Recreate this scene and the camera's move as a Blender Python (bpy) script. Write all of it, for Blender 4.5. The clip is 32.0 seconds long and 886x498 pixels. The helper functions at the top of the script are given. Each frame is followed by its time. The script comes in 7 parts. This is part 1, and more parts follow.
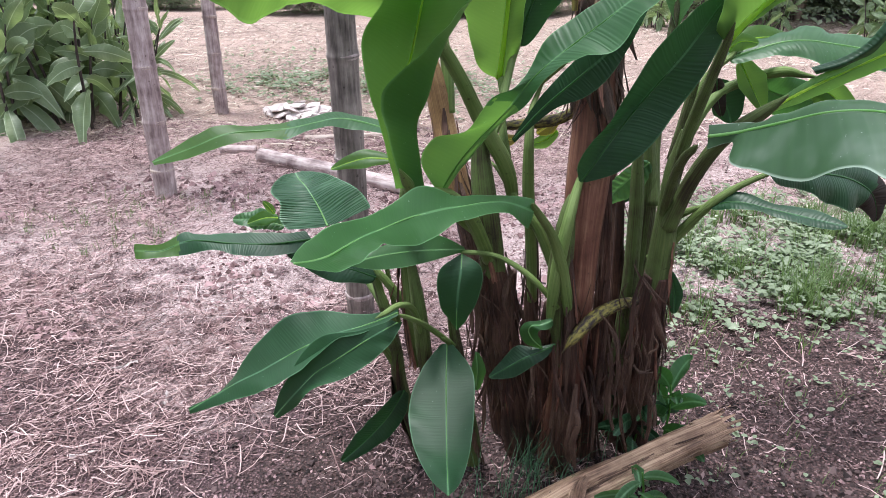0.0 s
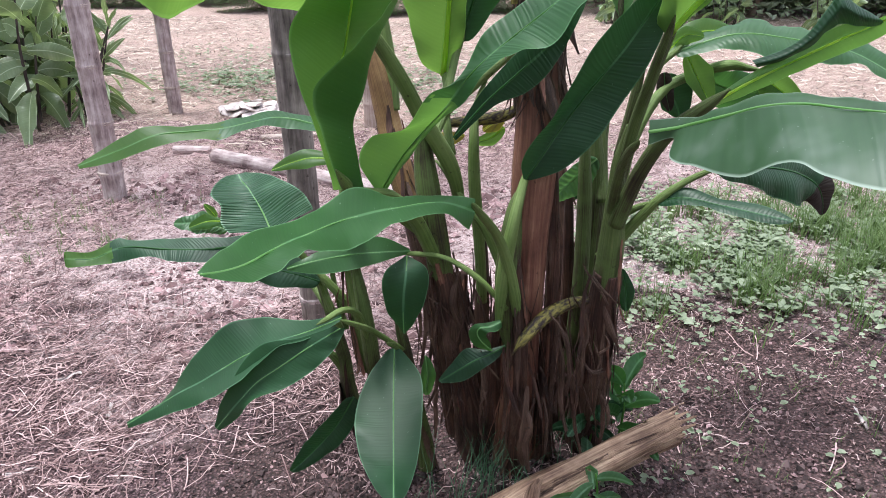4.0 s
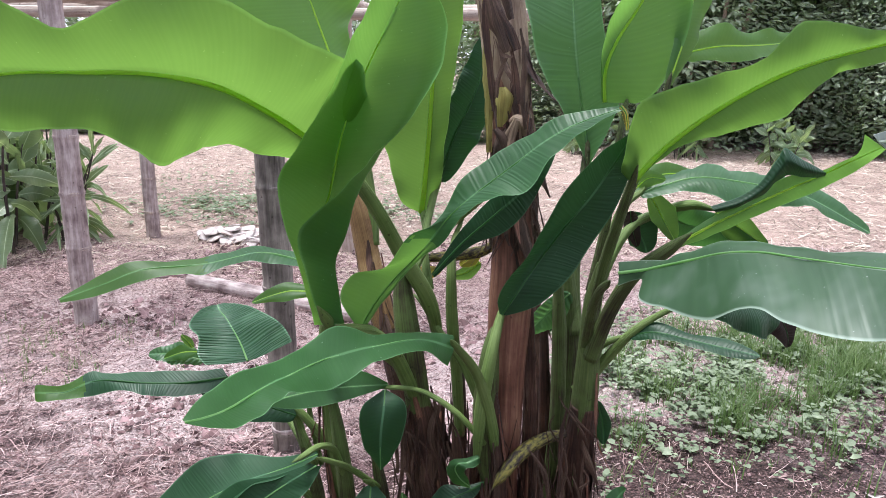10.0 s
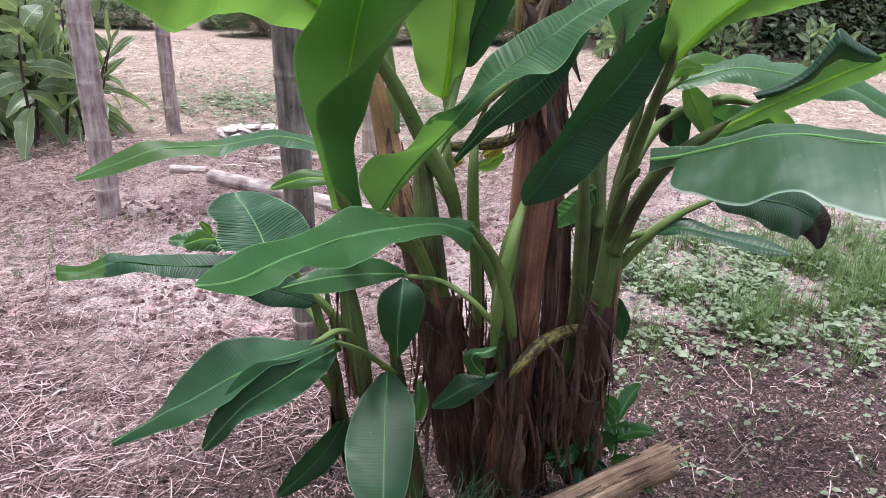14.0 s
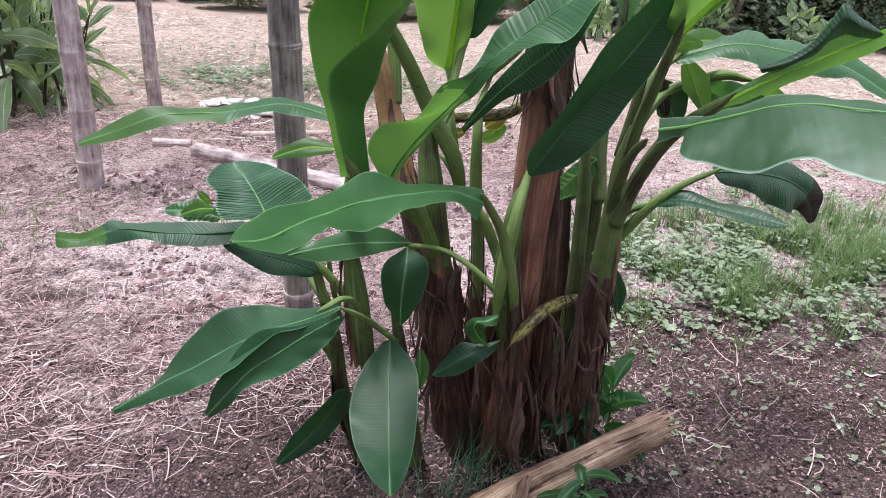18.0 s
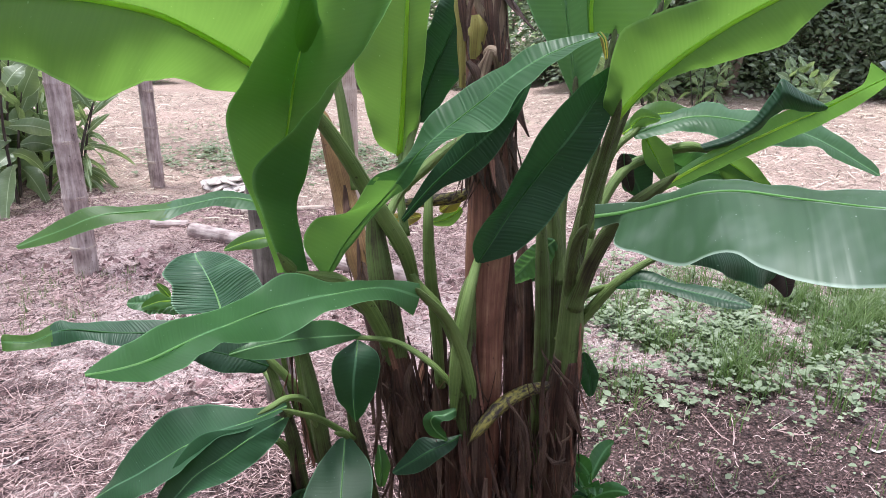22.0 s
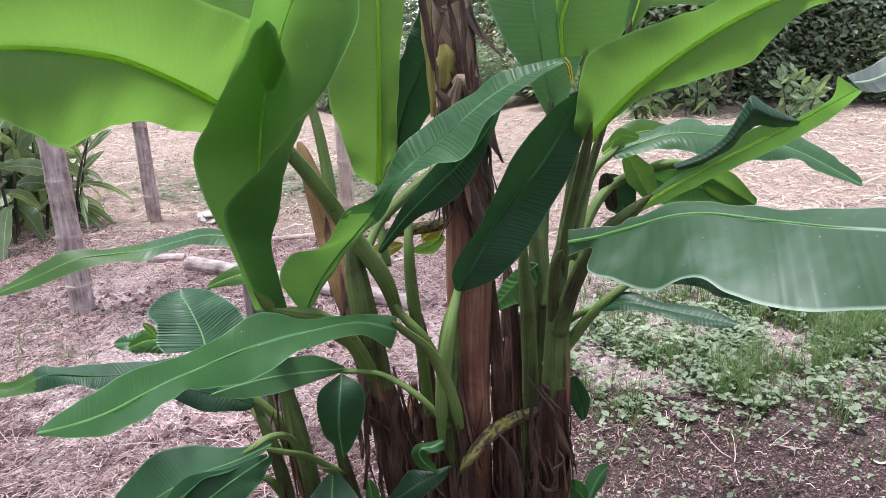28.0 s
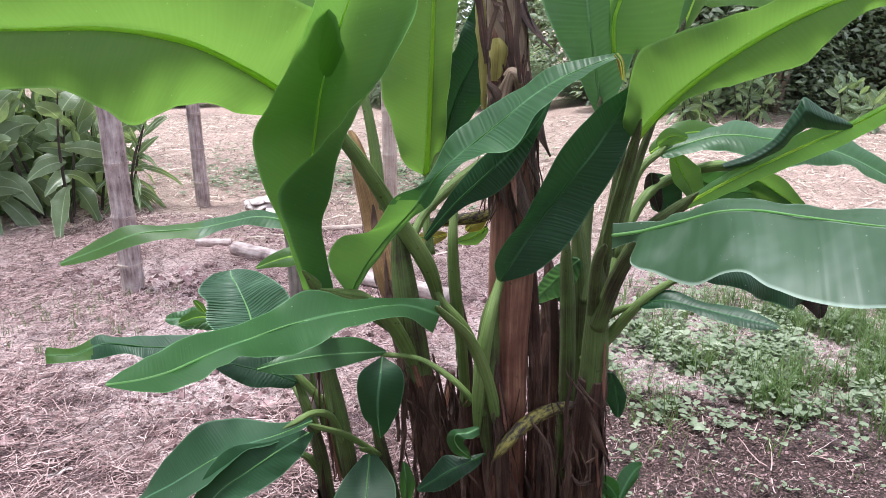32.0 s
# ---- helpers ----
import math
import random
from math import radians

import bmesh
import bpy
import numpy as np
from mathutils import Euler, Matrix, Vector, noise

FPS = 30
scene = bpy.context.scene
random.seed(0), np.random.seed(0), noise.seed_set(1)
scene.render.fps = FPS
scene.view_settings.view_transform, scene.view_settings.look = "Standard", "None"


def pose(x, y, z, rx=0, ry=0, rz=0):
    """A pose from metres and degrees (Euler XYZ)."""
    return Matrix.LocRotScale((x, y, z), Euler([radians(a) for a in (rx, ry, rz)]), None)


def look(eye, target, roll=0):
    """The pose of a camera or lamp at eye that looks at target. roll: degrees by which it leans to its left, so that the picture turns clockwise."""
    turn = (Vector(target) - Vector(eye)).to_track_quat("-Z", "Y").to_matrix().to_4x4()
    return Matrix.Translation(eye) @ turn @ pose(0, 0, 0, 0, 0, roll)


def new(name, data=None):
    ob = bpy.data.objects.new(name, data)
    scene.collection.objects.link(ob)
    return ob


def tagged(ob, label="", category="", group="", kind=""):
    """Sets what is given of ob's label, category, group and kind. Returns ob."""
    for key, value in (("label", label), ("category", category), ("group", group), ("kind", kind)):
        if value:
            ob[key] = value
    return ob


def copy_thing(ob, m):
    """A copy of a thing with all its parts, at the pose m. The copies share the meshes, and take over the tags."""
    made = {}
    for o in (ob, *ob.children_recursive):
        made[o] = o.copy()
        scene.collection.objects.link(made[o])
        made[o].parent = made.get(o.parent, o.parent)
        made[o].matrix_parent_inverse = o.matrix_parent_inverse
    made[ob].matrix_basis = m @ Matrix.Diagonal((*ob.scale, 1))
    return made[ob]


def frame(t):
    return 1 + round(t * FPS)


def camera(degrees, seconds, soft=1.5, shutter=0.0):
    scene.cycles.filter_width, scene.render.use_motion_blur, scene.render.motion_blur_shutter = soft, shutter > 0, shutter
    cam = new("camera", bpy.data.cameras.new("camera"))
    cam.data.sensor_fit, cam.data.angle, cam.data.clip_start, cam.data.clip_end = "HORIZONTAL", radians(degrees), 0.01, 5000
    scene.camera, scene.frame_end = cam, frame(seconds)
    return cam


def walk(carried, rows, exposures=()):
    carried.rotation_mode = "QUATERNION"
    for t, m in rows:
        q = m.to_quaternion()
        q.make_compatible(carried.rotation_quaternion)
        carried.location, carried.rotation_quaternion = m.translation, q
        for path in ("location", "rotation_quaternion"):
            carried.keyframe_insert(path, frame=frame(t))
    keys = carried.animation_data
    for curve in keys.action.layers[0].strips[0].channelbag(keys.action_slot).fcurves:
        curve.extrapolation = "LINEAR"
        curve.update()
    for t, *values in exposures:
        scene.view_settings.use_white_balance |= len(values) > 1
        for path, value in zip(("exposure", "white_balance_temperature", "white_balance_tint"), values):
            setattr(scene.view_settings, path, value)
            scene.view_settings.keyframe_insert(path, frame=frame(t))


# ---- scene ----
cam = camera(65.2, 32.0, soft=0.5)
PATH = [
    (0, (0.232, 0.035, 1.443), (-0.041, 1.834, 0.583), 0.4),
    (0.5, (0.240, 0.060, 1.446), (0.032, 1.871, 0.597), 0.2),
    (1, (0.264, 0.091, 1.444), (0.157, 1.921, 0.615), 0.1),
    (1.5, (0.295, 0.114, 1.444), (0.248, 1.940, 0.600), 0.6),
    (2, (0.313, 0.132, 1.444), (0.263, 1.955, 0.599), 0.7),
    (2.5, (0.321, 0.139, 1.441), (0.139, 1.947, 0.582), 0.5),
    (4.5, (0.27, 0.076, 1.432), (0.088, 1.871, 0.571), 0.5),
    (5, (0.283, 0.076, 1.433), (0.169, 1.879, 0.575), 2.1),
    (5.5, (0.287, 0.087, 1.429), (0.141, 1.875, 0.545), 1.3),
    (6, (0.276, 0.087, 1.424), (0.116, 1.875, 0.543), 1.0),
    (6.5, (0.28, 0.094, 1.418), (0.135, 1.862, 0.494), 1.0),
    (7, (0.28, 0.107, 1.411), (0.233, 1.876, 0.479), 2.5),
    (7.5, (0.275, 0.114, 1.402), (0.234, 1.838, 0.388), 2.7),
    (8, (0.255, 0.104, 1.402), (0.088, 1.836, 0.415), 2.0),
    (8.5, (0.26, 0.083, 1.423), (0.067, 1.907, 0.626), 2.6),
    (9, (0.274, 0.086, 1.464), (0.206, 2.0, 0.888), 2.4),
    (9.5, (0.279, 0.067, 1.487), (0.24, 2.008, 1.01), 1.8),
    (10, (0.27, 0.063, 1.473), (0.147, 1.986, 0.936), 1.4),
    (10.5, (0.263, 0.06, 1.462), (0.085, 1.964, 0.878), 1.3),
    (11, (0.264, 0.062, 1.451), (0.132, 1.95, 0.806), 1.4),
    (11.5, (0.264, 0.057, 1.444), (0.116, 1.936, 0.776), 1.5),
    (12, (0.255, 0.053, 1.431), (0.04, 1.914, 0.731), 2.2),
    (12.5, (0.258, 0.042, 1.427), (0.034, 1.9, 0.721), 2.8),
    (13, (0.261, 0.048, 1.43), (0.1, 1.918, 0.739), 3.1),
    (13.5, (0.262, 0.059, 1.422), (0.118, 1.91, 0.679), 2.6),
    (15.5, (0.295, 0.176, 1.415), (0.0, 1.978, 0.599), 1.2),
    (16, (0.213, 0.153, 1.408), (0.072, 1.976, 0.599), 2.7),
    (16.5, (0.169, 0.112, 1.399), (0.015, 1.912, 0.541), 3.6),
    (17, (0.181, 0.092, 1.391), (0.07, 1.891, 0.522), 4.4),
    (17.5, (0.198, 0.075, 1.398), (0.09, 1.881, 0.544), 4.1),
    (18, (0.215, 0.059, 1.402), (0.118, 1.874, 0.567), 3.7),
    (18.5, (0.24, 0.059, 1.407), (0.172, 1.873, 0.569), 3.0),
    (19, (0.28, 0.08, 1.413), (0.214, 1.894, 0.575), 1.6),
    (19.5, (0.337, 0.114, 1.418), (0.27, 1.932, 0.586), 0.7),
    (20, (0.371, 0.149, 1.423), (0.25, 1.988, 0.644), -0.5),
    (20.5, (0.397, 0.173, 1.429), (0.233, 2.027, 0.697), -1.0),
    (21, (0.397, 0.175, 1.437), (0.207, 2.046, 0.755), -0.8),
    (21.5, (0.366, 0.174, 1.435), (0.118, 2.042, 0.764), -0.1),
    (22, (0.353, 0.144, 1.438), (0.186, 2.021, 0.767), 0.9),
    (22.5, (0.327, 0.118, 1.435), (0.22, 1.998, 0.762), 0.9),
    (23, (0.283, 0.093, 1.424), (0.121, 1.963, 0.733), 1.1),
    (23.5, (0.258, 0.062, 1.426), (0.066, 1.945, 0.781), 1.2),
    (24, (0.243, 0.037, 1.42), (0.113, 1.921, 0.762), 1.4),
    (24.5, (0.231, 0.027, 1.42), (0.079, 1.907, 0.755), 1.4),
    (25, (0.235, 0.04, 1.42), (0.09, 1.916, 0.743), 1.3),
    (25.5, (0.255, 0.056, 1.427), (0.122, 1.938, 0.764), 0.4),
    (27.5, (0.393, 0.164, 1.454), (0.201, 2.06, 0.849), -1.4),
    (28, (0.4, 0.164, 1.452), (0.22, 2.058, 0.835), -1.6),
    (28.5, (0.379, 0.145, 1.45), (0.11, 2.03, 0.836), -1.3),
    (29, (0.355, 0.136, 1.443), (0.174, 2.012, 0.774), -1.3),
    (29.5, (0.385, 0.149, 1.445), (0.256, 2.027, 0.77), -1.4),
    (30, (0.456, 0.185, 1.443), (0.282, 2.055, 0.755), -3.3),
    (30.5, (0.519, 0.196, 1.44), (0.243, 2.054, 0.753), -3.1),
    (31, (0.546, 0.194, 1.433), (0.256, 2.05, 0.745), -3.7),
    (31.5, (0.498, 0.167, 1.447), (0.279, 2.052, 0.817), -1.3),
    (32, (0.394, 0.131, 1.443), (0.102, 2.01, 0.824), -0.1),
]
walk(cam, [(t, look(eye, target, roll)) for t, eye, target, roll in PATH],
     exposures=[(0.0, 0.30), (7.0, 0.32), (8.0, 0.47), (9.0, 0.32), (9.5, 0.33), (10.0, 0.30), (12.5, 0.22), (16.0, 0.28), (19.0, 0.32), (21.0, 0.42), (23.0, 0.26), (28.0, 0.28), (31.0, 0.22), (32.0, 0.36)])

# ---- world and sun: bright overcast day ----
world = bpy.data.worlds.new("overcast")
scene.world = world
world.use_nodes = True
wn = world.node_tree
sky = wn.nodes.new("ShaderNodeTexSky")
sky.sky_type, sky.sun_disc = "NISHITA", False
sky.sun_elevation, sky.sun_rotation = radians(75), radians(15)
sky.air_density, sky.dust_density, sky.ozone_density = 1.0, 3.0, 1.0
haze = wn.nodes.new("ShaderNodeMix")
haze.data_type = "RGBA"
haze.inputs["Factor"].default_value = 0.75
haze.inputs["B"].default_value = (6.9, 7.2, 8.7, 1)
wn.links.new(sky.outputs[0], haze.inputs["A"])
wn.links.new(haze.outputs["Result"], wn.nodes["Background"].inputs[0])
wn.nodes["Background"].inputs[1].default_value = 0.19

sun = new("sun", bpy.data.lights.new("sun", "SUN"))
sun.data.energy, sun.data.angle, sun.data.color = 5.1, radians(15), (0.965, 0.98, 0.99)
sun.matrix_world = look((-1.5, 0.3, 6), (0, 0, 0))


# ---- materials ----
def mat(name):
    m = bpy.data.materials.new(name)
    m.use_nodes = True
    return m, m.node_tree, m.node_tree.nodes["Principled BSDF"]


def node(nt, kind, **values):
    n = nt.nodes.new("ShaderNode" + kind)
    for key, value in values.items():
        n.inputs[key.replace("_", " ")].default_value = value
    return n


def ramp(nt, fac, stops):
    r = nt.nodes.new("ShaderNodeValToRGB")
    while len(r.color_ramp.elements) < len(stops):
        r.color_ramp.elements.new(0.5)
    for e, (p, c) in zip(r.color_ramp.elements, stops):
        e.position, e.color = p, (*c, 1)
    nt.links.new(fac, r.inputs[0])
    return r.outputs[0]


def mixed(nt, fac, a, b, mode="MIX"):
    m = nt.nodes.new("ShaderNodeMix")
    m.data_type, m.blend_type = "RGBA", mode
    for sock, v in (("Factor", fac), ("A", a), ("B", b)):
        if hasattr(v, "is_linked"):
            nt.links.new(v, m.inputs[sock])
        else:
            m.inputs[sock].default_value = v if sock == "Factor" else (*v, 1)
    return m.outputs["Result"]


def noise_of(nt, scale, detail=4.0, rough=0.6, vector=None, space="Object"):
    n = node(nt, "TexNoise", Scale=scale, Detail=detail, Roughness=rough)
    if vector is None:
        vector = nt.nodes.new("ShaderNodeTexCoord").outputs[space]
    nt.links.new(vector, n.inputs["Vector"])
    return n.outputs["Fac"]


def bumped(nt, bsdf, height, strength=0.4, distance=0.01):
    b = node(nt, "Bump", Strength=strength, Distance=distance)
    nt.links.new(height, b.inputs["Height"])
    nt.links.new(b.outputs[0], bsdf.inputs["Normal"])
    return b


def leaf_material(name, top, under, glow, passing=0.35, rough=0.42, veins=1.0, pitch=0.0075, relief=0.5, keel=True):
    """A thin leaf: uv x runs along the rib, uv y across, both in metres."""
    m, nt, p = mat(name)
    uv = nt.nodes.new("ShaderNodeTexCoord").outputs["UV"]
    sep = nt.nodes.new("ShaderNodeSeparateXYZ")
    nt.links.new(uv, sep.inputs[0])
    side = nt.nodes.new("ShaderNodeMath"); side.operation = "ABSOLUTE"
    nt.links.new(sep.outputs[1], side.inputs[0])
    slant = nt.nodes.new("ShaderNodeMath"); slant.operation = "MULTIPLY_ADD"
    slant.inputs[1].default_value = -0.35
    nt.links.new(side.outputs[0], slant.inputs[0])
    nt.links.new(sep.outputs[0], slant.inputs[2])
    comb = nt.nodes.new("ShaderNodeCombineXYZ")
    nt.links.new(slant.outputs[0], comb.inputs[0])
    fine = node(nt, "TexNoise", Scale=210.0, Detail=2.0)
    fine.noise_dimensions = "1D"
    nt.links.new(slant.outputs[0], fine.inputs["W"])
    broad = node(nt, "TexNoise", Scale=0.35 / pitch, Detail=2.0)
    broad.noise_dimensions = "1D"
    nt.links.new(slant.outputs[0], broad.inputs["W"])
    jitter = nt.nodes.new("ShaderNodeMath"); jitter.operation = "MULTIPLY_ADD"
    jitter.inputs[1].default_value = 2.2 * pitch
    nt.links.new(broad.outputs["Fac"], jitter.inputs[0])
    nt.links.new(slant.outputs[0], jitter.inputs[2])
    beat = nt.nodes.new("ShaderNodeMath"); beat.operation = "MULTIPLY"
    beat.inputs[1].default_value = 2 * math.pi / pitch
    nt.links.new(jitter.outputs[0], beat.inputs[0])
    lines = nt.nodes.new("ShaderNodeMath"); lines.operation = "SINE"
    nt.links.new(beat.outputs[0], lines.inputs[0])
    even = node(nt, "MapRange", From_Min=-1.0, From_Max=1.0)
    nt.links.new(lines.outputs[0], even.inputs[0])
    patch = noise_of(nt, 7.0, 3.0)
    col = ramp(nt, patch, [(0.3, tuple(c * 0.78 for c in top)), (0.55, top), (0.8, under)])
    stripe = ramp(nt, even.outputs[0], [(0.1, (0.90, 0.92, 0.90)), (0.8, (1.02, 1.02, 1.02)), (1.0, (1.08, 1.06, 1.05))])
    col = mixed(nt, 0.8 * veins, col, stripe, "MULTIPLY")
    specks = ramp(nt, noise_of(nt, 150.0, 2.0), [(0.725, (0, 0, 0)), (0.765, (1, 1, 1))])
    col = mixed(nt, specks, col, tuple(min(1, c * 1.4 + 0.10) for c in under))
    if keel:
        line = node(nt, "MapRange", From_Min=0.0012, From_Max=0.0034, To_Min=0.75, To_Max=0.0)
        nt.links.new(side.outputs[0], line.inputs[0])
        col = mixed(nt, line.outputs[0], col, tuple(min(1, c * 1.9 + 0.035) for c in under))
    rim = nt.nodes.new("ShaderNodeUVMap")
    rim.uv_map = "Rim"
    at_rim = nt.nodes.new("ShaderNodeSeparateXYZ")
    nt.links.new(rim.outputs[0], at_rim.inputs[0])
    col = mixed(nt, ramp(nt, at_rim.outputs[0], [(0.95, (0, 0, 0)), (0.985, (0.8, 0.8, 0.8))]), col, tuple(min(1, c * 1.9 + 0.04) for c in under))
    nt.links.new(col, p.inputs["Base Color"])
    p.inputs["Roughness"].default_value = rough
    p.inputs["Specular IOR Level"].default_value = 0.4
    both = nt.nodes.new("ShaderNodeMath"); both.operation = "MULTIPLY_ADD"
    both.inputs[1].default_value = 0.35
    nt.links.new(fine.outputs["Fac"], both.inputs[0])
    nt.links.new(even.outputs[0], both.inputs[2])
    bumped(nt, p, both.outputs[0], relief, pitch * 0.16)
    tr = nt.nodes.new("ShaderNodeBsdfTranslucent")
    nt.links.new(mixed(nt, 0.6 * veins, glow, stripe, "MULTIPLY"), tr.inputs[0])
    mx = nt.nodes.new("ShaderNodeMixShader")
    mx.inputs[0].default_value = passing
    nt.links.new(p.outputs[0], mx.inputs[1])
    nt.links.new(tr.outputs[0], mx.inputs[2])
    nt.links.new(mx.outputs[0], nt.nodes["Material Output"].inputs[0])
    return m


LEAF = {
    "young": leaf_material("leaf_young", (0.040, 0.112, 0.030), (0.068, 0.162, 0.048), (0.195, 0.375, 0.062), 0.50, 0.48, 0.4, pitch=0.009, relief=0.14),
    "rolled": leaf_material("leaf_rolled", (0.048, 0.138, 0.044), (0.078, 0.19, 0.06), (0.20, 0.42, 0.07), 0.45, 0.42, 0.35, pitch=0.009, relief=0.13),
    "mid": leaf_material("leaf_mid", (0.020, 0.079, 0.025), (0.037, 0.114, 0.040), (0.09, 0.26, 0.045), 0.31, 0.44, 0.7, pitch=0.011, relief=0.2),
    "smooth": leaf_material("leaf_smooth", (0.029, 0.096, 0.030), (0.045, 0.127, 0.044), (0.095, 0.27, 0.042), 0.33, 0.45, 0.4, pitch=0.008, relief=0.10),
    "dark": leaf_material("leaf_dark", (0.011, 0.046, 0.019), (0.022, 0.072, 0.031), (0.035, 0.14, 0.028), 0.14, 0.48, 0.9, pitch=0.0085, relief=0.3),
    "low": leaf_material("leaf_low", (0.015, 0.060, 0.023), (0.029, 0.093, 0.040), (0.052, 0.18, 0.038), 0.19, 0.5, 0.4, pitch=0.0085, relief=0.13),
    "pale": leaf_material("leaf_pale", (0.042, 0.115, 0.052), (0.08, 0.17, 0.09), (0.14, 0.33, 0.085), 0.42, 0.42, 0.8, pitch=0.012, relief=0.25),
    "broad": leaf_material("leaf_broad", (0.038, 0.084, 0.042), (0.125, 0.168, 0.135), (0.08, 0.17, 0.055), 0.22, 0.36, 0.6, pitch=0.021, relief=0.07),
    "pleated": leaf_material("leaf_pleated", (0.03, 0.085, 0.045), (0.07, 0.15, 0.085), (0.07, 0.20, 0.05), 0.25, 0.45, 1.25, pitch=0.0105, relief=1.0),
    "fresh": leaf_material("leaf_fresh", (0.034, 0.108, 0.026), (0.06, 0.155, 0.045), (0.23, 0.48, 0.09), 0.54, 0.45, 0.5, pitch=0.012, relief=0.15),
    "spotted": leaf_material("leaf_spotted", (0.05, 0.04, 0.012), (0.55, 0.46, 0.05), (0.45, 0.40, 0.05), 0.35, 0.5, 0.5),
    "waxy": leaf_material("leaf_waxy", (0.34, 0.38, 0.37), (0.46, 0.50, 0.50), (0.3, 0.42, 0.3), 0.2, 0.35, 1.0, pitch=0.012, relief=0.4),
    "withered": leaf_material("leaf_withered", (0.016, 0.010, 0.007), (0.036, 0.023, 0.014), (0.058, 0.029, 0.014), 0.1, 0.8, keel=False),
    "weed": leaf_material("leaf_weed", (0.22, 0.27, 0.18), (0.58, 0.61, 0.48), (0.24, 0.35, 0.15), 0.3, 0.5, 0.3, keel=False),
    "bush": leaf_material("leaf_bush", (0.16, 0.23, 0.13), (0.36, 0.42, 0.29), (0.32, 0.44, 0.15), 0.40, 0.34, 0.6, pitch=0.02, relief=0.2),
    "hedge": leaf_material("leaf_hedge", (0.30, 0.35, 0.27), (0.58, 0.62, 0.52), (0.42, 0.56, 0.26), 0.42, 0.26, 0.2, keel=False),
    "grass": leaf_material("leaf_grass", (0.10, 0.16, 0.055), (0.25, 0.32, 0.14), (0.21, 0.34, 0.10), 0.3, 0.5, 0.2, keel=False),
}

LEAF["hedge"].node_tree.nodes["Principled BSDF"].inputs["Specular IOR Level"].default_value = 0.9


def rib_material(name, a, b, passing=0.5):
    m, nt, p = mat(name)
    nt.links.new(ramp(nt, noise_of(nt, 22.0), [(0.35, a), (0.7, b)]), p.inputs["Base Color"])
    p.inputs["Roughness"].default_value = 0.38
    bumped(nt, p, noise_of(nt, 90.0), 0.2, 0.003)
    tr = nt.nodes.new("ShaderNodeBsdfTranslucent")
    tr.inputs[0].default_value = (*(min(1.0, 1.7 * v) for v in b), 1)
    mx = nt.nodes.new("ShaderNodeMixShader")
    mx.inputs[0].default_value = passing
    nt.links.new(p.outputs[0], mx.inputs[1])
    nt.links.new(tr.outputs[0], mx.inputs[2])
    nt.links.new(mx.outputs[0], nt.nodes["Material Output"].inputs[0])
    return m


RIB = {"young": rib_material("rib_young", (0.32, 0.46, 0.08), (0.44, 0.57, 0.13), 0.75),
       "mid": rib_material("rib_mid", (0.06, 0.17, 0.03), (0.10, 0.24, 0.05)),
       "dark": rib_material("rib_dark", (0.028, 0.10, 0.03), (0.05, 0.15, 0.045)),
       "pale": rib_material("rib_pale", (0.14, 0.29, 0.11), (0.22, 0.38, 0.16)),
       "waxy": rib_material("rib_waxy", (0.3, 0.36, 0.3), (0.42, 0.46, 0.4))}
RIB["withered"] = RIB["dark"]
RIB["fresh"] = RIB["young"]
RIB["spotted"] = RIB["mid"]
RIB["low"] = RIB["pale"]
RIB["smooth"] = RIB["pale"]
RIB["rolled"] = RIB["young"]
RIB["broad"] = RIB["pale"]
RIB["pleated"] = RIB["pale"]


def stem_material(name, stops, streak=26.0, along=1.6):
    """Fibrous sheaths: streaks run along the stem."""
    m, nt, p = mat(name)
    uv = nt.nodes.new("ShaderNodeTexCoord").outputs["UV"]
    mp = nt.nodes.new("ShaderNodeMapping")
    mp.inputs["Scale"].default_value = (along, streak, 1)
    nt.links.new(uv, mp.inputs["Vector"])
    fib = noise_of(nt, 3.0, 6.0, 0.65, mp.outputs[0])
    blot = noise_of(nt, 9.0, 4.0)
    mx = mixed(nt, 0.45, fib, blot)
    col = ramp(nt, mx, [(0.5 + (q - 0.52) * 0.6, c) for q, c in stops])
    spots = ramp(nt, noise_of(nt, 55.0, 2.0), [(0.68, (1, 1, 1)), (0.74, (0.25, 0.2, 0.18))])
    col = mixed(nt, 0.8, col, spots, "MULTIPLY")
    nt.links.new(col, p.inputs["Base Color"])
    p.inputs["Roughness"].default_value = 0.62
    bumped(nt, p, fib, 0.7, 0.006)
    return m


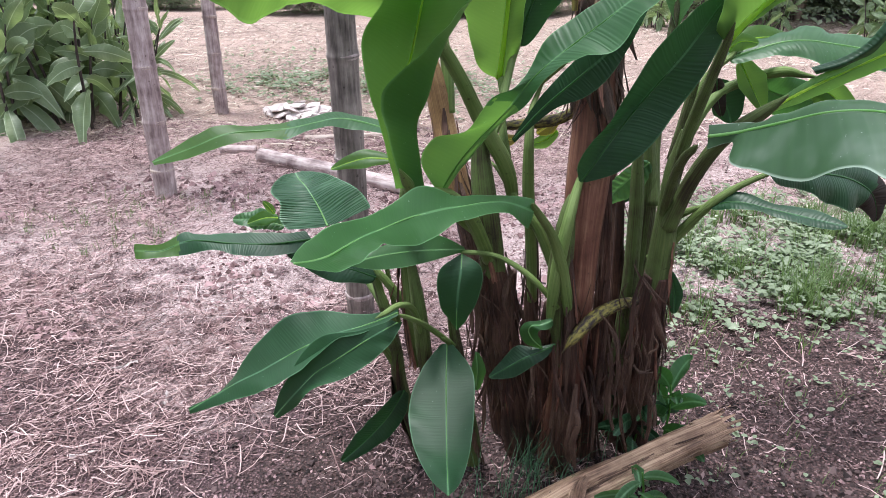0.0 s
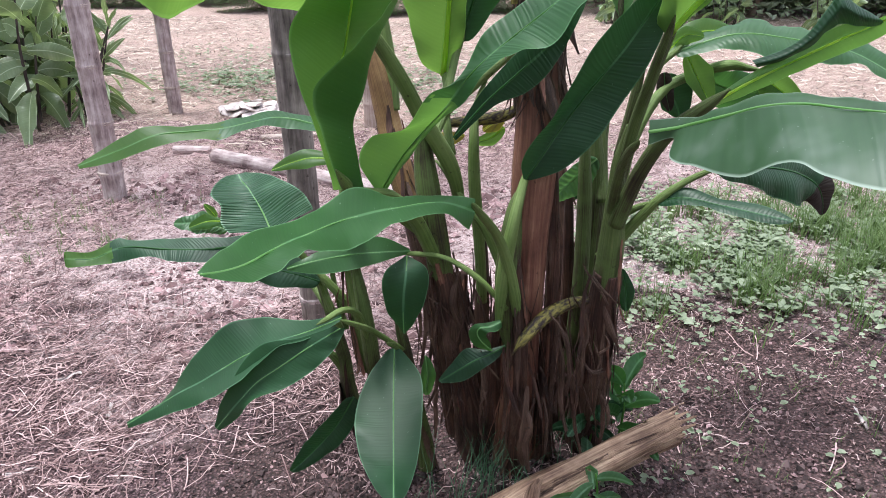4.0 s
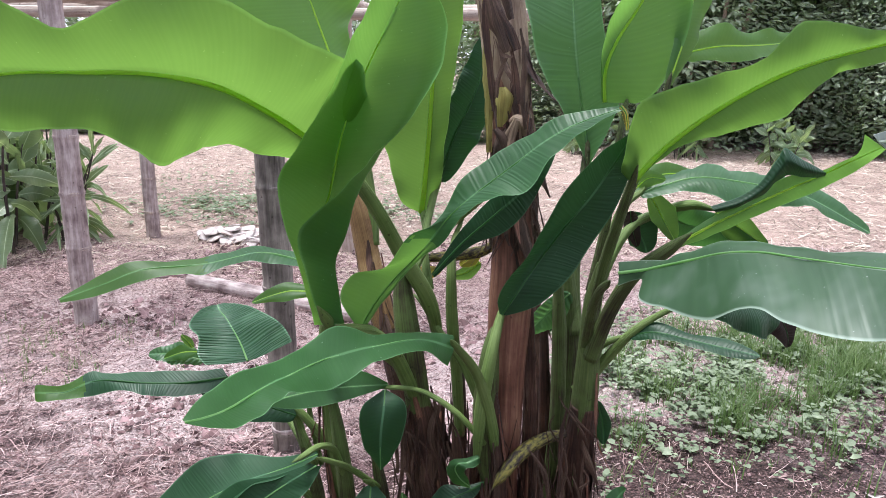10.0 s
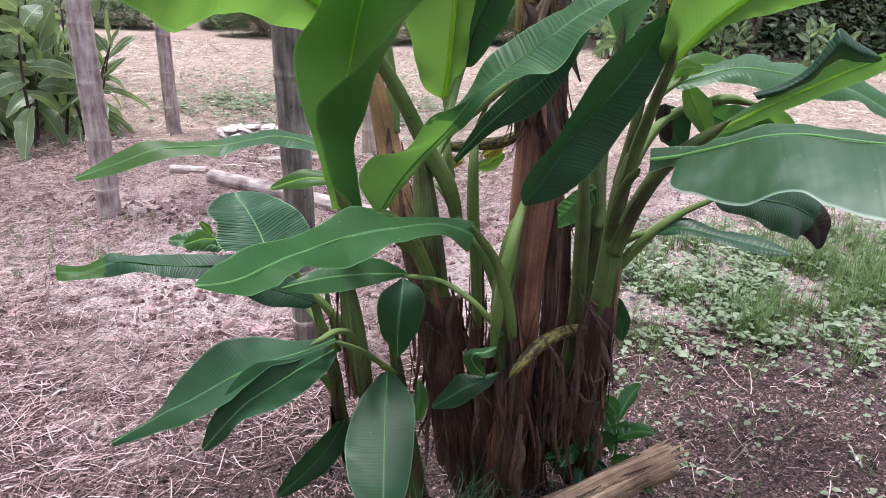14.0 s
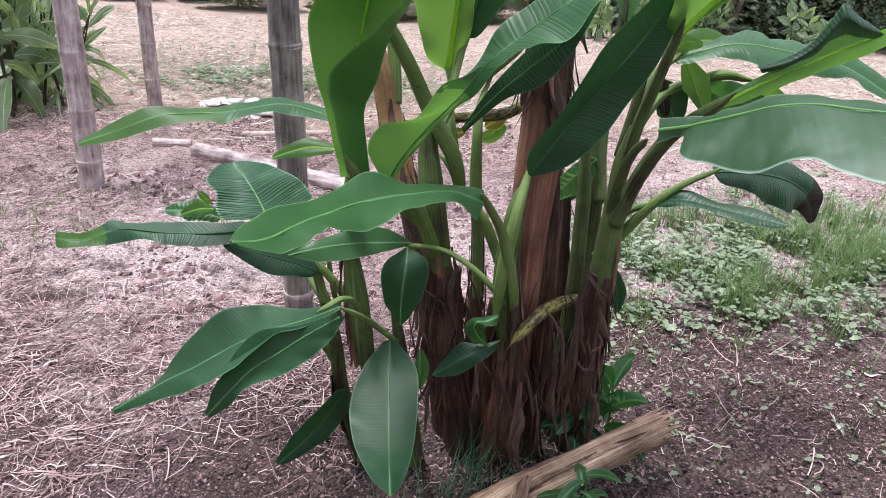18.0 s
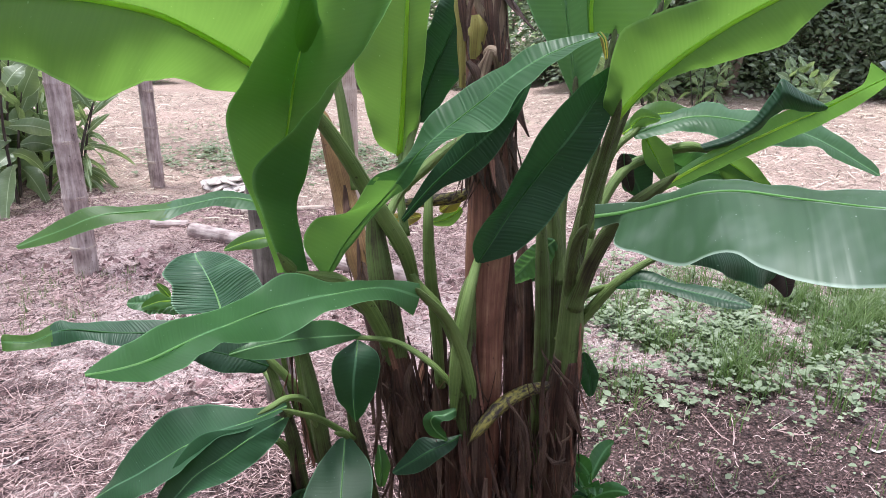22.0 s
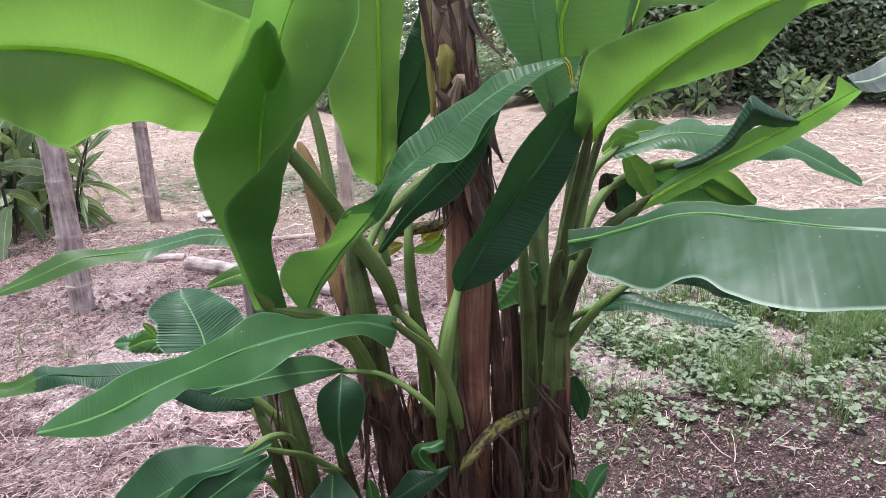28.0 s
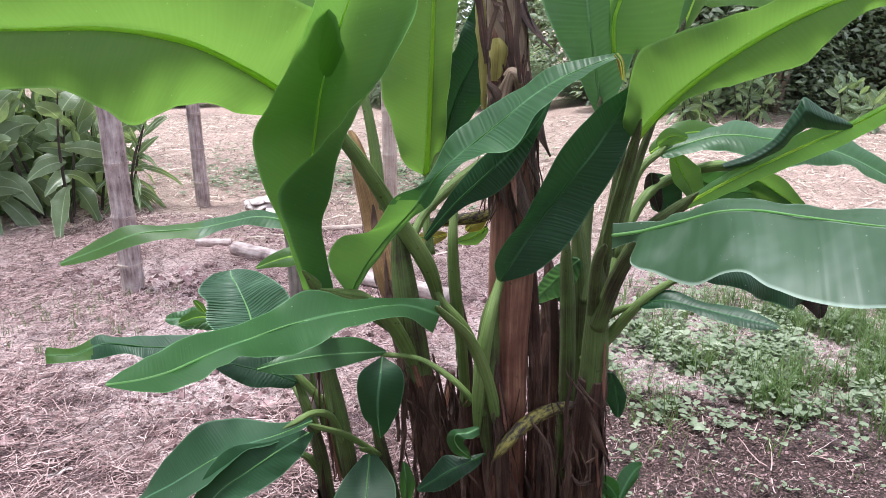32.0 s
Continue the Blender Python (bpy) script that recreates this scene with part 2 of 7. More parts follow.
STEM = {
    "pseudostem_brown": stem_material("sheath_brown", [(0.28, (0.008, 0.004, 0.003)), (0.45, (0.032, 0.014, 0.010)), (0.62, (0.09, 0.040, 0.027)), (0.82, (0.22, 0.12, 0.08))], 12.0),
    "pseudostem_main": stem_material("sheath_reddish", [(0.26, (0.035, 0.012, 0.009)), (0.40, (0.115, 0.042, 0.028)), (0.56, (0.20, 0.085, 0.056)), (0.78, (0.36, 0.20, 0.13))], 8.0),
    "pseudostem_upper": stem_material("sheath_pinkish_tan", [(0.26, (0.06, 0.033, 0.022)), (0.42, (0.18, 0.115, 0.078)), (0.58, (0.31, 0.22, 0.15)), (0.8, (0.52, 0.42, 0.31))], 7.0),
    "pseudostem_tan": stem_material("sheath_tan", [(0.28, (0.072, 0.032, 0.016)), (0.42, (0.176, 0.088, 0.040)), (0.6, (0.304, 0.176, 0.072)), (0.8, (0.400, 0.288, 0.136))]),
    "pseudostem_green": stem_material("sheath_green", [(0.30, (0.020, 0.012, 0.008)), (0.42, (0.050, 0.050, 0.016)), (0.52, (0.075, 0.112, 0.029)), (0.66, (0.10, 0.152, 0.04)), (0.82, (0.17, 0.20, 0.075))], 14.0),
    "stalk": stem_material("leaf_stalk", [(0.26, (0.050, 0.072, 0.016)), (0.45, (0.10, 0.165, 0.037)), (0.8, (0.18, 0.25, 0.078))], 6.0, 0.9),
    "yellowing": stem_material("stalk_yellowing", [(0.42, (0.02, 0.012, 0.012)), (0.48, (0.05, 0.03, 0.02)), (0.53, (0.12, 0.11, 0.03)), (0.66, (0.28, 0.23, 0.05)), (0.85, (0.13, 0.15, 0.05))], 4.0, 22.0),
    "yellow_sheath": stem_material("sheath_yellow", [(0.25, (0.12, 0.07, 0.03)), (0.45, (0.30, 0.25, 0.06)), (0.8, (0.46, 0.42, 0.14))], 10.0),
    "dry": stem_material("sheath_dry", [(0.28, (0.018, 0.009, 0.006)), (0.47, (0.06, 0.030, 0.020)), (0.66, (0.13, 0.072, 0.050)), (0.92, (0.30, 0.20, 0.15))], 20.0),
    "split": stem_material("split_stem", [(0.30, (0.040, 0.020, 0.013)), (0.44, (0.15, 0.083, 0.056)), (0.57, (0.32, 0.205, 0.14)), (0.77, (0.54, 0.39, 0.28))], 18.0),
    "bamboo": stem_material("bamboo_grey", [(0.22, (0.07, 0.045, 0.045)), (0.36, (0.20, 0.145, 0.145)), (0.52, (0.38, 0.30, 0.295)), (0.72, (0.62, 0.54, 0.53))], 4.0),
    "dark_stalk": stem_material("shrub_stalk", [(0.25, (0.012, 0.009, 0.008)), (0.5, (0.045, 0.034, 0.03)), (0.8, (0.12, 0.10, 0.085))], 6.0),
    "bamboo_dark": stem_material("bamboo_weathered", [(0.25, (0.035, 0.028, 0.025)), (0.42, (0.13, 0.11, 0.10)), (0.6, (0.26, 0.225, 0.205)), (0.8, (0.44, 0.38, 0.35))], 6.0),
    "bamboo_pale": stem_material("bamboo_pale", [(0.25, (0.24, 0.17, 0.14)), (0.45, (0.42, 0.33, 0.29)), (0.65, (0.56, 0.47, 0.42)), (0.85, (0.70, 0.62, 0.56))], 16.0),
}


def ground_material():
    m, nt, p = mat("soil_and_straw")
    pos = nt.nodes.new("ShaderNodeTexCoord").outputs["Object"]
    big = noise_of(nt, 0.7, 4.0, 0.6, pos)
    mid = noise_of(nt, 7.0, 6.0, 0.65, pos)
    fine = noise_of(nt, 85.0, 8.0, 0.78, pos)
    cell = node(nt, "TexVoronoi", Scale=95.0, Randomness=1.0)
    nt.links.new(pos, cell.inputs["Vector"])
    # Gaps between crumbs are darkened in the colour, as small shadows.
    crumb = ramp(nt, cell.outputs["Distance"], [(0.05, (1.25, 1.25, 1.25)), (0.35, (0.97, 0.95, 0.95)), (0.62, (0.32, 0.29, 0.29))])
    soil = ramp(nt, fine, [(0.36, (0.018, 0.010, 0.010)), (0.47, (0.105, 0.060, 0.066)), (0.57, (0.321, 0.208, 0.225)), (0.67, (0.608, 0.449, 0.472))])
    # Dug soil by the clump, its colour also darkened for the clump's shade.
    dug_shaded = ramp(nt, fine, [(0.36, (0.015, 0.008, 0.007)), (0.48, (0.088, 0.049, 0.047)), (0.58, (0.24, 0.15, 0.148)), (0.70, (0.54, 0.41, 0.41))])
    tan = ramp(nt, fine, [(0.35, (0.186, 0.120, 0.119)), (0.47, (0.458, 0.348, 0.347)), (0.63, (0.790, 0.690, 0.684))])
    field = ramp(nt, fine, [(0.34, (0.133, 0.084, 0.070)), (0.46, (0.368, 0.261, 0.226)), (0.62, (0.695, 0.551, 0.482))])
    soil = mixed(nt, 0.9, soil, crumb, "MULTIPLY")
    dug_shaded = mixed(nt, 0.9, dug_shaded, crumb, "MULTIPLY")
    depth = nt.nodes.new("ShaderNodeSeparateXYZ")
    nt.links.new(pos, depth.inputs[0])
    strewn = node(nt, "MapRange", From_Min=1.3, From_Max=3.0, To_Min=-0.2, To_Max=0.14)
    nt.links.new(depth.outputs[1], strewn.inputs[0])
    cover = nt.nodes.new("ShaderNodeMath")
    patches = noise_of(nt, 1.5, 3.0, 0.6, pos)
    swing = nt.nodes.new("ShaderNodeMath")
    swing.operation = "MULTIPLY_ADD"
    swing.inputs[1].default_value = 0.6
    nt.links.new(patches, swing.inputs[0])
    less = nt.nodes.new("ShaderNodeMath")
    less.inputs[1].default_value = -0.3
    nt.links.new(mid, less.inputs[0])
    nt.links.new(less.outputs[0], swing.inputs[2])
    nt.links.new(swing.outputs[0], cover.inputs[0])
    nt.links.new(strewn.outputs[0], cover.inputs[1])
    near = mixed(nt, ramp(nt, cover.outputs[0], [(0.42, (0, 0, 0)), (0.6, (1, 1, 1))]), soil, tan)
    # Ragged round patch at the clump: dug soil plus painted shade.
    spot = nt.nodes.new("ShaderNodeVectorMath")
    spot.operation = "DISTANCE"
    spot.inputs[1].default_value = (0.6, 1.45, 0.05)
    nt.links.new(pos, spot.inputs[0])
    ragged = node(nt, "MapRange", From_Min=1.28, From_Max=0.55)
    nt.links.new(spot.outputs["Value"], ragged.inputs[0])
    edge = nt.nodes.new("ShaderNodeMath")
    edge.operation = "MULTIPLY_ADD"
    nt.links.new(mid, edge.inputs[0])
    edge.inputs[1].default_value = 1.4
    nt.links.new(ragged.outputs[0], edge.inputs[2])
    near = mixed(nt, ramp(nt, edge.outputs[0], [(0.85, (0, 0, 0)), (1.25, (1, 1, 1))]), near, dug_shaded)
    sep = nt.nodes.new("ShaderNodeSeparateXYZ")
    nt.links.new(pos, sep.inputs[0])
    far = node(nt, "MapRange", From_Min=3.6, From_Max=5.2)
    nt.links.new(sep.outputs[1], far.inputs[0])
    col = mixed(nt, far.outputs[0], near, field)
    damp = ramp(nt, big, [(0.35, (0.72, 0.68, 0.68)), (0.6, (1.05, 1.0, 1.0))])
    nt.links.new(mixed(nt, 0.8, col, damp, "MULTIPLY"), p.inputs["Base Color"])
    p.inputs["Roughness"].default_value = 0.9
    hgt = mixed(nt, 0.55, mixed(nt, 0.6, mid, fine), crumb)
    bumped(nt, p, hgt, 1.0, 0.025)
    return m


SOIL = ground_material()


def speckled(name, stops, rough=0.8, scale=14.0, island=True):
    m, nt, p = mat(name)
    n = noise_of(nt, scale, 5.0)
    if island:
        g = nt.nodes.new("ShaderNodeNewGeometry")
        n = mixed(nt, 0.6, n, g.outputs["Random Per Island"])
    nt.links.new(ramp(nt, n, stops), p.inputs["Base Color"])
    p.inputs["Roughness"].default_value = rough
    bumped(nt, p, noise_of(nt, scale * 4), 0.5, 0.004)
    return m


STRAW = speckled("straw", [(0.2, (0.036, 0.019, 0.020)), (0.42, (0.165, 0.095, 0.094)), (0.60, (0.37, 0.25, 0.245)), (0.85, (0.68, 0.52, 0.51))])
PALE_STRAW = speckled("pale_straw", [(0.2, (0.118, 0.083, 0.068)), (0.45, (0.286, 0.219, 0.184)), (0.65, (0.473, 0.388, 0.327)), (0.88, (0.748, 0.667, 0.574))])
LITTER = speckled("leaf_litter", [(0.2, (0.0636, 0.0346, 0.0317)), (0.48, (0.18, 0.11, 0.104)), (0.75, (0.382, 0.269, 0.259)), (0.95, (0.7, 0.557, 0.547))])
CLOD = speckled("soil_clods", [(0.2, (0.053, 0.0288, 0.0288)), (0.45, (0.17, 0.101, 0.104)), (0.75, (0.382, 0.25, 0.259))], 0.95)
STONE = speckled("pale_stone", [(0.25, (0.28, 0.22, 0.21)), (0.5, (0.58, 0.51, 0.49)), (0.78, (0.80, 0.74, 0.72))], 0.9, 16.0, False)
DUG = speckled("dug_soil", [(0.2, (0.012, 0.007, 0.007)), (0.5, (0.05, 0.031, 0.031)), (0.85, (0.15, 0.10, 0.10))], 0.95)
TWIG = speckled("dry_twig", [(0.2, (0.12, 0.08, 0.06)), (0.5, (0.26, 0.19, 0.15)), (0.8, (0.45, 0.36, 0.30))])
PAPER = speckled("pale_scrap", [(0.25, (0.30, 0.25, 0.24)), (0.5, (0.48, 0.42, 0.41)), (0.78, (0.68, 0.62, 0.61))], 0.7, 20.0, False)


# ---- building blocks ----
def mesh_of(name, verts, faces, uvs=None, smooth=True, rim=None):
    me = bpy.data.meshes.new(name)
    me.from_pydata(verts, [], faces)
    if uvs is not None:
        layer = me.uv_layers.new(name="UVMap")
        idx = np.empty(len(me.loops), dtype=np.int32)
        me.loops.foreach_get("vertex_index", idx)
        layer.data.foreach_set("uv", np.asarray(uvs, dtype=np.float32)[idx].ravel())
        if rim is not None:
            me.uv_layers.new(name="Rim").data.foreach_set("uv", np.asarray([(r, 0.0) for r in rim], dtype=np.float32)[idx].ravel())
    if smooth:
        me.polygons.foreach_set("use_smooth", [True] * len(me.polygons))
    me.update()
    return me


def piece(name, me, material, parent=None, label=""):
    me.materials.append(material)
    ob = new(name, me)
    ob.parent = parent
    if label:
        ob["label"] = label
    return ob


def thing(name, at, label, category, group=""):
    ob = new(name)
    ob.location = at
    bpy.context.view_layer.update()
    return tagged(ob, label, category, group)


def under(ob, parent):
    ob.parent = parent
    ob.matrix_parent_inverse = Matrix.Translation(-Vector(parent.location)) if parent.parent is None and parent.type == "EMPTY" else Matrix()
    return ob


def spline(P, u):
    """Catmull-Rom passing the rows of P, u from 0 to len(P) - 1."""
    n = len(P) - 1
    u = min(max(u, 0.0), n - 1e-6)
    i = int(u)
    w = u - i
    a, b, c, d = (P[min(max(i + k, 0), n)] for k in (-1, 0, 1, 2))
    return 0.5 * (2 * b + (c - a) * w + (2 * a - 5 * b + 4 * c - d) * w * w + (3 * b - a - 3 * c + d) * w ** 3)


def ground_z(x, y):
    s = min(max((x + 0.5) / 2.5, 0.0), 1.0)
    z = 0.22 * s * s * (3 - 2 * s)
    z += 0.03 * noise.noise((x * 0.9, y * 0.9, 0.3)) + 0.012 * noise.noise((x * 3.1, y * 3.1, 1.7))
    d = math.hypot(x - 0.3, y - 1.65)
    return z + 0.05 * math.exp(-(d / 0.45) ** 2)


def tube_mesh(name, rows, sides=12, per=6, wob=0.0, ridges=0.0, nodes=(), seed=0.0, squash=1.0, cap=True):
    """A tapered tube passing rows of (x, y, z, radius). nodes: places along it (0..1) of raised rings."""
    P = [np.array(r, dtype=float) for r in rows]
    n = (len(P) - 1) * per
    verts, faces, uvs = [], [], []
    length, last, ring = 0.0, None, None
    side = np.array((1.0, 0.0, 0.0))
    us = sorted(set([k / n for k in range(n + 1)] + [min(max(v + d, 0), 1) for v in nodes for d in (-0.012, -0.006, 0.0, 0.006, 0.012)]))
    for u in us:
        q = spline(P, u * (len(P) - 1))
        t = spline(P, min(u + 0.01, 1) * (len(P) - 1))[:3] - spline(P, max(u - 0.01, 0) * (len(P) - 1))[:3]
        t /= max(np.linalg.norm(t), 1e-9)
        side = side - t * side.dot(t)
        side /= max(np.linalg.norm(side), 1e-9)
        other = np.cross(t, side)
        if last is not None:
            length += float(np.linalg.norm(q[:3] - last))
        last = q[:3]
        r = max(q[3], 0.0005)
        for v in nodes:
            r *= 1 + 0.09 * math.exp(-((u - v) / 0.006) ** 2)
        for k in range(sides + 1):
            a = 2 * math.pi * k / sides
            kk = k % sides
            rr = r * (1 + ridges * noise.noise((math.cos(a) * 1.6 + seed, math.sin(a) * 1.6, length * 2.0))
                      + wob * noise.noise((math.cos(a) * 0.8, math.sin(a) * 0.8 + seed, length * 9)))
            verts.append(tuple(q[:3] + rr * (math.cos(a) * side + squash * math.sin(a) * other)))
            uvs.append((length, k / sides))
    m = sides + 1
    for i in range(len(us) - 1):
        for k in range(sides):
            faces.append((i * m + k, i * m + k + 1, (i + 1) * m + k + 1, (i + 1) * m + k))
    if cap:
        faces.append(tuple(range(sides))[::-1])
        faces.append(tuple((len(us) - 1) * m + k for k in range(sides)))
    return mesh_of(name, verts, faces, uvs)


FRONT = np.array((0.0, -1.0, 0.25))
FRONT /= np.linalg.norm(FRONT)


def blade_mesh(rows, wave=0.004, pleat=0.0, seed=0.0, along=44, across=9):
    """A leaf blade on ribs: each row is a point of the midrib, then half-width and lift of either side."""
    P = [np.array(r, dtype=float) for r in rows]
    n = len(P) - 1
    verts, faces, uvs, rim = [], [], [], []
    length, last = 0.0, None
    m = 2 * across + 1
    for i in range(along + 1):
        u = n * i / along
        q = spline(P, u)
        t = spline(P, u + 0.02 * n)[:3] - spline(P, u - 0.02 * n)[:3]
        t /= max(np.linalg.norm(t), 1e-9)
        s = np.cross(t, FRONT)
        s /= max(np.linalg.norm(s), 1e-9)
        nm = np.cross(s, t)
        if last is not None:
            length += float(np.linalg.norm(q[:3] - last))
        last = q[:3]
        wl, wr = q[3], q[5]
        if u < 1 and P[0][3] == 0:
            wl, wr = P[1][3] * u ** 0.45, P[1][5] * u ** 0.45
        if u > n - 1 and P[-1][3] == 0:
            wl, wr = P[-2][3] * (n - u) ** 0.6, P[-2][5] * (n - u) ** 0.6
        for k in range(-across, across + 1):
            f = abs(k) / across
            w, a = (wl, q[4]) if k < 0 else (wr, q[6])
            w, a, hand = max(w, 0.0), radians(a), 1 if k < 0 else -1
            out = hand * math.cos(a) * s + math.sin(a) * nm
            lift = -hand * math.sin(a) * s + math.cos(a) * nm
            ripple = wave * 2.3 * f * f * (noise.noise((length * 13, seed + (3 if k < 0 else 9), 0.2)) * 1.7 + 0.8 * noise.noise((length * 34, seed + (1 if k < 0 else 5), f * 0.5)))
            ripple *= min(1.0, w / 0.03)
            fold = pleat * math.sin(length * 460 - f * w * 160) * min(1, 3 * f) * min(1.0, w / 0.03)
            sag = 0.10 * w * math.sin(math.pi * f)
            p = q[:3] + out * w * f * (1 + 0.14 * noise.noise((length * 17, seed + (2 if k < 0 else 7), 5.5)) * f) + lift * (sag + ripple + fold)
            verts.append(tuple(p))
            uvs.append((length, (1 if k > 0 else -1) * w * f))
            rim.append(f)
    for i in range(along):
        for k in range(2 * across):
            faces.append((i * m + k, i * m + k + 1, (i + 1) * m + k + 1, (i + 1) * m + k))
    return mesh_of("leaf_blade", verts, faces, uvs, rim=rim)


COUNT = [0]


def leaf(plant, rows, kind, wave=0.004, pleat=0.0, rib=True, name="leaf_blade", tip=None):
    COUNT[0] += 1
    ob = under(piece(name, blade_mesh(rows, wave, pleat, COUNT[0] * 1.7, 130 if pleat else 48), LEAF[kind], None, LEAF_LABEL.get(kind, "")), plant)
    if tip:
        ob.data.materials.append(LEAF[tip[0]])
        cut = int(tip[1] * len(ob.data.polygons))
        ob.data.polygons.foreach_set("material_index", [int(k + (23 * noise.noise((k * 0.37, 0.5, 0.1)) if tip[0] == "withered" else 0) > cut) for k in range(len(ob.data.polygons))])
    if rib:
        P = [np.array(r, dtype=float) for r in rows]
        n = len(P) - 1
        base = (0.0075 if kind == "young" else 0.0022 if kind == "mid" else 0.0033) if max(r[3] + r[5] for r in rows) > 0.09 else 0.0022
        pts = [(*spline(P, n * k / 9)[:3], base * (1 - 0.85 * k / 9)) for k in range(10)]
        r = piece("midrib", tube_mesh("midrib", pts, 6, 3), RIB[kind])
        r.parent = ob
    return ob


def loft_leaf(plant, kind, rib, *guides, shift=None, along=72, per=7):
    """A leaf lofted over lengthwise guides from base to tip: margin, midrib (number rib), folds, other margin."""
    COUNT[0] += 1
    seed = COUNT[0] * 1.7
    rails = [[np.array(p, dtype=float) for p in g] for g in guides]
    n = len(rails[0]) - 1
    verts, faces, uvs, rim = [], [], [], []
    m = (len(rails) - 1) * per + 1
    length, last = 0.0, None
    for i in range(along + 1):
        q = [spline(g, n * i / along) for g in rails]
        if last is not None:
            length += float(np.linalg.norm(q[rib] - last))
        last = q[rib]
        strip = [spline(q, k / per) for k in range(m)]
        out = np.cumsum([0.0] + [float(np.linalg.norm(b - a)) for a, b in zip(strip, strip[1:])])
        out -= out[rib * per]
        wide = max(abs(out[0]), abs(out[-1]), 1e-4)
        for k, p in enumerate(strip):
            a, b = strip[max(k - 1, 0)], strip[min(k + 1, m - 1)]
            nm = np.cross(b - a, spline(rails[rib], n * i / along + 0.05) - spline(rails[rib], n * i / along - 0.05))
            nm /= max(np.linalg.norm(nm), 1e-9)
            end = out[0] if out[k] < 0 else out[-1]
            f = abs(out[k]) / max(abs(end), 1e-4)
            swell = 0.0045 * noise.noise((length * 11, out[k] * 9, seed)) + 0.006 * f * f * noise.noise((length * 24, seed + (3 if out[k] < 0 else 9), 0.2))
            verts.append(tuple(p + nm * swell * min(1.0, wide / 0.04)))
            uvs.append((length, out[k]))
            rim.append(f)
    for i in range(along):
        for k in range(m - 1):
            faces.append((i * m + k, i * m + k + 1, (i + 1) * m + k + 1, (i + 1) * m + k))
    ob = under(piece("leaf_blade", mesh_of("leaf_blade", verts, faces, uvs, rim=rim), LEAF[kind], None, LEAF_LABEL.get(kind, "")), plant)
    if shift:
        ob.data.materials.append(LEAF[shift[0]])
        cut = abs(shift[1]) * along
        ob.data.polygons.foreach_set("material_index", [int((k // (m - 1) + 2.5 * noise.noise((k * 0.37, 0.5, seed)) > cut) == (shift[1] < 0)) for k in range(len(faces))])
    if rib:
        base = 0.003 if kind in ("broad", "rolled") else 0.0048 if kind in ("young", "fresh") else 0.0017 if kind in ("smooth", "low", "mid") else 0.0026
        pts = [(*spline(rails[rib], n * k / 14), base * (1 - 0.8 * k / 14)) for k in range(15)]
        piece("midrib", tube_mesh("midrib", pts, 6, 3), RIB[kind]).parent = ob
    return ob


LEAF_LABEL = {"young": "bright translucent young leaf blade", "dark": "deep green glossy leaf blade", "low": "green low-hanging leaf blade with ribbed veins", "pale": "grey-green ribbed leaf blade",
              "withered": "withered blackened leaf end", "spotted": "yellowed leaf with black spots", "broad": "broad grey-green banana leaf blade with a waxy bloom", "rolled": "half-rolled upright green leaf blade",
              "pleated": "blue-green deeply pleated leaf blade", "waxy": "silvery waxy leaf tip", "mid": "mid-green leaf blade with fine ribs", "smooth": "smooth mid-green leaf blade", "fresh": "fresh green translucent leaf blade"}


def stem(plant, rows, kind, top="", reach=True):
    COUNT[0] += 1
    x, y, z, r = rows[-1]
    g = ground_z(x, y) - 0.04
    rows = list(rows)
    if reach and z > g:
        rows.append((x, y + 0.01, g, r * 1.1))
    name = "pseudostem"
    ob = under(piece(name, tube_mesh(name, rows, 20, 8, 0.06, 0.16, seed=COUNT[0] * 2.3), STEM[kind]), plant)
    STEMS.append((plant, rows, kind))
    return ob


STEMS = []


def petiole(plant, rows, kind="stalk"):
    COUNT[0] += 1
    a, z = Vector(rows[-2][:3]), Vector(rows[-1][:3])
    if rows[-1][3] > 0.003:
        on = z + (z - a).normalized() * 5 * rows[-1][3]
        rows = list(rows) + [(*on, rows[-1][3] * 0.15)]
    return under(piece("petiole", tube_mesh("petiole", rows, 10, 6, 0.03, 0.08, seed=COUNT[0] * 1.1), STEM[kind]), plant)


# ---- ground ----
def grid_mesh():
    def axis(lo, hi, a, b, fine, coarse):
        out, v = [], lo
        while v < hi:
            out.append(v)
            dist = max(a - v, v - b, 0.0)
            v += fine if dist == 0 else min(fine + dist * coarse, 60.0)
        return out + [hi]
    xs, ys = axis(-600, 600, -2.6, 2.6, 0.035, 0.3), axis(-300, 900, 0.3, 5.2, 0.035, 0.3)
    verts, faces = [], []
    for y in ys:
        for x in xs:
            z = ground_z(x, y)
            if abs(x) < 4 and 0 < y < 7:
                z += 0.010 * noise.noise((x * 14, y * 14, 4.0)) + 0.006 * noise.noise((x * 31, y * 31, 2.0))
            verts.append((x, y, z))
    m = len(xs)
    for j in range(len(ys) - 1):
        for i in range(m - 1):
            faces.append((j * m + i, j * m + i + 1, (j + 1) * m + i + 1, (j + 1) * m + i))
    return mesh_of("ground", verts, faces)


ground = tagged(piece("ground", grid_mesh(), SOIL), "reddish bare soil with dry straw and leaf litter", "ground", kind="structure")

# ---- the banana clump ----
def plant(label, at):
    return thing("banana_plant", (at[0], at[1], ground_z(*at)), label, "banana plant", "banana clump")


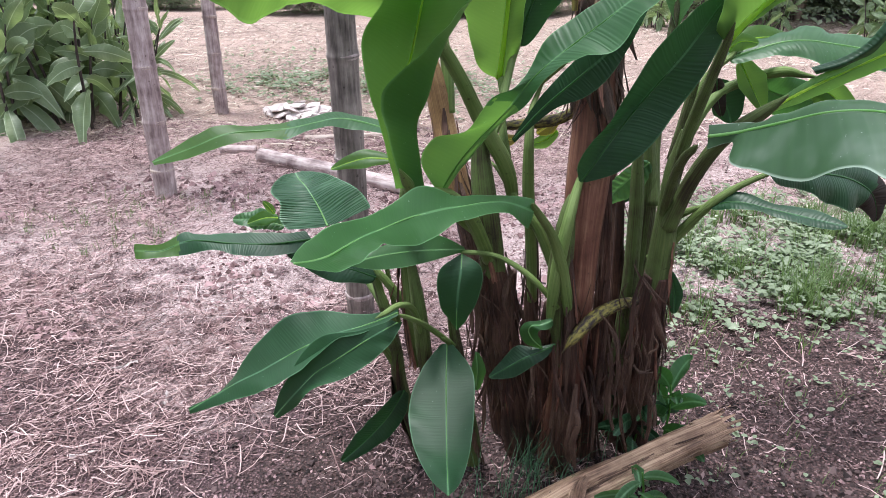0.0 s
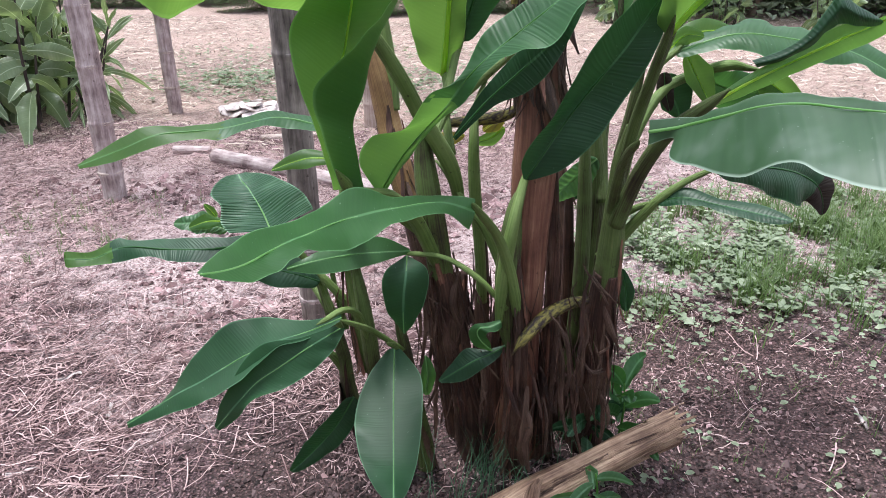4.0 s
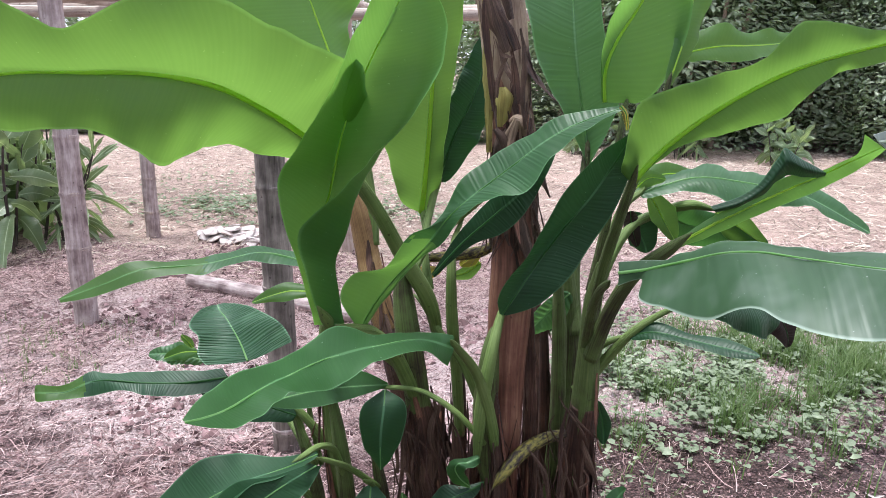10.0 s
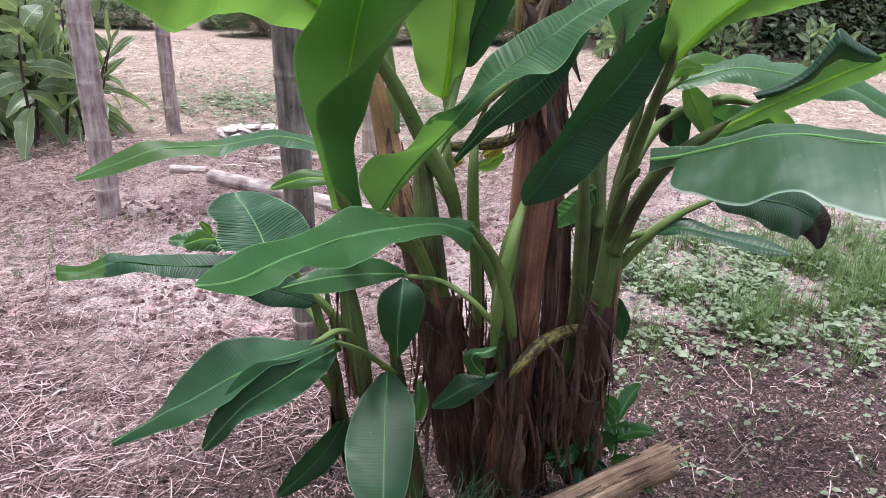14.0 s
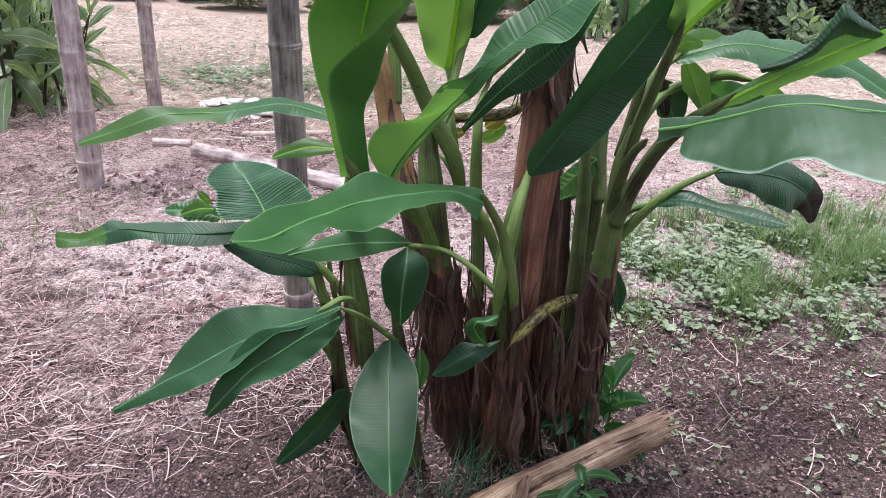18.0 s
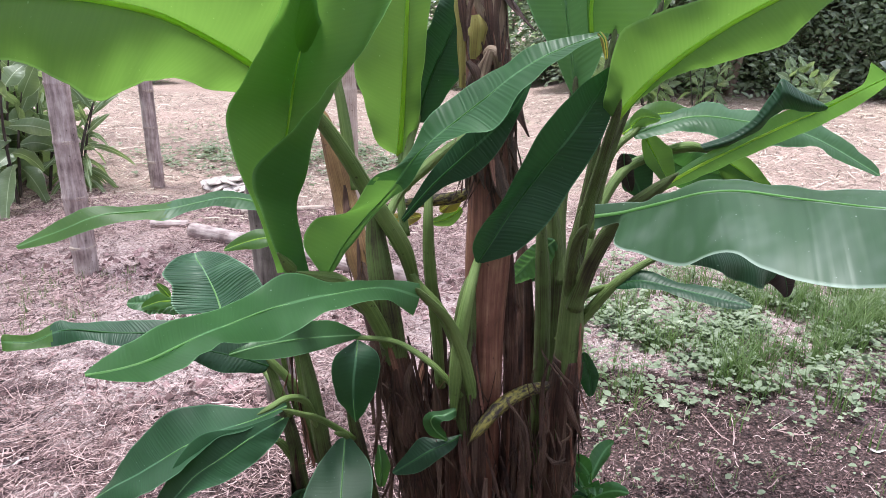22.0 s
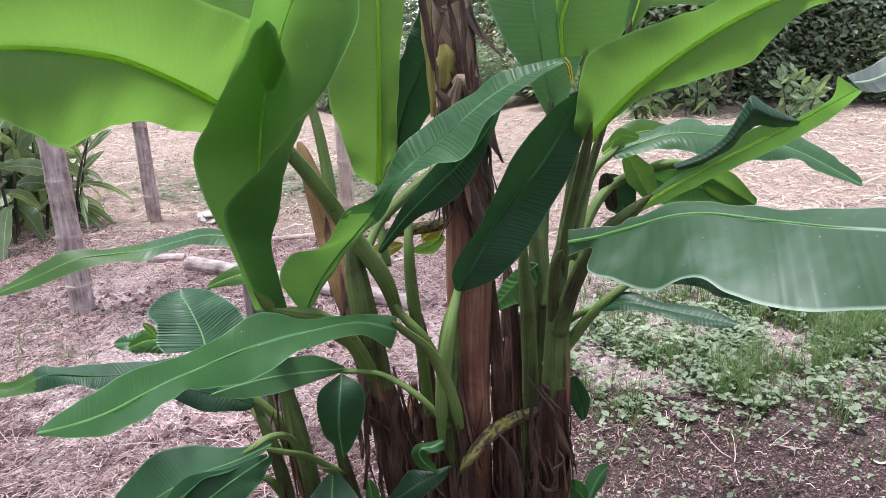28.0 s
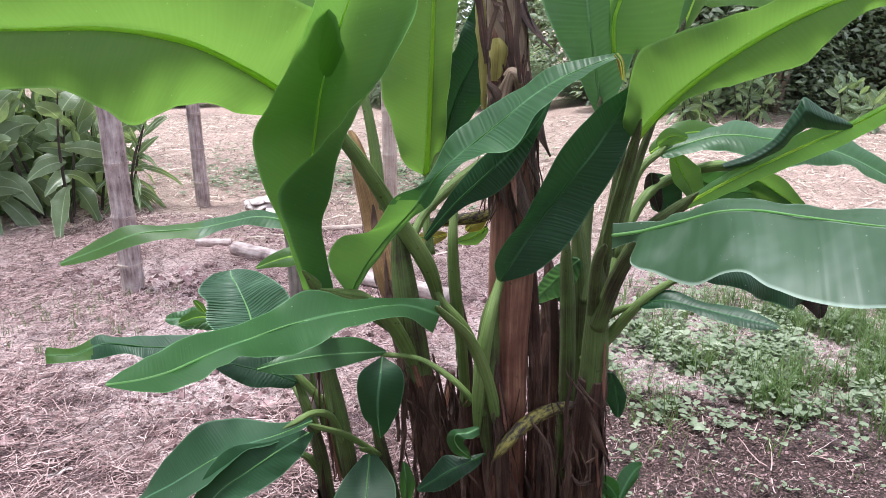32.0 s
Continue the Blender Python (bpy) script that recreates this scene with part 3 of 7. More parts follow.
main_plant = plant("tall banana plant with a brown sheathed pseudostem", (0.33, 1.56))
left_plant = plant("banana plant with green stem and large bright leaves", (0.2, 1.6))
left_back_plant = plant("banana plant with a reddish-brown dry sheathed stem", (0.12, 1.72))
right_plant = plant("leaning banana plant with green stems and arching leaves", (0.5, 1.66))
back_plant = plant("banana plant with wilted drooping leaves behind the clump", (0.45, 1.76))
sucker_front = plant("young banana sucker with low drooping dark leaves", (0.07, 1.5))
sucker_left = plant("small banana sucker with a ribbed grey-green leaf", (0.0, 1.55))
# ---- clump: stems, stalks and leaves ----
stem(main_plant, [(0.264, 1.5, 1.7, 0.0375), (0.273, 1.5, 1.617, 0.042), (0.294, 1.49, 1.477, 0.0415), (0.311, 1.48, 1.333, 0.0427), (0.323, 1.48, 1.168, 0.0454), (0.328, 1.47, 1.048, 0.0431), (0.326, 1.47, 0.92, 0.0425), (0.325, 1.47, 0.759, 0.0406), (0.324, 1.5, 0.541, 0.0443), (0.324, 1.55, 0.318, 0.0554)], 'pseudostem_main', top='leafy')
stem(main_plant, [(0.264, 1.499, 1.702, 0.0405), (0.273, 1.499, 1.617, 0.0455), (0.294, 1.489, 1.477, 0.0455), (0.305, 1.485, 1.389, 0.0445), (0.311, 1.482, 1.338, 0.0428)], 'pseudostem_upper', reach=False)
stem(main_plant, [(0.307, 1.46, 0.94, 0.0035), (0.291, 1.435, 0.886, 0.0153), (0.286, 1.43, 0.797, 0.0239), (0.284, 1.425, 0.705, 0.0256), (0.29, 1.43, 0.605, 0.02), (0.303, 1.44, 0.511, 0.0096), (0.314, 1.46, 0.436, 0.004)], 'pseudostem_green', reach=False)
stem(left_back_plant, [(-0.06, 1.75, 1.075, 0.0142), (-0.027, 1.74, 0.978, 0.023), (0.013, 1.7, 0.842, 0.0274), (0.057, 1.66, 0.707, 0.0289), (0.098, 1.64, 0.559, 0.0309), (0.135, 1.64, 0.356, 0.0351), (0.18, 1.68, 0.026, 0.0428)], 'pseudostem_brown')
stem(left_back_plant, [(-0.085, 1.755, 1.198, 0.0042), (-0.077, 1.755, 1.171, 0.0154), (-0.053, 1.745, 1.091, 0.0254), (-0.026, 1.735, 0.979, 0.0301), (0.006, 1.7, 0.872, 0.0315), (0.028, 1.685, 0.803, 0.0288)], 'pseudostem_tan', reach=False)
stem(left_plant, [(0.092, 1.48, 1.083, 0.0042), (0.091, 1.48, 1.04, 0.0121), (0.094, 1.48, 0.977, 0.0209), (0.105, 1.47, 0.903, 0.0261), (0.121, 1.47, 0.796, 0.0293), (0.137, 1.48, 0.678, 0.0276), (0.164, 1.5, 0.517, 0.0274), (0.192, 1.53, 0.335, 0.0303), (0.215, 1.58, 0.116, 0.037)], 'pseudostem_green')
stem(right_plant, [(0.513, 1.5, 1.056, 0.0048), (0.507, 1.5, 1.012, 0.0097), (0.503, 1.5, 0.967, 0.0153), (0.507, 1.5, 0.888, 0.0224), (0.51, 1.51, 0.76, 0.0296), (0.506, 1.52, 0.637, 0.0319), (0.507, 1.54, 0.468, 0.0362), (0.511, 1.58, 0.268, 0.0414), (0.525, 1.64, 0.05, 0.0492)], 'pseudostem_green')
stem(right_plant, [(0.457, 1.62, 1.046, 0.0052), (0.464, 1.62, 0.992, 0.0144), (0.477, 1.62, 0.882, 0.0201), (0.482, 1.62, 0.735, 0.0207), (0.478, 1.62, 0.578, 0.0214), (0.475, 1.64, 0.362, 0.024), (0.488, 1.7, 0.052, 0.0327)], 'pseudostem_green')
stem(back_plant, [(0.402, 1.78, 0.895, 0.0037), (0.407, 1.78, 0.849, 0.0147), (0.416, 1.78, 0.722, 0.0211), (0.422, 1.76, 0.564, 0.0262), (0.426, 1.74, 0.362, 0.0348), (0.437, 1.74, 0.093, 0.0497)], 'pseudostem_brown')
stem(main_plant, [(0.3, 1.42, 0.781, 0.0074), (0.312, 1.41, 0.677, 0.0125), (0.32, 1.42, 0.525, 0.0182), (0.322, 1.46, 0.303, 0.025), (0.325, 1.5, 0.146, 0.0337)], 'pseudostem_brown')
stem(right_plant, [(0.508, 1.512, 0.715, 0.0312), (0.505, 1.518, 0.623, 0.0346), (0.505, 1.538, 0.469, 0.039), (0.508, 1.578, 0.269, 0.0443), (0.522, 1.64, 0.049, 0.0523)], 'pseudostem_brown')
stem(left_plant, [(0.128, 1.478, 0.736, 0.0259), (0.142, 1.48, 0.664, 0.0303), (0.166, 1.498, 0.519, 0.0315), (0.193, 1.528, 0.336, 0.0332), (0.217, 1.578, 0.118, 0.0416)], 'pseudostem_brown')
stem(main_plant, [(0.265, 1.5, 0.621, 0.0093), (0.264, 1.52, 0.484, 0.0194), (0.268, 1.54, 0.337, 0.026), (0.277, 1.58, 0.125, 0.0353)], 'pseudostem_brown')
stem(main_plant, [(0.366, 1.5, 0.992, 0.0083), (0.376, 1.5, 0.864, 0.0122), (0.384, 1.5, 0.7, 0.014), (0.388, 1.51, 0.486, 0.0174), (0.394, 1.55, 0.188, 0.0247)], 'pseudostem_brown')
stem(main_plant, [(0.416, 1.62, 0.861, 0.0092), (0.427, 1.62, 0.702, 0.0136), (0.437, 1.62, 0.483, 0.017), (0.449, 1.66, 0.099, 0.0265)], 'pseudostem_brown')
stem(left_back_plant, [(0.204, 1.6, 0.829, 0.0079), (0.215, 1.6, 0.728, 0.0162), (0.225, 1.6, 0.576, 0.0181), (0.224, 1.6, 0.413, 0.0201), (0.232, 1.64, 0.095, 0.028)], 'pseudostem_brown')
# Stem added as a dark core where the hollow behind is only shade.
stem(left_back_plant, [(0.172, 1.7, 0.599, 0.0088), (0.163, 1.7, 0.447, 0.0226), (0.172, 1.7, 0.231, 0.0361), (0.184, 1.72, -0.04, 0.0498)], 'pseudostem_brown')
stem(right_plant, [(0.44, 1.57, 1.013, 0.0037), (0.439, 1.57, 0.961, 0.0125), (0.449, 1.57, 0.84, 0.0179), (0.457, 1.57, 0.639, 0.0187), (0.459, 1.6, 0.398, 0.0214), (0.472, 1.64, 0.118, 0.0276)], 'pseudostem_green')
stem(left_plant, [(-0.03, 1.318, 1.0, 0.008), (-0.032, 1.325, 0.965, 0.0185), (-0.046, 1.36, 0.9, 0.0195), (-0.062, 1.41, 0.815, 0.0175), (-0.063, 1.44, 0.692, 0.016), (-0.056, 1.445, 0.572, 0.0155), (-0.038, 1.45, 0.445, 0.0165)], 'stalk', reach=False)
stem(sucker_front, [(-0.049, 1.4, 0.755, 0.0099), (-0.036, 1.4, 0.673, 0.0152), (-0.026, 1.41, 0.566, 0.0182), (-0.018, 1.44, 0.439, 0.0204), (0.03, 1.52, 0.142, 0.0255)], 'pseudostem_green')
stem(sucker_front, [(0.036, 1.42, 0.641, 0.0064), (0.05, 1.43, 0.547, 0.0132), (0.07, 1.46, 0.37, 0.018), (0.091, 1.52, 0.15, 0.0224)], 'pseudostem_green')
stem(sucker_left, [(-0.164, 1.5, 0.666, 0.0081), (-0.132, 1.48, 0.574, 0.0136), (-0.106, 1.47, 0.472, 0.0165), (-0.094, 1.48, 0.335, 0.0185), (-0.05, 1.54, 0.075, 0.0231)], 'pseudostem_green')
petiole(sucker_left, [(-0.038, 1.46, 0.544, 0.0107), (-0.08, 1.45, 0.624, 0.0104), (-0.123, 1.44, 0.686, 0.009), (-0.147, 1.44, 0.715, 0.0051)])
petiole(sucker_left, [(-0.108, 1.47, 0.543, 0.0094), (-0.135, 1.47, 0.623, 0.0079), (-0.168, 1.48, 0.686, 0.0052)])
petiole(sucker_left, [(-0.101, 1.5, 0.526, 0.0069), (-0.12, 1.5, 0.624, 0.0067), (-0.128, 1.5, 0.683, 0.0053)])
petiole(left_plant, [(0.168, 1.53, 0.86, 0.013), (0.15, 1.485, 0.96, 0.0175), (0.095, 1.45, 1.07, 0.0165), (0.057, 1.4, 1.165, 0.0146), (0.02, 1.36, 1.239, 0.0129), (-0.01, 1.33, 1.281, 0.0105)])
petiole(left_plant, [(0.083, 1.46, 0.821, 0.0148), (0.02, 1.4, 0.898, 0.0153), (-0.024, 1.34, 0.934, 0.0146), (-0.03, 1.3, 0.974, 0.013)])
petiole(left_plant, [(0.123, 1.46, 0.744, 0.0166), (0.089, 1.4, 0.863, 0.0156), (0.058, 1.32, 0.941, 0.0146), (0.033, 1.28, 0.965, 0.013)])
petiole(left_back_plant, [(-0.016, 1.74, 1.008, 0.0186), (-0.022, 1.76, 1.104, 0.0156), (-0.043, 1.78, 1.225, 0.0126), (-0.077, 1.8, 1.356, 0.0097)])
petiole(left_plant, [(0.141, 1.6, 1.054, 0.0104), (0.118, 1.69, 1.107, 0.0095)])
petiole(main_plant, [(0.147, 1.55, 0.962, 0.0102), (0.128, 1.6, 1.053, 0.0091), (0.139, 1.68, 1.143, 0.0094), (0.15, 1.7, 1.188, 0.0095)])
petiole(main_plant, [(0.269, 1.4, 0.611, 0.0061), (0.271, 1.39, 0.7, 0.0132), (0.279, 1.385, 0.796, 0.0152), (0.291, 1.39, 0.883, 0.0127), (0.308, 1.43, 0.955, 0.0088), (0.327, 1.455, 0.985, 0.0047)])
petiole(main_plant, [(0.311, 1.41, 0.648, 0.0126), (0.286, 1.38, 0.772, 0.0132), (0.259, 1.33, 0.87, 0.0102), (0.223, 1.22, 0.969, 0.0067)])
petiole(main_plant, [(0.285, 1.4, 0.665, 0.0061), (0.224, 1.4, 0.735, 0.0069), (0.146, 1.42, 0.772, 0.0061), (0.064, 1.42, 0.778, 0.0052)])
petiole(right_plant, [(0.509, 1.48, 0.844, 0.0186), (0.535, 1.45, 0.965, 0.0165), (0.568, 1.40, 1.065, 0.0145), (0.615, 1.345, 1.134, 0.0118)], 'pseudostem_green')
petiole(right_plant, [(0.498, 1.5, 0.861, 0.0125), (0.492, 1.42, 0.972, 0.0105), (0.491, 1.34, 1.044, 0.0087), (0.492, 1.28, 1.079, 0.0067)], 'pseudostem_green')
petiole(right_plant, [(0.51, 1.52, 0.907, 0.0139), (0.519, 1.48, 1.052, 0.0132), (0.532, 1.43, 1.164, 0.0114), (0.542, 1.39, 1.247, 0.0087)], 'pseudostem_green')
petiole(right_plant, [(0.492, 1.6, 0.846, 0.016), (0.481, 1.64, 0.972, 0.0134), (0.489, 1.68, 1.129, 0.0121), (0.498, 1.72, 1.259, 0.0095), (0.514, 1.75, 1.343, 0.0068)], 'pseudostem_green')
petiole(right_plant, [(0.514, 1.58, 0.966, 0.013), (0.534, 1.58, 1.127, 0.0101), (0.544, 1.59, 1.266, 0.0087), (0.556, 1.6, 1.377, 0.0062)], 'pseudostem_green')
petiole(right_plant, [(0.527, 1.58, 0.967, 0.0104), (0.568, 1.57, 1.157, 0.0088), (0.612, 1.56, 1.334, 0.0072), (0.628, 1.55, 1.424, 0.0059)], 'pseudostem_green')
petiole(right_plant, [(0.489, 1.52, 0.741, 0.0153), (0.534, 1.53, 0.795, 0.0132), (0.589, 1.5, 0.891, 0.0102), (0.638, 1.49, 0.941, 0.0076), (0.691, 1.48, 0.978, 0.0052)])
petiole(right_plant, [(0.516, 1.53, 0.835, 0.0087), (0.553, 1.52, 0.868, 0.0074), (0.589, 1.5, 0.891, 0.0048)])
petiole(back_plant, [(0.556, 1.75, 0.785, 0.0125), (0.575, 1.8, 0.923, 0.0125), (0.642, 1.86, 1.047, 0.013), (0.741, 1.90, 1.091, 0.0125), (0.80, 1.885, 1.112, 0.0135), (0.843, 1.873, 1.108, 0.008)])
petiole(back_plant, [(0.562, 1.75, 0.909, 0.0115), (0.595, 1.78, 1.095, 0.01), (0.651, 1.8, 1.159, 0.0072)])
petiole(main_plant, [(0.226, 1.56, 0.589, 0.0122), (0.215, 1.56, 0.737, 0.0133), (0.2, 1.55, 0.882, 0.0142), (0.195, 1.55, 0.991, 0.0115), (0.196, 1.58, 1.062, 0.0077), (0.216, 1.62, 1.119, 0.0033)])
petiole(main_plant, [(0.271, 1.5, 0.713, 0.0116), (0.23, 1.5, 0.809, 0.0127), (0.178, 1.5, 0.875, 0.0088), (0.137, 1.52, 0.932, 0.0057), (0.112, 1.54, 0.951, 0.0025)])
petiole(left_plant, [(0.102, 1.5, 0.978, 0.0099), (0.132, 1.56, 1.052, 0.0102), (0.191, 1.6, 1.109, 0.0129), (0.254, 1.62, 1.16, 0.0091)])
petiole(right_plant, [(0.468, 1.5, 0.644, 0.0105), (0.413, 1.46, 0.648, 0.0142), (0.363, 1.42, 0.631, 0.0152), (0.324, 1.38, 0.601, 0.0118), (0.309, 1.375, 0.577, 0.0031)], 'yellowing')
petiole(left_plant, [(0.309, 1.62, 1.068, 0.0092), (0.258, 1.62, 1.036, 0.0132), (0.192, 1.63, 1.02, 0.0133), (0.124, 1.64, 1.007, 0.0094)], 'yellowing')
petiole(sucker_front, [(-0.026, 1.41, 0.551, 0.0082), (-0.035, 1.36, 0.652, 0.0078), (-0.052, 1.3, 0.698, 0.0066), (-0.077, 1.26, 0.698, 0.0057)])
petiole(sucker_front, [(0.05, 1.42, 0.529, 0.0064), (-0.002, 1.36, 0.611, 0.0069), (-0.019, 1.28, 0.676, 0.0057), (-0.034, 1.25, 0.701, 0.0048)])
petiole(sucker_front, [(0.039, 1.42, 0.505, 0.0068), (0.042, 1.38, 0.562, 0.0065), (0.036, 1.34, 0.595, 0.0054)])
petiole(sucker_left, [(-0.132, 1.48, 0.574, 0.0095), (-0.148, 1.47, 0.668, 0.0093), (-0.185, 1.46, 0.742, 0.0078), (-0.207, 1.45, 0.766, 0.0064)])
petiole(sucker_left, [(-0.106, 1.47, 0.472, 0.0096), (-0.144, 1.5, 0.577, 0.0096), (-0.223, 1.58, 0.636, 0.0085), (-0.289, 1.65, 0.677, 0.0074)])
petiole(sucker_left, [(-0.105, 1.48, 0.412, 0.0124), (-0.13, 1.46, 0.473, 0.0094), (-0.163, 1.46, 0.487, 0.0053)])
leaf(sucker_left, [(-0.497, 1.74, 0.688, 0, -14, 0, 15), (-0.537, 1.74, 0.684, 0.021, -14, 0.021, 15), (-0.589, 1.74, 0.663, 0, -14, 0, 15)], 'young', wave=.006)
leaf(sucker_left, [(-0.501, 1.73, 0.704, 0, 9, 0, -9), (-0.514, 1.73, 0.722, 0.015, 9, 0.015, -9), (-0.531, 1.73, 0.74, 0, 9, 0, -9)], 'young', wave=.004)
leaf(left_plant, [(-0.01, 1.33, 1.281, 0.113, 38, 0.03, -12), (-0.092, 1.28, 1.353, 0.185, 38, 0.073, -12), (-0.168, 1.2, 1.412, 0.144, 38, 0.106, -12), (-0.252, 1.13, 1.435, 0.139, 38, 0.139, -12), (-0.355, 1.1, 1.436, 0.072, 38, 0.084, -12), (-0.495, 1.08, 1.428, 0.136, 38, 0.086, -12), (-0.651, 1.05, 1.388, 0, 38, 0, -12)], 'young', wave=.006)
leaf(left_plant, [(0.111, 1.69, 1.107, 0, -7, 0, 1), (0.118, 1.68, 1.163, 0.031, -7, 0.068, 1), (0.129, 1.66, 1.294, 0.039, -2, 0.112, 2), (0.137, 1.65, 1.434, 0.046, -14, 0.129, -4), (0.143, 1.65, 1.58, 0.056, -11, 0.135, -4), (0.145, 1.65, 1.696, 0.037, -16, 0.093, -6), (0.143, 1.65, 1.786, 0, -16, 0, -6)], 'young', wave=.004)
leaf(left_back_plant, [(0.15, 1.7, 1.181, 0, -26, 0, 31), (0.184, 1.7, 1.291, 0.056, -26, 0.046, 31), (0.219, 1.7, 1.364, 0.057, -26, 0.051, 29), (0.243, 1.7, 1.436, 0.032, -41, 0.047, 28), (0.253, 1.7, 1.525, 0, -41, 0, 28)], 'dark', wave=.004)
leaf(left_back_plant, [(-0.1, 1.8, 1.395, 0, -8, 0, -18), (-0.156, 1.85, 1.509, 0.066, -8, 0.111, -18), (-0.2, 1.88, 1.611, 0.167, 2, 0.223, -19), (-0.24, 1.9, 1.72, 0.187, 3, 0.256, -20), (-0.288, 1.92, 1.853, 0, 3, 0, -20)], 'fresh', wave=.006)
leaf(right_plant, [(0.469, 1.6, 0.95, 0, 10, 0, -10), (0.44, 1.6, 0.921, 0.024, 10, 0.034, -10), (0.405, 1.6, 0.88, 0.024, 9, 0.035, -9), (0.373, 1.6, 0.845, 0, 9, 0, -9)], 'pale', wave=.003, pleat=.0015)
leaf(left_plant, [(0.096, 1.66, 0.965, 0, 17, 0, -17), (0.128, 1.66, 0.965, 0.02, 17, 0.019, -17), (0.167, 1.66, 0.976, 0, 17, 0, -17)], 'spotted', wave=.003)
leaf(left_plant, [(0.26, 1.66, 1.032, 0, -18, 0, 18), (0.234, 1.66, 1.008, 0.021, -18, 0.021, 18), (0.209, 1.66, 0.988, 0, -18, 0, 18)], 'spotted', wave=.003)
leaf(left_plant, [(0.258, 1.68, 0.992, 0, 13, 0, -13), (0.224, 1.68, 0.964, 0.016, 13, 0.02, -13), (0.182, 1.68, 0.953, 0, 13, 0, -13)], 'young', wave=.003)
leaf(back_plant, [(0.642, 1.8, 1.171, 0, -13, 0, 13), (0.668, 1.8, 1.193, 0.023, -13, 0.021, 13), (0.708, 1.8, 1.191, 0, -13, 0, 13)], 'young', wave=.003)
leaf(back_plant, [(0.686, 1.85, 1.142, 0, -8, 0, 8), (0.719, 1.85, 1.089, 0.027, -8, 0.043, 8), (0.761, 1.85, 1.023, 0, -8, 0, 8)], 'young', wave=.004)
leaf(back_plant, [(0.642, 1.86, 1.095, 0, -4, 0, 4), (0.65, 1.86, 1.053, 0.022, -4, 0.025, 4), (0.669, 1.86, 0.999, 0, -4, 0, 4)], 'withered', wave=.006, name='withered_leaf')
leaf(right_plant, [(0.628, 1.55, 1.424, 0, -37, 0, 4), (0.657, 1.58, 1.511, 0.033, -37, 0.02, 4), (0.678, 1.62, 1.605, 0.047, -27, 0.033, 2), (0.68, 1.65, 1.699, 0.044, -11, 0.04, 0), (0.675, 1.68, 1.794, 0, -11, 0, 0)], 'young', wave=.003)
leaf(right_plant, [(0.542, 1.39, 1.247, 0.000, -22, 0.000, 34), (0.574, 1.39, 1.292, 0.014, -22, 0.077, 34), (0.618, 1.39, 1.337, 0.020, -22, 0.117, 34), (0.684, 1.38, 1.393, 0.051, -22, 0.066, 34), (0.767, 1.37, 1.447, 0.067, -22, 0.051, 34), (0.84, 1.36, 1.48, 0.034, -22, 0.074, 34), (0.921, 1.35, 1.505, 0.029, -22, 0.028, 34), (1.004, 1.33, 1.529, 0.029, -22, 0.035, 34), (1.115, 1.3, 1.55, 0.000, -22, 0.000, 34)], 'young', wave=.006)
leaf(right_plant, [(0.68, 1.7, 1.488, 0, 10, 0, -9), (0.767, 1.72, 1.507, 0.037, 10, 0.05, -9), (0.84, 1.73, 1.511, 0.036, 14, 0.035, -19), (0.908, 1.74, 1.517, 0.032, 20, 0.033, -16), (0.973, 1.75, 1.53, 0, 20, 0, -16)], 'young', wave=.005)
leaf(right_plant, [(0.691, 1.48, 0.978, 0, 13, 0, -47), (0.787, 1.55, 0.963, 0.042, 13, 0.033, -47), (0.892, 1.62, 0.934, 0.07, 22, 0.045, -34), (0.956, 1.66, 0.903, 0.06, 16, 0.05, -24), (0.988, 1.67, 0.877, 0.044, 22, 0.044, -19), (1.005, 1.67, 0.84, 0.026, 18, 0.021, -24), (1.009, 1.67, 0.813, 0, 18, 0, -24)], 'dark', wave=.006, tip=('withered', .62))
leaf(right_plant, [(0.589, 1.5, 0.891, 0, 56, 0, -43), (0.638, 1.47, 0.915, 0.021, 56, 0.023, -43), (0.699, 1.44, 0.914, 0.023, 65, 0.023, -55), (0.768, 1.41, 0.911, 0.024, 54, 0.024, -51), (0.826, 1.38, 0.91, 0, 54, 0, -51)], 'dark', wave=.002)
leaf(left_plant, [(-0.133, 1.6, 0.924, 0, -39, 0, 36), (-0.189, 1.6, 0.924, 0.025, -39, 0.026, 36), (-0.238, 1.6, 0.91, 0.018, -20, 0.016, 25), (-0.286, 1.6, 0.89, 0, -20, 0, 25)], 'young', wave=.002)
leaf(sucker_left, [(-0.143, 1.45, 0.679, 0, -43, 0, 25), (-0.193, 1.44, 0.7, 0.038, -43, 0.033, 25), (-0.255, 1.43, 0.718, 0.036, -45, 0.036, 18), (-0.31, 1.42, 0.734, 0.021, -57, 0.017, 21), (-0.349, 1.42, 0.747, 0, -57, 0, 21)], 'dark', wave=.002)
leaf(sucker_left, [(-0.483, 1.75, 0.658, 0, -17, 0, 39), (-0.56, 1.76, 0.669, 0.033, -17, 0.036, 39), (-0.652, 1.78, 0.655, 0, -17, 0, 39)], 'pale', wave=.005, pleat=.002)
leaf(sucker_left, [(-0.08, 1.45, 0.359, 0, 36, 0, -23), (-0.125, 1.44, 0.275, 0.041, 36, 0.041, -23), (-0.183, 1.42, 0.204, 0.037, 32, 0.03, -4), (-0.243, 1.4, 0.145, 0, 32, 0, -4)], 'dark', wave=.002)
leaf(sucker_front, [(0.101, 1.44, 0.389, 0, 1, 0, 1), (0.107, 1.43, 0.453, 0.022, 1, 0.016, 1), (0.102, 1.43, 0.51, 0, 1, 0, 1)], 'smooth', wave=.002)
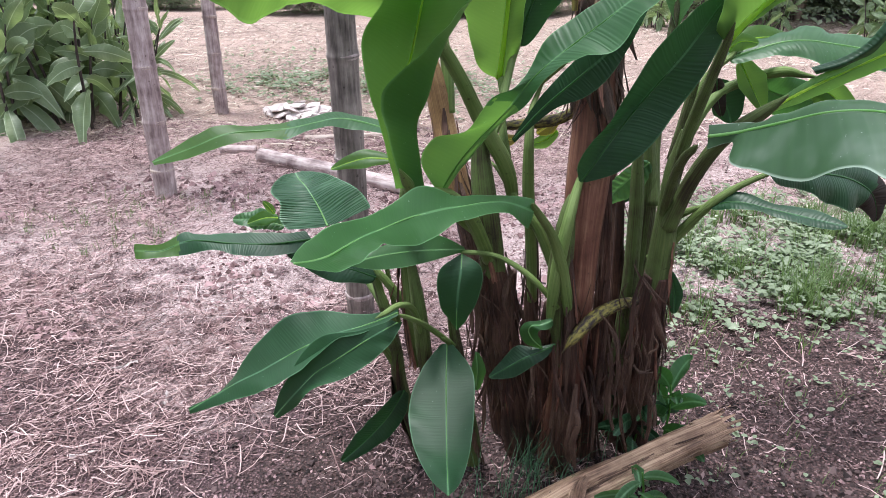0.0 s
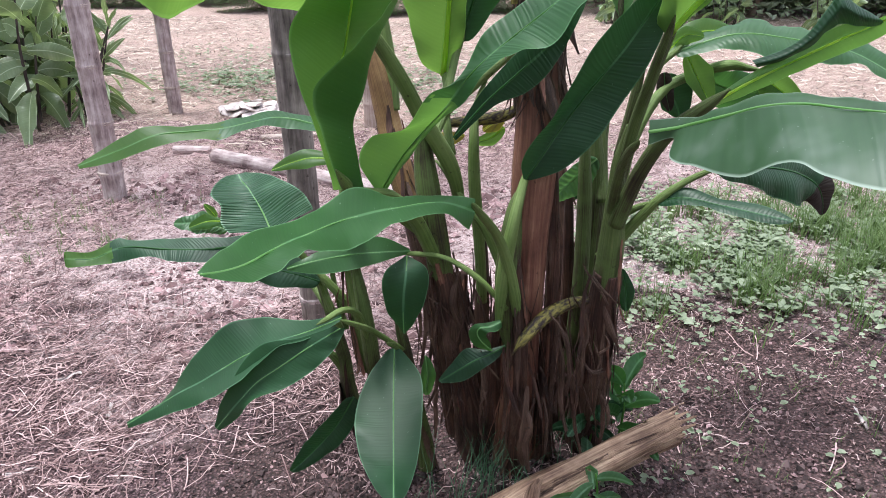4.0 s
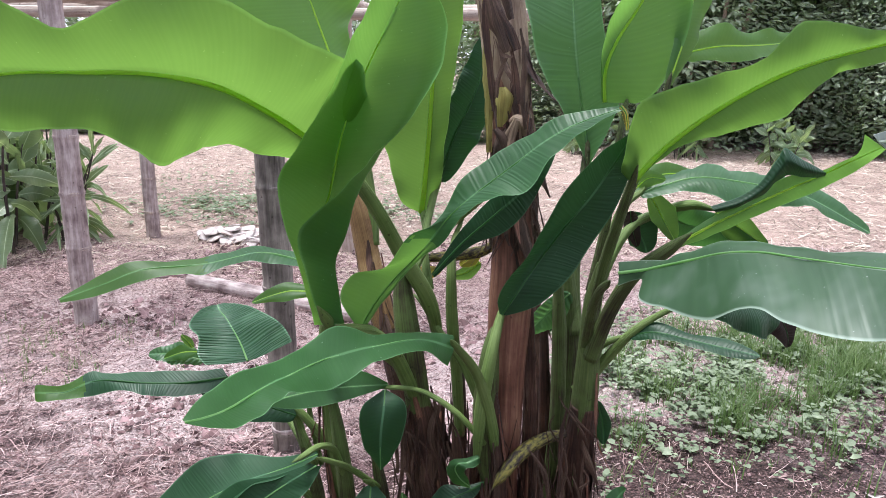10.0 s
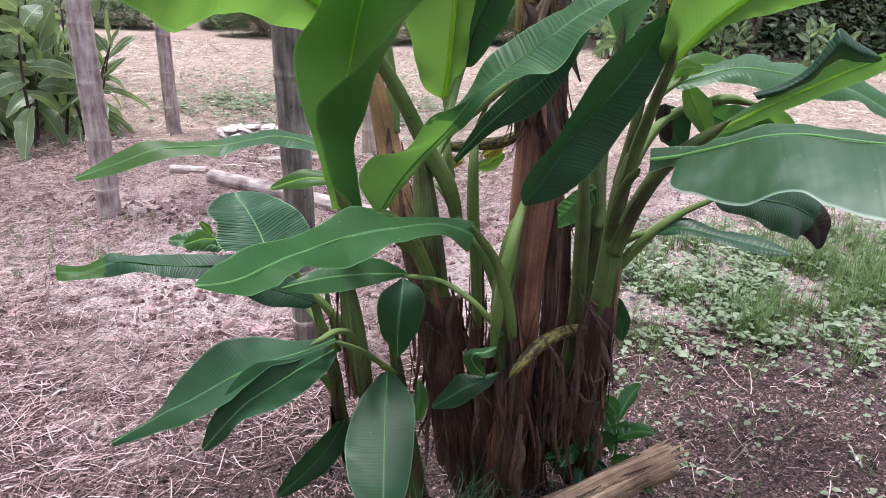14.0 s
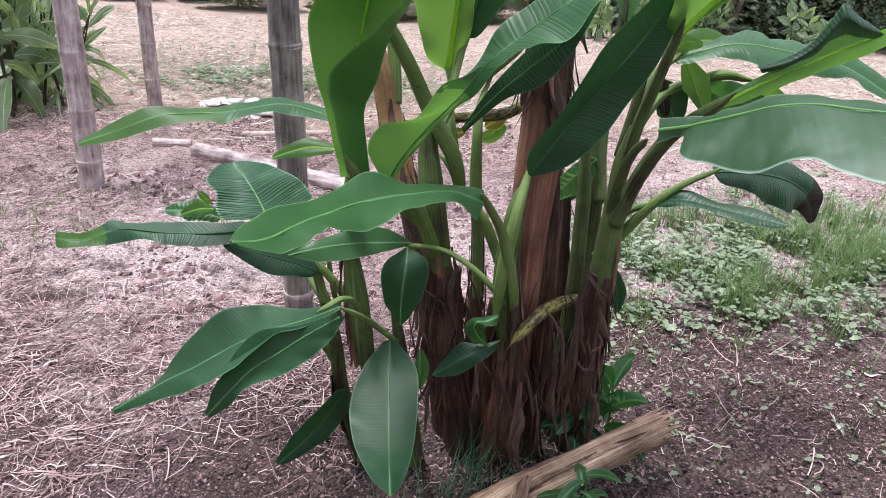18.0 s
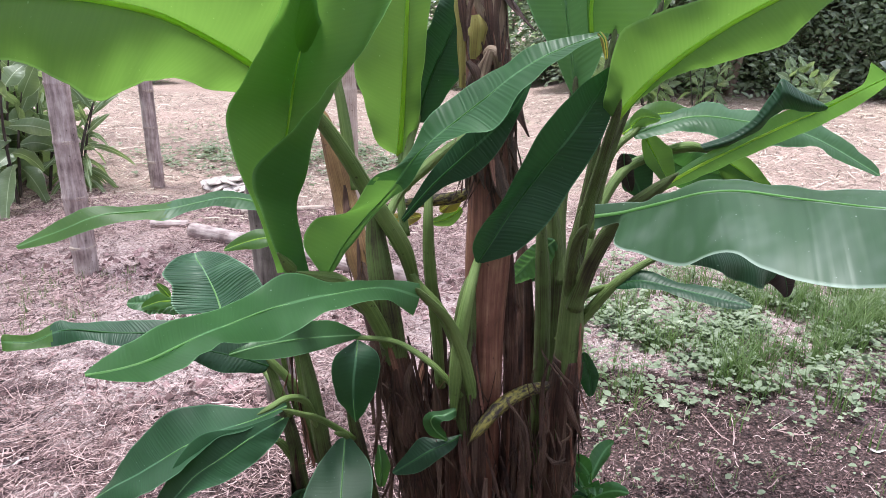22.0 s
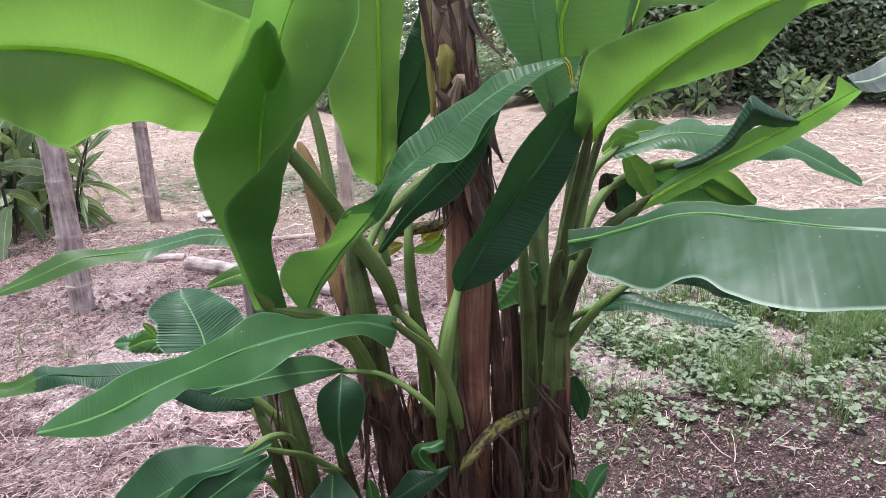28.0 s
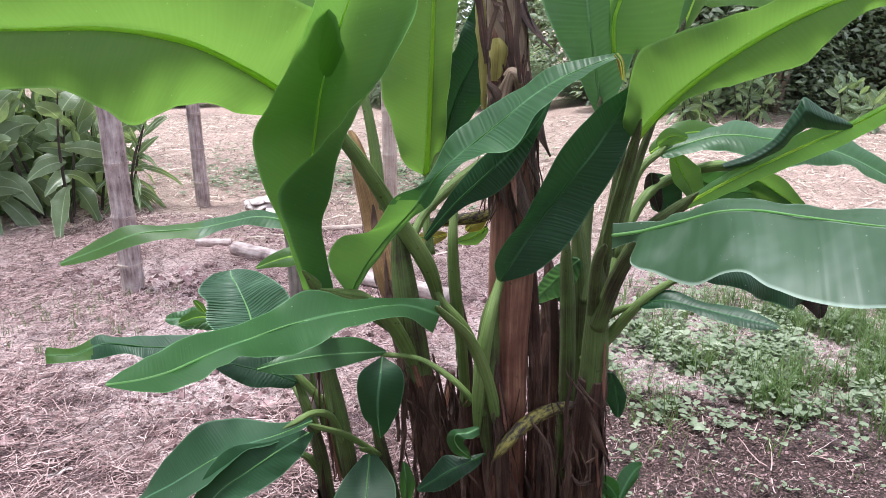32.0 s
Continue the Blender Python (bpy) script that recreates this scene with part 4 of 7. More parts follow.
leaf(back_plant, [(0.644, 1.8, 1.151, 0, 41, 0, -58), (0.775, 1.8, 1.197, 0.049, 41, 0.064, -58), (0.899, 1.79, 1.191, 0.071, 31, 0.052, -67), (1.039, 1.78, 1.165, 0.037, 43, 0.052, -38), (1.198, 1.76, 1.083, 0, 43, 0, -38)], 'pale', wave=.005)
leaf(back_plant, [(0.633, 1.85, 1.144, 0, 21, 0, -21), (0.709, 1.88, 1.188, 0.037, 21, 0.032, -21), (0.808, 1.92, 1.187, 0.029, 24, 0.017, -19), (0.887, 1.95, 1.168, 0, 24, 0, -19)], 'young', wave=.003)
leaf(back_plant, [(0.736, 1.93, 1.089, 0, -16, 0, 15), (0.815, 1.95, 1.044, 0.054, -16, 0.045, 15), (0.933, 1.97, 1.022, 0.047, -19, 0.043, 15), (1.052, 1.98, 0.989, 0, -19, 0, 15)], 'mid', wave=.004)
leaf(back_plant, [(0.892, 1.96, 1.08, 0, -12, 0, 13), (0.943, 1.96, 1.05, 0.039, -12, 0.032, 13), (1.001, 1.97, 1.013, 0.036, -13, 0.027, 12), (1.042, 1.97, 0.989, 0, -13, 0, 12)], 'young', wave=.003)
leaf(back_plant, [(0.64, 1.9, 1.077, 0, -8, 0, 8), (0.668, 1.9, 1.041, 0.026, -8, 0.049, 8), (0.693, 1.9, 1.004, 0.033, -7, 0.037, 7), (0.705, 1.9, 0.973, 0, -7, 0, 7)], 'dark', wave=.003)
leaf(back_plant, [(0.384, 1.8, 0.756, 0, -16, 0, 16), (0.434, 1.8, 0.799, 0.034, -16, 0.032, 16), (0.5, 1.82, 0.813, 0, -16, 0, 16)], 'dark', wave=.003)
leaf(back_plant, [(0.557, 1.62, 0.669, 0, -4, 0, 7), (0.578, 1.63, 0.599, 0.025, -4, 0.021, 7), (0.585, 1.63, 0.545, 0, -4, 0, 7)], 'dark', wave=.002)
loft_leaf(left_plant, 'rolled', 1,
          [(-0.056, 1.3, 0.963), (-0.074, 1.27, 1.089), (-0.087, 1.22, 1.193), (-0.079, 1.19, 1.267), (-0.049, 1.18, 1.319), (0.014, 1.175, 1.417), (0.055, 1.185, 1.515), (0.099, 1.205, 1.59), (0.144, 1.22, 1.602)],
          [(-0.029, 1.315, 0.961), (-0.046, 1.3, 1.08), (-0.041, 1.295, 1.165), (-0.017, 1.29, 1.231), (0.007, 1.272, 1.325), (0.038, 1.258, 1.407), (0.076, 1.245, 1.483), (0.113, 1.235, 1.554), (0.145, 1.222, 1.603)],
          [(0.004, 1.31, 0.96), (-0.011, 1.295, 1.082), (0.012, 1.28, 1.156), (0.038, 1.265, 1.229), (0.083, 1.245, 1.314), (0.128, 1.235, 1.399), (0.156, 1.23, 1.475), (0.162, 1.225, 1.546), (0.147, 1.222, 1.604)],
          [(-0.037, 1.285, 0.969), (-0.059, 1.25, 1.093), (-0.059, 1.225, 1.172), (0.012, 1.205, 1.24), (0.079, 1.2, 1.312), (0.148, 1.195, 1.39), (0.193, 1.19, 1.476), (0.191, 1.195, 1.541), (0.149, 1.22, 1.603)])
loft_leaf(left_plant, 'mid', 1,
          [(0.027, 1.31, 0.958), (-0.005, 1.305, 1.019), (0.02, 1.3, 1.07), (0.083, 1.29, 1.092), (0.129, 1.285, 1.154), (0.176, 1.3, 1.179), (0.225, 1.33, 1.255), (0.282, 1.335, 1.304), (0.338, 1.33, 1.339), (0.4, 1.315, 1.377), (0.488, 1.278, 1.399)],
          [(0.034, 1.315, 0.958), (0.061, 1.315, 1.008), (0.1, 1.31, 1.063), (0.145, 1.305, 1.114), (0.172, 1.3, 1.151), (0.206, 1.295, 1.196), (0.257, 1.295, 1.243), (0.313, 1.295, 1.289), (0.366, 1.29, 1.333), (0.418, 1.285, 1.366), (0.49, 1.275, 1.395)],
          [(0.04, 1.315, 0.956), (0.072, 1.312, 1.007), (0.107, 1.31, 1.055), (0.151, 1.305, 1.108), (0.19, 1.295, 1.14), (0.231, 1.27, 1.205), (0.282, 1.25, 1.24), (0.338, 1.235, 1.255), (0.378, 1.245, 1.318), (0.431, 1.255, 1.362), (0.492, 1.272, 1.392)], shift=("rolled", 0.38))
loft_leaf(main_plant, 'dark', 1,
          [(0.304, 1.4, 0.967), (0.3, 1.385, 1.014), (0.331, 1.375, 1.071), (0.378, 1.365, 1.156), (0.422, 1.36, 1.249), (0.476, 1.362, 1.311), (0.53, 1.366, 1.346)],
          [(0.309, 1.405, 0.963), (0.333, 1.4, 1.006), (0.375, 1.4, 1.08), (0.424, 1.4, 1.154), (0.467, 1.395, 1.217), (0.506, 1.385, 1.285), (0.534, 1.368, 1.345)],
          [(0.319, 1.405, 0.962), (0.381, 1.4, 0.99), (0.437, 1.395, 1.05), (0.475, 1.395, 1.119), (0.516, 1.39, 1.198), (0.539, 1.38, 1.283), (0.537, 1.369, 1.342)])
loft_leaf(right_plant, 'broad', 1,
          [(0.498, 1.22, 1.14), (0.546, 1.19, 1.154), (0.563, 1.17, 1.162), (0.59, 1.15, 1.182), (0.622, 1.11, 1.21), (0.651, 1.07, 1.223), (0.692, 1.025, 1.23), (0.735, 0.97, 1.239), (0.788, 0.9, 1.254), (0.924, 0.72, 1.295)],
          [(0.498, 1.21, 1.123), (0.534, 1.185, 1.138), (0.551, 1.165, 1.15), (0.586, 1.12, 1.176), (0.618, 1.07, 1.203), (0.653, 1.025, 1.219), (0.691, 0.98, 1.225), (0.726, 0.915, 1.236), (0.765, 0.85, 1.248), (0.874, 0.66, 1.286)],
          [(0.498, 1.205, 1.102), (0.532, 1.185, 1.122), (0.519, 1.135, 1.104), (0.547, 1.09, 1.107), (0.583, 1, 1.123), (0.614, 0.93, 1.169), (0.64, 0.87, 1.169), (0.685, 0.825, 1.172), (0.73, 0.775, 1.195), (0.819, 0.6, 1.275)])
loft_leaf(main_plant, 'smooth', 1,
          [(-0.043, 0.7, 1.095), (-0.06, 0.78, 1.078), (-0.06, 0.835, 1.069), (-0.05, 0.895, 1.059), (-0.019, 0.965, 1.045), (0.007, 1.035, 1.046), (0.037, 1.085, 1.052), (0.088, 1.14, 1.019), (0.154, 1.2, 1.002), (0.218, 1.22, 0.989)],
          [(-0.034, 0.69, 1.099), (-0.03, 0.745, 1.076), (-0.025, 0.8, 1.06), (-0.016, 0.86, 1.05), (0.003, 0.93, 1.038), (0.026, 1, 1.028), (0.054, 1.05, 1.02), (0.1, 1.11, 1.011), (0.162, 1.17, 1), (0.22, 1.21, 0.969)],
          [(-0.032, 0.69, 1.097), (-0.007, 0.72, 1.075), (0.01, 0.765, 1.064), (0.021, 0.815, 1.059), (0.029, 0.88, 1.041), (0.046, 0.95, 1.005), (0.068, 1, 0.997), (0.111, 1.07, 1.005), (0.171, 1.14, 0.992), (0.213, 1.19, 0.943)])
loft_leaf(sucker_left, 'pleated', 1,
          [(-0.412, 1.6, 0.719), (-0.44, 1.62, 0.736), (-0.444, 1.64, 0.773), (-0.475, 1.66, 0.799), (-0.478, 1.73, 0.807), (-0.473, 1.82, 0.795)],
          [(-0.298, 1.58, 0.746), (-0.328, 1.63, 0.758), (-0.365, 1.68, 0.777), (-0.404, 1.73, 0.792), (-0.441, 1.78, 0.794), (-0.468, 1.83, 0.792)],
          [(-0.173, 1.53, 0.824), (-0.185, 1.55, 0.833), (-0.225, 1.6, 0.844), (-0.286, 1.68, 0.834), (-0.366, 1.76, 0.821), (-0.448, 1.83, 0.799)])
loft_leaf(sucker_front, 'low', 1,
          [(-0.061, 1.31, 0.685), (-0.139, 1.34, 0.643), (-0.258, 1.37, 0.625), (-0.342, 1.37, 0.597), (-0.424, 1.355, 0.518), (-0.497, 1.33, 0.415), (-0.598, 1.31, 0.346)],
          [(-0.058, 1.305, 0.676), (-0.122, 1.3, 0.644), (-0.217, 1.3, 0.601), (-0.292, 1.3, 0.558), (-0.385, 1.3, 0.49), (-0.476, 1.305, 0.43), (-0.596, 1.307, 0.342)],
          [(-0.057, 1.3, 0.672), (-0.107, 1.27, 0.65), (-0.193, 1.25, 0.621), (-0.255, 1.235, 0.556), (-0.333, 1.24, 0.495), (-0.44, 1.27, 0.425), (-0.594, 1.305, 0.332)])
loft_leaf(sucker_front, 'low', 1,
          [(-0.064, 1.27, 0.677), (-0.139, 1.275, 0.64), (-0.214, 1.27, 0.626), (-0.263, 1.265, 0.584), (-0.299, 1.26, 0.524), (-0.33, 1.255, 0.46), (-0.349, 1.25, 0.407)],
          [(-0.051, 1.265, 0.675), (-0.118, 1.26, 0.628), (-0.178, 1.25, 0.583), (-0.234, 1.245, 0.54), (-0.274, 1.24, 0.494), (-0.313, 1.245, 0.444), (-0.345, 1.25, 0.401)],
          [(-0.04, 1.265, 0.678), (-0.064, 1.25, 0.631), (-0.114, 1.235, 0.582), (-0.168, 1.225, 0.545), (-0.23, 1.22, 0.517), (-0.288, 1.235, 0.445), (-0.339, 1.25, 0.395)])
loft_leaf(sucker_front, 'low', 1,
          [(0.022, 1.385, 0.549), (-0.011, 1.335, 0.515), (-0.026, 1.255, 0.481), (-0.003, 1.165, 0.449), (0.047, 1.08, 0.437), (0.094, 1.02, 0.453)],
          [(0.039, 1.38, 0.559), (0.047, 1.315, 0.517), (0.061, 1.225, 0.478), (0.076, 1.135, 0.449), (0.089, 1.06, 0.45), (0.096, 1.02, 0.452)],
          [(0.053, 1.385, 0.552), (0.103, 1.335, 0.525), (0.119, 1.255, 0.495), (0.122, 1.165, 0.45), (0.114, 1.08, 0.436), (0.098, 1.02, 0.454)])
loft_leaf(sucker_left, 'dark', 1,
          [(-0.299, 1.43, 0.797), (-0.397, 1.43, 0.785), (-0.502, 1.44, 0.771), (-0.583, 1.45, 0.76), (-0.619, 1.45, 0.76), (-0.672, 1.43, 0.733), (-0.726, 1.42, 0.736), (-0.724, 1.41, 0.731)],
          [(-0.28, 1.41, 0.787), (-0.373, 1.4, 0.772), (-0.476, 1.41, 0.761), (-0.554, 1.42, 0.758), (-0.609, 1.43, 0.744), (-0.665, 1.42, 0.721), (-0.722, 1.41, 0.722), (-0.726, 1.41, 0.721)],
          [(-0.266, 1.4, 0.772), (-0.369, 1.37, 0.756), (-0.454, 1.38, 0.75), (-0.52, 1.4, 0.745), (-0.596, 1.41, 0.722), (-0.652, 1.4, 0.715), (-0.713, 1.4, 0.705), (-0.728, 1.41, 0.709)], shift=("fresh", -0.6))
loft_leaf(left_plant, 'pale', 1,
          [(-0.118, 1.56, 1.019), (-0.191, 1.56, 1.038), (-0.248, 1.55, 1.047), (-0.285, 1.5, 1.047), (-0.324, 1.46, 1.044), (-0.39, 1.43, 1.041), (-0.466, 1.4, 1.044), (-0.524, 1.38, 1.019), (-0.609, 1.36, 0.969)],
          [(-0.112, 1.53, 1.013), (-0.183, 1.53, 1.032), (-0.235, 1.52, 1.039), (-0.273, 1.475, 1.04), (-0.317, 1.43, 1.037), (-0.376, 1.41, 1.035), (-0.442, 1.385, 1.031), (-0.513, 1.365, 1.003), (-0.604, 1.355, 0.969)],
          [(-0.105, 1.5, 1.009), (-0.176, 1.5, 1.021), (-0.224, 1.49, 1.028), (-0.263, 1.45, 1.033), (-0.316, 1.4, 1.022), (-0.362, 1.39, 1.027), (-0.431, 1.37, 1.012), (-0.528, 1.35, 0.981), (-0.599, 1.35, 0.965)], shift=("young", -0.5))
loft_leaf(right_plant, 'rolled', 1,
          [(0.613, 1.35, 1.138), (0.681, 1.355, 1.191), (0.747, 1.36, 1.228), (0.813, 1.36, 1.275), (0.876, 1.36, 1.29), (0.904, 1.31, 1.327), (0.899, 1.285, 1.363)],
          [(0.615, 1.345, 1.134), (0.686, 1.35, 1.18), (0.76, 1.355, 1.221), (0.829, 1.36, 1.257), (0.886, 1.36, 1.286), (0.912, 1.315, 1.32), (0.928, 1.28, 1.343)],
          [(0.623, 1.36, 1.124), (0.698, 1.37, 1.159), (0.777, 1.37, 1.2), (0.845, 1.37, 1.232), (0.9, 1.365, 1.265), (0.93, 1.33, 1.304), (0.937, 1.285, 1.339)])
# Rolled lip of the leaf above; dark leaf colour stands for its shade.
loft_leaf(right_plant, 'dark', 0,
          [(0.685, 1.36, 1.213), (0.726, 1.35, 1.233), (0.759, 1.34, 1.264), (0.782, 1.335, 1.311), (0.794, 1.335, 1.331), (0.831, 1.34, 1.309), (0.883, 1.362, 1.284)],
          [(0.686, 1.345, 1.211), (0.729, 1.335, 1.228), (0.764, 1.33, 1.256), (0.787, 1.325, 1.292), (0.797, 1.32, 1.307), (0.832, 1.33, 1.294), (0.881, 1.358, 1.282)],
          [(0.695, 1.36, 1.205), (0.74, 1.355, 1.221), (0.775, 1.35, 1.247), (0.801, 1.35, 1.274), (0.813, 1.35, 1.278), (0.846, 1.355, 1.276), (0.882, 1.365, 1.279)])
loft_leaf(right_plant, 'waxy', 1,
          [(0.911, 1.285, 1.362), (0.935, 1.275, 1.374), (0.963, 1.27, 1.393), (0.999, 1.26, 1.407), (1.052, 1.25, 1.418)],
          [(0.921, 1.28, 1.351), (0.943, 1.27, 1.356), (0.968, 1.26, 1.37), (0.999, 1.25, 1.381), (1.055, 1.245, 1.396)],
          [(0.932, 1.28, 1.341), (0.951, 1.265, 1.339), (0.976, 1.255, 1.349), (1.002, 1.245, 1.36), (1.058, 1.24, 1.378)])
loft_leaf(main_plant, 'smooth', 1,
          [(-0.164, 1.3, 0.791), (-0.11, 1.345, 0.807), (-0.045, 1.38, 0.824), (0.017, 1.41, 0.817), (0.068, 1.42, 0.79)],
          [(-0.164, 1.3, 0.787), (-0.106, 1.33, 0.795), (-0.041, 1.36, 0.798), (0.021, 1.39, 0.793), (0.072, 1.42, 0.784)],
          [(-0.162, 1.3, 0.783), (-0.103, 1.315, 0.771), (-0.036, 1.34, 0.773), (0.024, 1.375, 0.78), (0.07, 1.42, 0.778)])
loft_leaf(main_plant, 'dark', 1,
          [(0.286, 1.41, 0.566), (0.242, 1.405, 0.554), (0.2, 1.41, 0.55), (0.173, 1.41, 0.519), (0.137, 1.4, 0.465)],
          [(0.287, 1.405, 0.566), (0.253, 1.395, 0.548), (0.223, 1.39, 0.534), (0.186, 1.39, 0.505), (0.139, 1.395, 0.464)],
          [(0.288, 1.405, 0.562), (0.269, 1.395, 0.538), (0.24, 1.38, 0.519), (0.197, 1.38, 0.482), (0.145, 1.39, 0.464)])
loft_leaf(main_plant, 'smooth', 1,
          [(0.255, 1.4, 0.552), (0.22, 1.4, 0.566), (0.204, 1.4, 0.597), (0.216, 1.395, 0.624), (0.244, 1.39, 0.633), (0.272, 1.385, 0.646)],
          [(0.258, 1.395, 0.559), (0.235, 1.38, 0.589), (0.224, 1.375, 0.614), (0.231, 1.37, 0.632), (0.251, 1.375, 0.633), (0.275, 1.38, 0.644)],
          [(0.259, 1.4, 0.559), (0.251, 1.385, 0.59), (0.245, 1.37, 0.613), (0.248, 1.365, 0.625), (0.264, 1.37, 0.625), (0.278, 1.38, 0.632)])
loft_leaf(left_back_plant, 'dark', 1,
          [(0.165, 1.365, 1.057), (0.212, 1.355, 1.138), (0.259, 1.345, 1.2), (0.314, 1.34, 1.253), (0.36, 1.335, 1.299), (0.392, 1.335, 1.334)],
          [(0.168, 1.365, 1.055), (0.224, 1.35, 1.126), (0.279, 1.335, 1.183), (0.328, 1.33, 1.231), (0.37, 1.33, 1.281), (0.395, 1.333, 1.332)],
          [(0.171, 1.365, 1.05), (0.24, 1.345, 1.122), (0.299, 1.33, 1.154), (0.34, 1.325, 1.197), (0.377, 1.325, 1.273), (0.397, 1.333, 1.329)])
loft_leaf(sucker_front, 'low', 1,
          [(0.06, 1.41, 0.775), (0.02, 1.4, 0.742), (0.014, 1.395, 0.692), (0.029, 1.395, 0.631), (0.055, 1.405, 0.585)],
          [(0.066, 1.41, 0.777), (0.068, 1.38, 0.748), (0.064, 1.37, 0.702), (0.06, 1.38, 0.642), (0.057, 1.405, 0.582)],
          [(0.072, 1.41, 0.775), (0.11, 1.4, 0.751), (0.11, 1.395, 0.695), (0.086, 1.395, 0.626), (0.059, 1.405, 0.582)])
loft_leaf(right_plant, 'pale', 1,
          [(0.497, 1.7, 1.237), (0.437, 1.7, 1.352), (0.377, 1.7, 1.453), (0.339, 1.71, 1.577), (0.319, 1.72, 1.662), (0.324, 1.74, 1.749)],
          [(0.507, 1.72, 1.232), (0.48, 1.73, 1.368), (0.459, 1.735, 1.481), (0.447, 1.74, 1.569), (0.437, 1.75, 1.669), (0.425, 1.76, 1.761)],
          [(0.509, 1.7, 1.238), (0.56, 1.69, 1.393), (0.529, 1.7, 1.487), (0.505, 1.71, 1.582), (0.503, 1.72, 1.668), (0.461, 1.74, 1.753)])
loft_leaf(right_plant, 'fresh', 1,
          [(0.506, 1.6, 1.385), (0.497, 1.595, 1.459), (0.505, 1.59, 1.541), (0.535, 1.585, 1.604), (0.58, 1.585, 1.655), (0.612, 1.59, 1.69)],
          [(0.512, 1.602, 1.385), (0.508, 1.602, 1.452), (0.53, 1.61, 1.515), (0.563, 1.612, 1.572), (0.598, 1.61, 1.642), (0.617, 1.6, 1.69)],
          [(0.579, 1.6, 1.385), (0.616, 1.585, 1.413), (0.657, 1.575, 1.505), (0.666, 1.575, 1.59), (0.646, 1.58, 1.646), (0.619, 1.59, 1.69)])
leaf(left_plant, [(0.488, 1.276, 1.398, 0.004, 10, 0.004, -10), (0.496, 1.272, 1.388, 0.006, 20, 0.005, -20), (0.5, 1.27, 1.372, 0.005, 10, 0.004, -10), (0.502, 1.27, 1.358, 0, 10, 0, -10)], 'spotted', wave=.006)
# ---- clump ends ----


def stick(name, a, b, radius, kind, nodes=(), sides=14, wob=0.05, sag=0.0, taper=0.9, seed=0.0):
    a, b = Vector(a), Vector(b)
    rows = [(*(a.lerp(b, k / 6) - Vector((0, 0, sag * math.sin(math.pi * k / 6)))), radius * (1 + (taper - 1) * k / 6)) for k in range(7)]
    return piece(name, tube_mesh(name, rows, sides, 6, wob, 0.05, nodes, seed), STEM[kind])


rnd = random.Random(11)


# ---- torn dry sheaths hanging on the stems ----
def ribbon_mesh(name, pts, widths, normal_of, curl, seed):
    P = [np.array((*p, w)) for p, w in zip(pts, widths)]
    n = len(P) - 1
    verts, faces, uvs = [], [], []
    length, last = 0.0, None
    for i in range(19):
        q = spline(P, n * i / 18)
        t = spline(P, n * i / 18 + 0.05)[:3] - spline(P, n * i / 18 - 0.05)[:3]
        t /= max(np.linalg.norm(t), 1e-9)
        nm = normal_of(q[:3])
        s = np.cross(t, nm)
        s /= max(np.linalg.norm(s), 1e-9)
        if last is not None:
            length += float(np.linalg.norm(q[:3] - last))
        last = q[:3]
        tw = 0.9 * noise.noise((length * 4, seed, 0.0)) * i / 18
        for k in range(5):
            f = k / 2 - 1
            edge = 1 + 0.5 * noise.noise((length * 30, seed + k, 1.0))
            a = tw + f * curl
            p = q[:3] + q[3] * f * edge * (math.cos(tw) * s + math.sin(tw) * nm) - nm * q[3] * curl * (f * f - 0.4) + 0.004 * nm * noise.noise((length * 30, seed, k))
            verts.append(tuple(p))
            uvs.append((length, f * 0.1 + 0.13 * seed))
    for i in range(18):
        for k in range(4):
            faces.append((i * 5 + k, i * 5 + k + 1, i * 5 + k + 6, i * 5 + k + 5))
    return mesh_of(name, verts, faces, uvs)


def dry_sheaths(owner, rows, count, lo, hi, thin=1.0, spans=(0.12, 0.4)):
    P = [np.array(r, dtype=float) for r in rows]
    n = len(P) - 1
    for _ in range(count):
        u0 = rnd.uniform(lo, hi)
        span = rnd.uniform(*spans)
        ang = rnd.uniform(-2.9, -0.25) if rnd.random() < 0.8 else rnd.uniform(0, 3)
        drift = rnd.uniform(-0.9, 0.9)
        lift = rnd.uniform(1.0, 1.08)
        flare = rnd.choice((0.0, 0.0, 0.02, 0.05)) * rnd.random()
        pts, widths = [], []
        w = rnd.choice((0.003, 0.005, 0.008, 0.012, 0.018)) * thin
        flare += 0.03 * (1 - thin) * rnd.random()
        for k in range(6):
            q = spline(P, n * min(u0 + span * k / 5, 1))
            a = ang + drift * k / 5
            r = q[3] * lift + 0.002 + flare * (k / 5) ** 2
            pts.append((q[0] + r * math.cos(a), q[1] + r * math.sin(a), q[2]))
            widths.append(w * (0.35, 0.9, 1.1, 1.0, 0.6, 0.12)[k])
        axis = np.array([p[:3] for p in pts]).mean(0)
        mid = spline(P, n * min(u0 + span / 2, 1))[:3]
        out = axis - mid
        out[2] = 0
        out /= max(np.linalg.norm(out), 1e-9)
        COUNT[0] += 1
        under(piece("dry_sheath", ribbon_mesh("dry_sheath", pts, widths, lambda p: out, rnd.uniform(0.1, 0.6), COUNT[0] * 1.3), STEM[rnd.choice(("dry", "dry", "dry", "pseudostem_brown", "pseudostem_brown", "pseudostem_main" if thin < 0.5 else "dry"))]), owner)


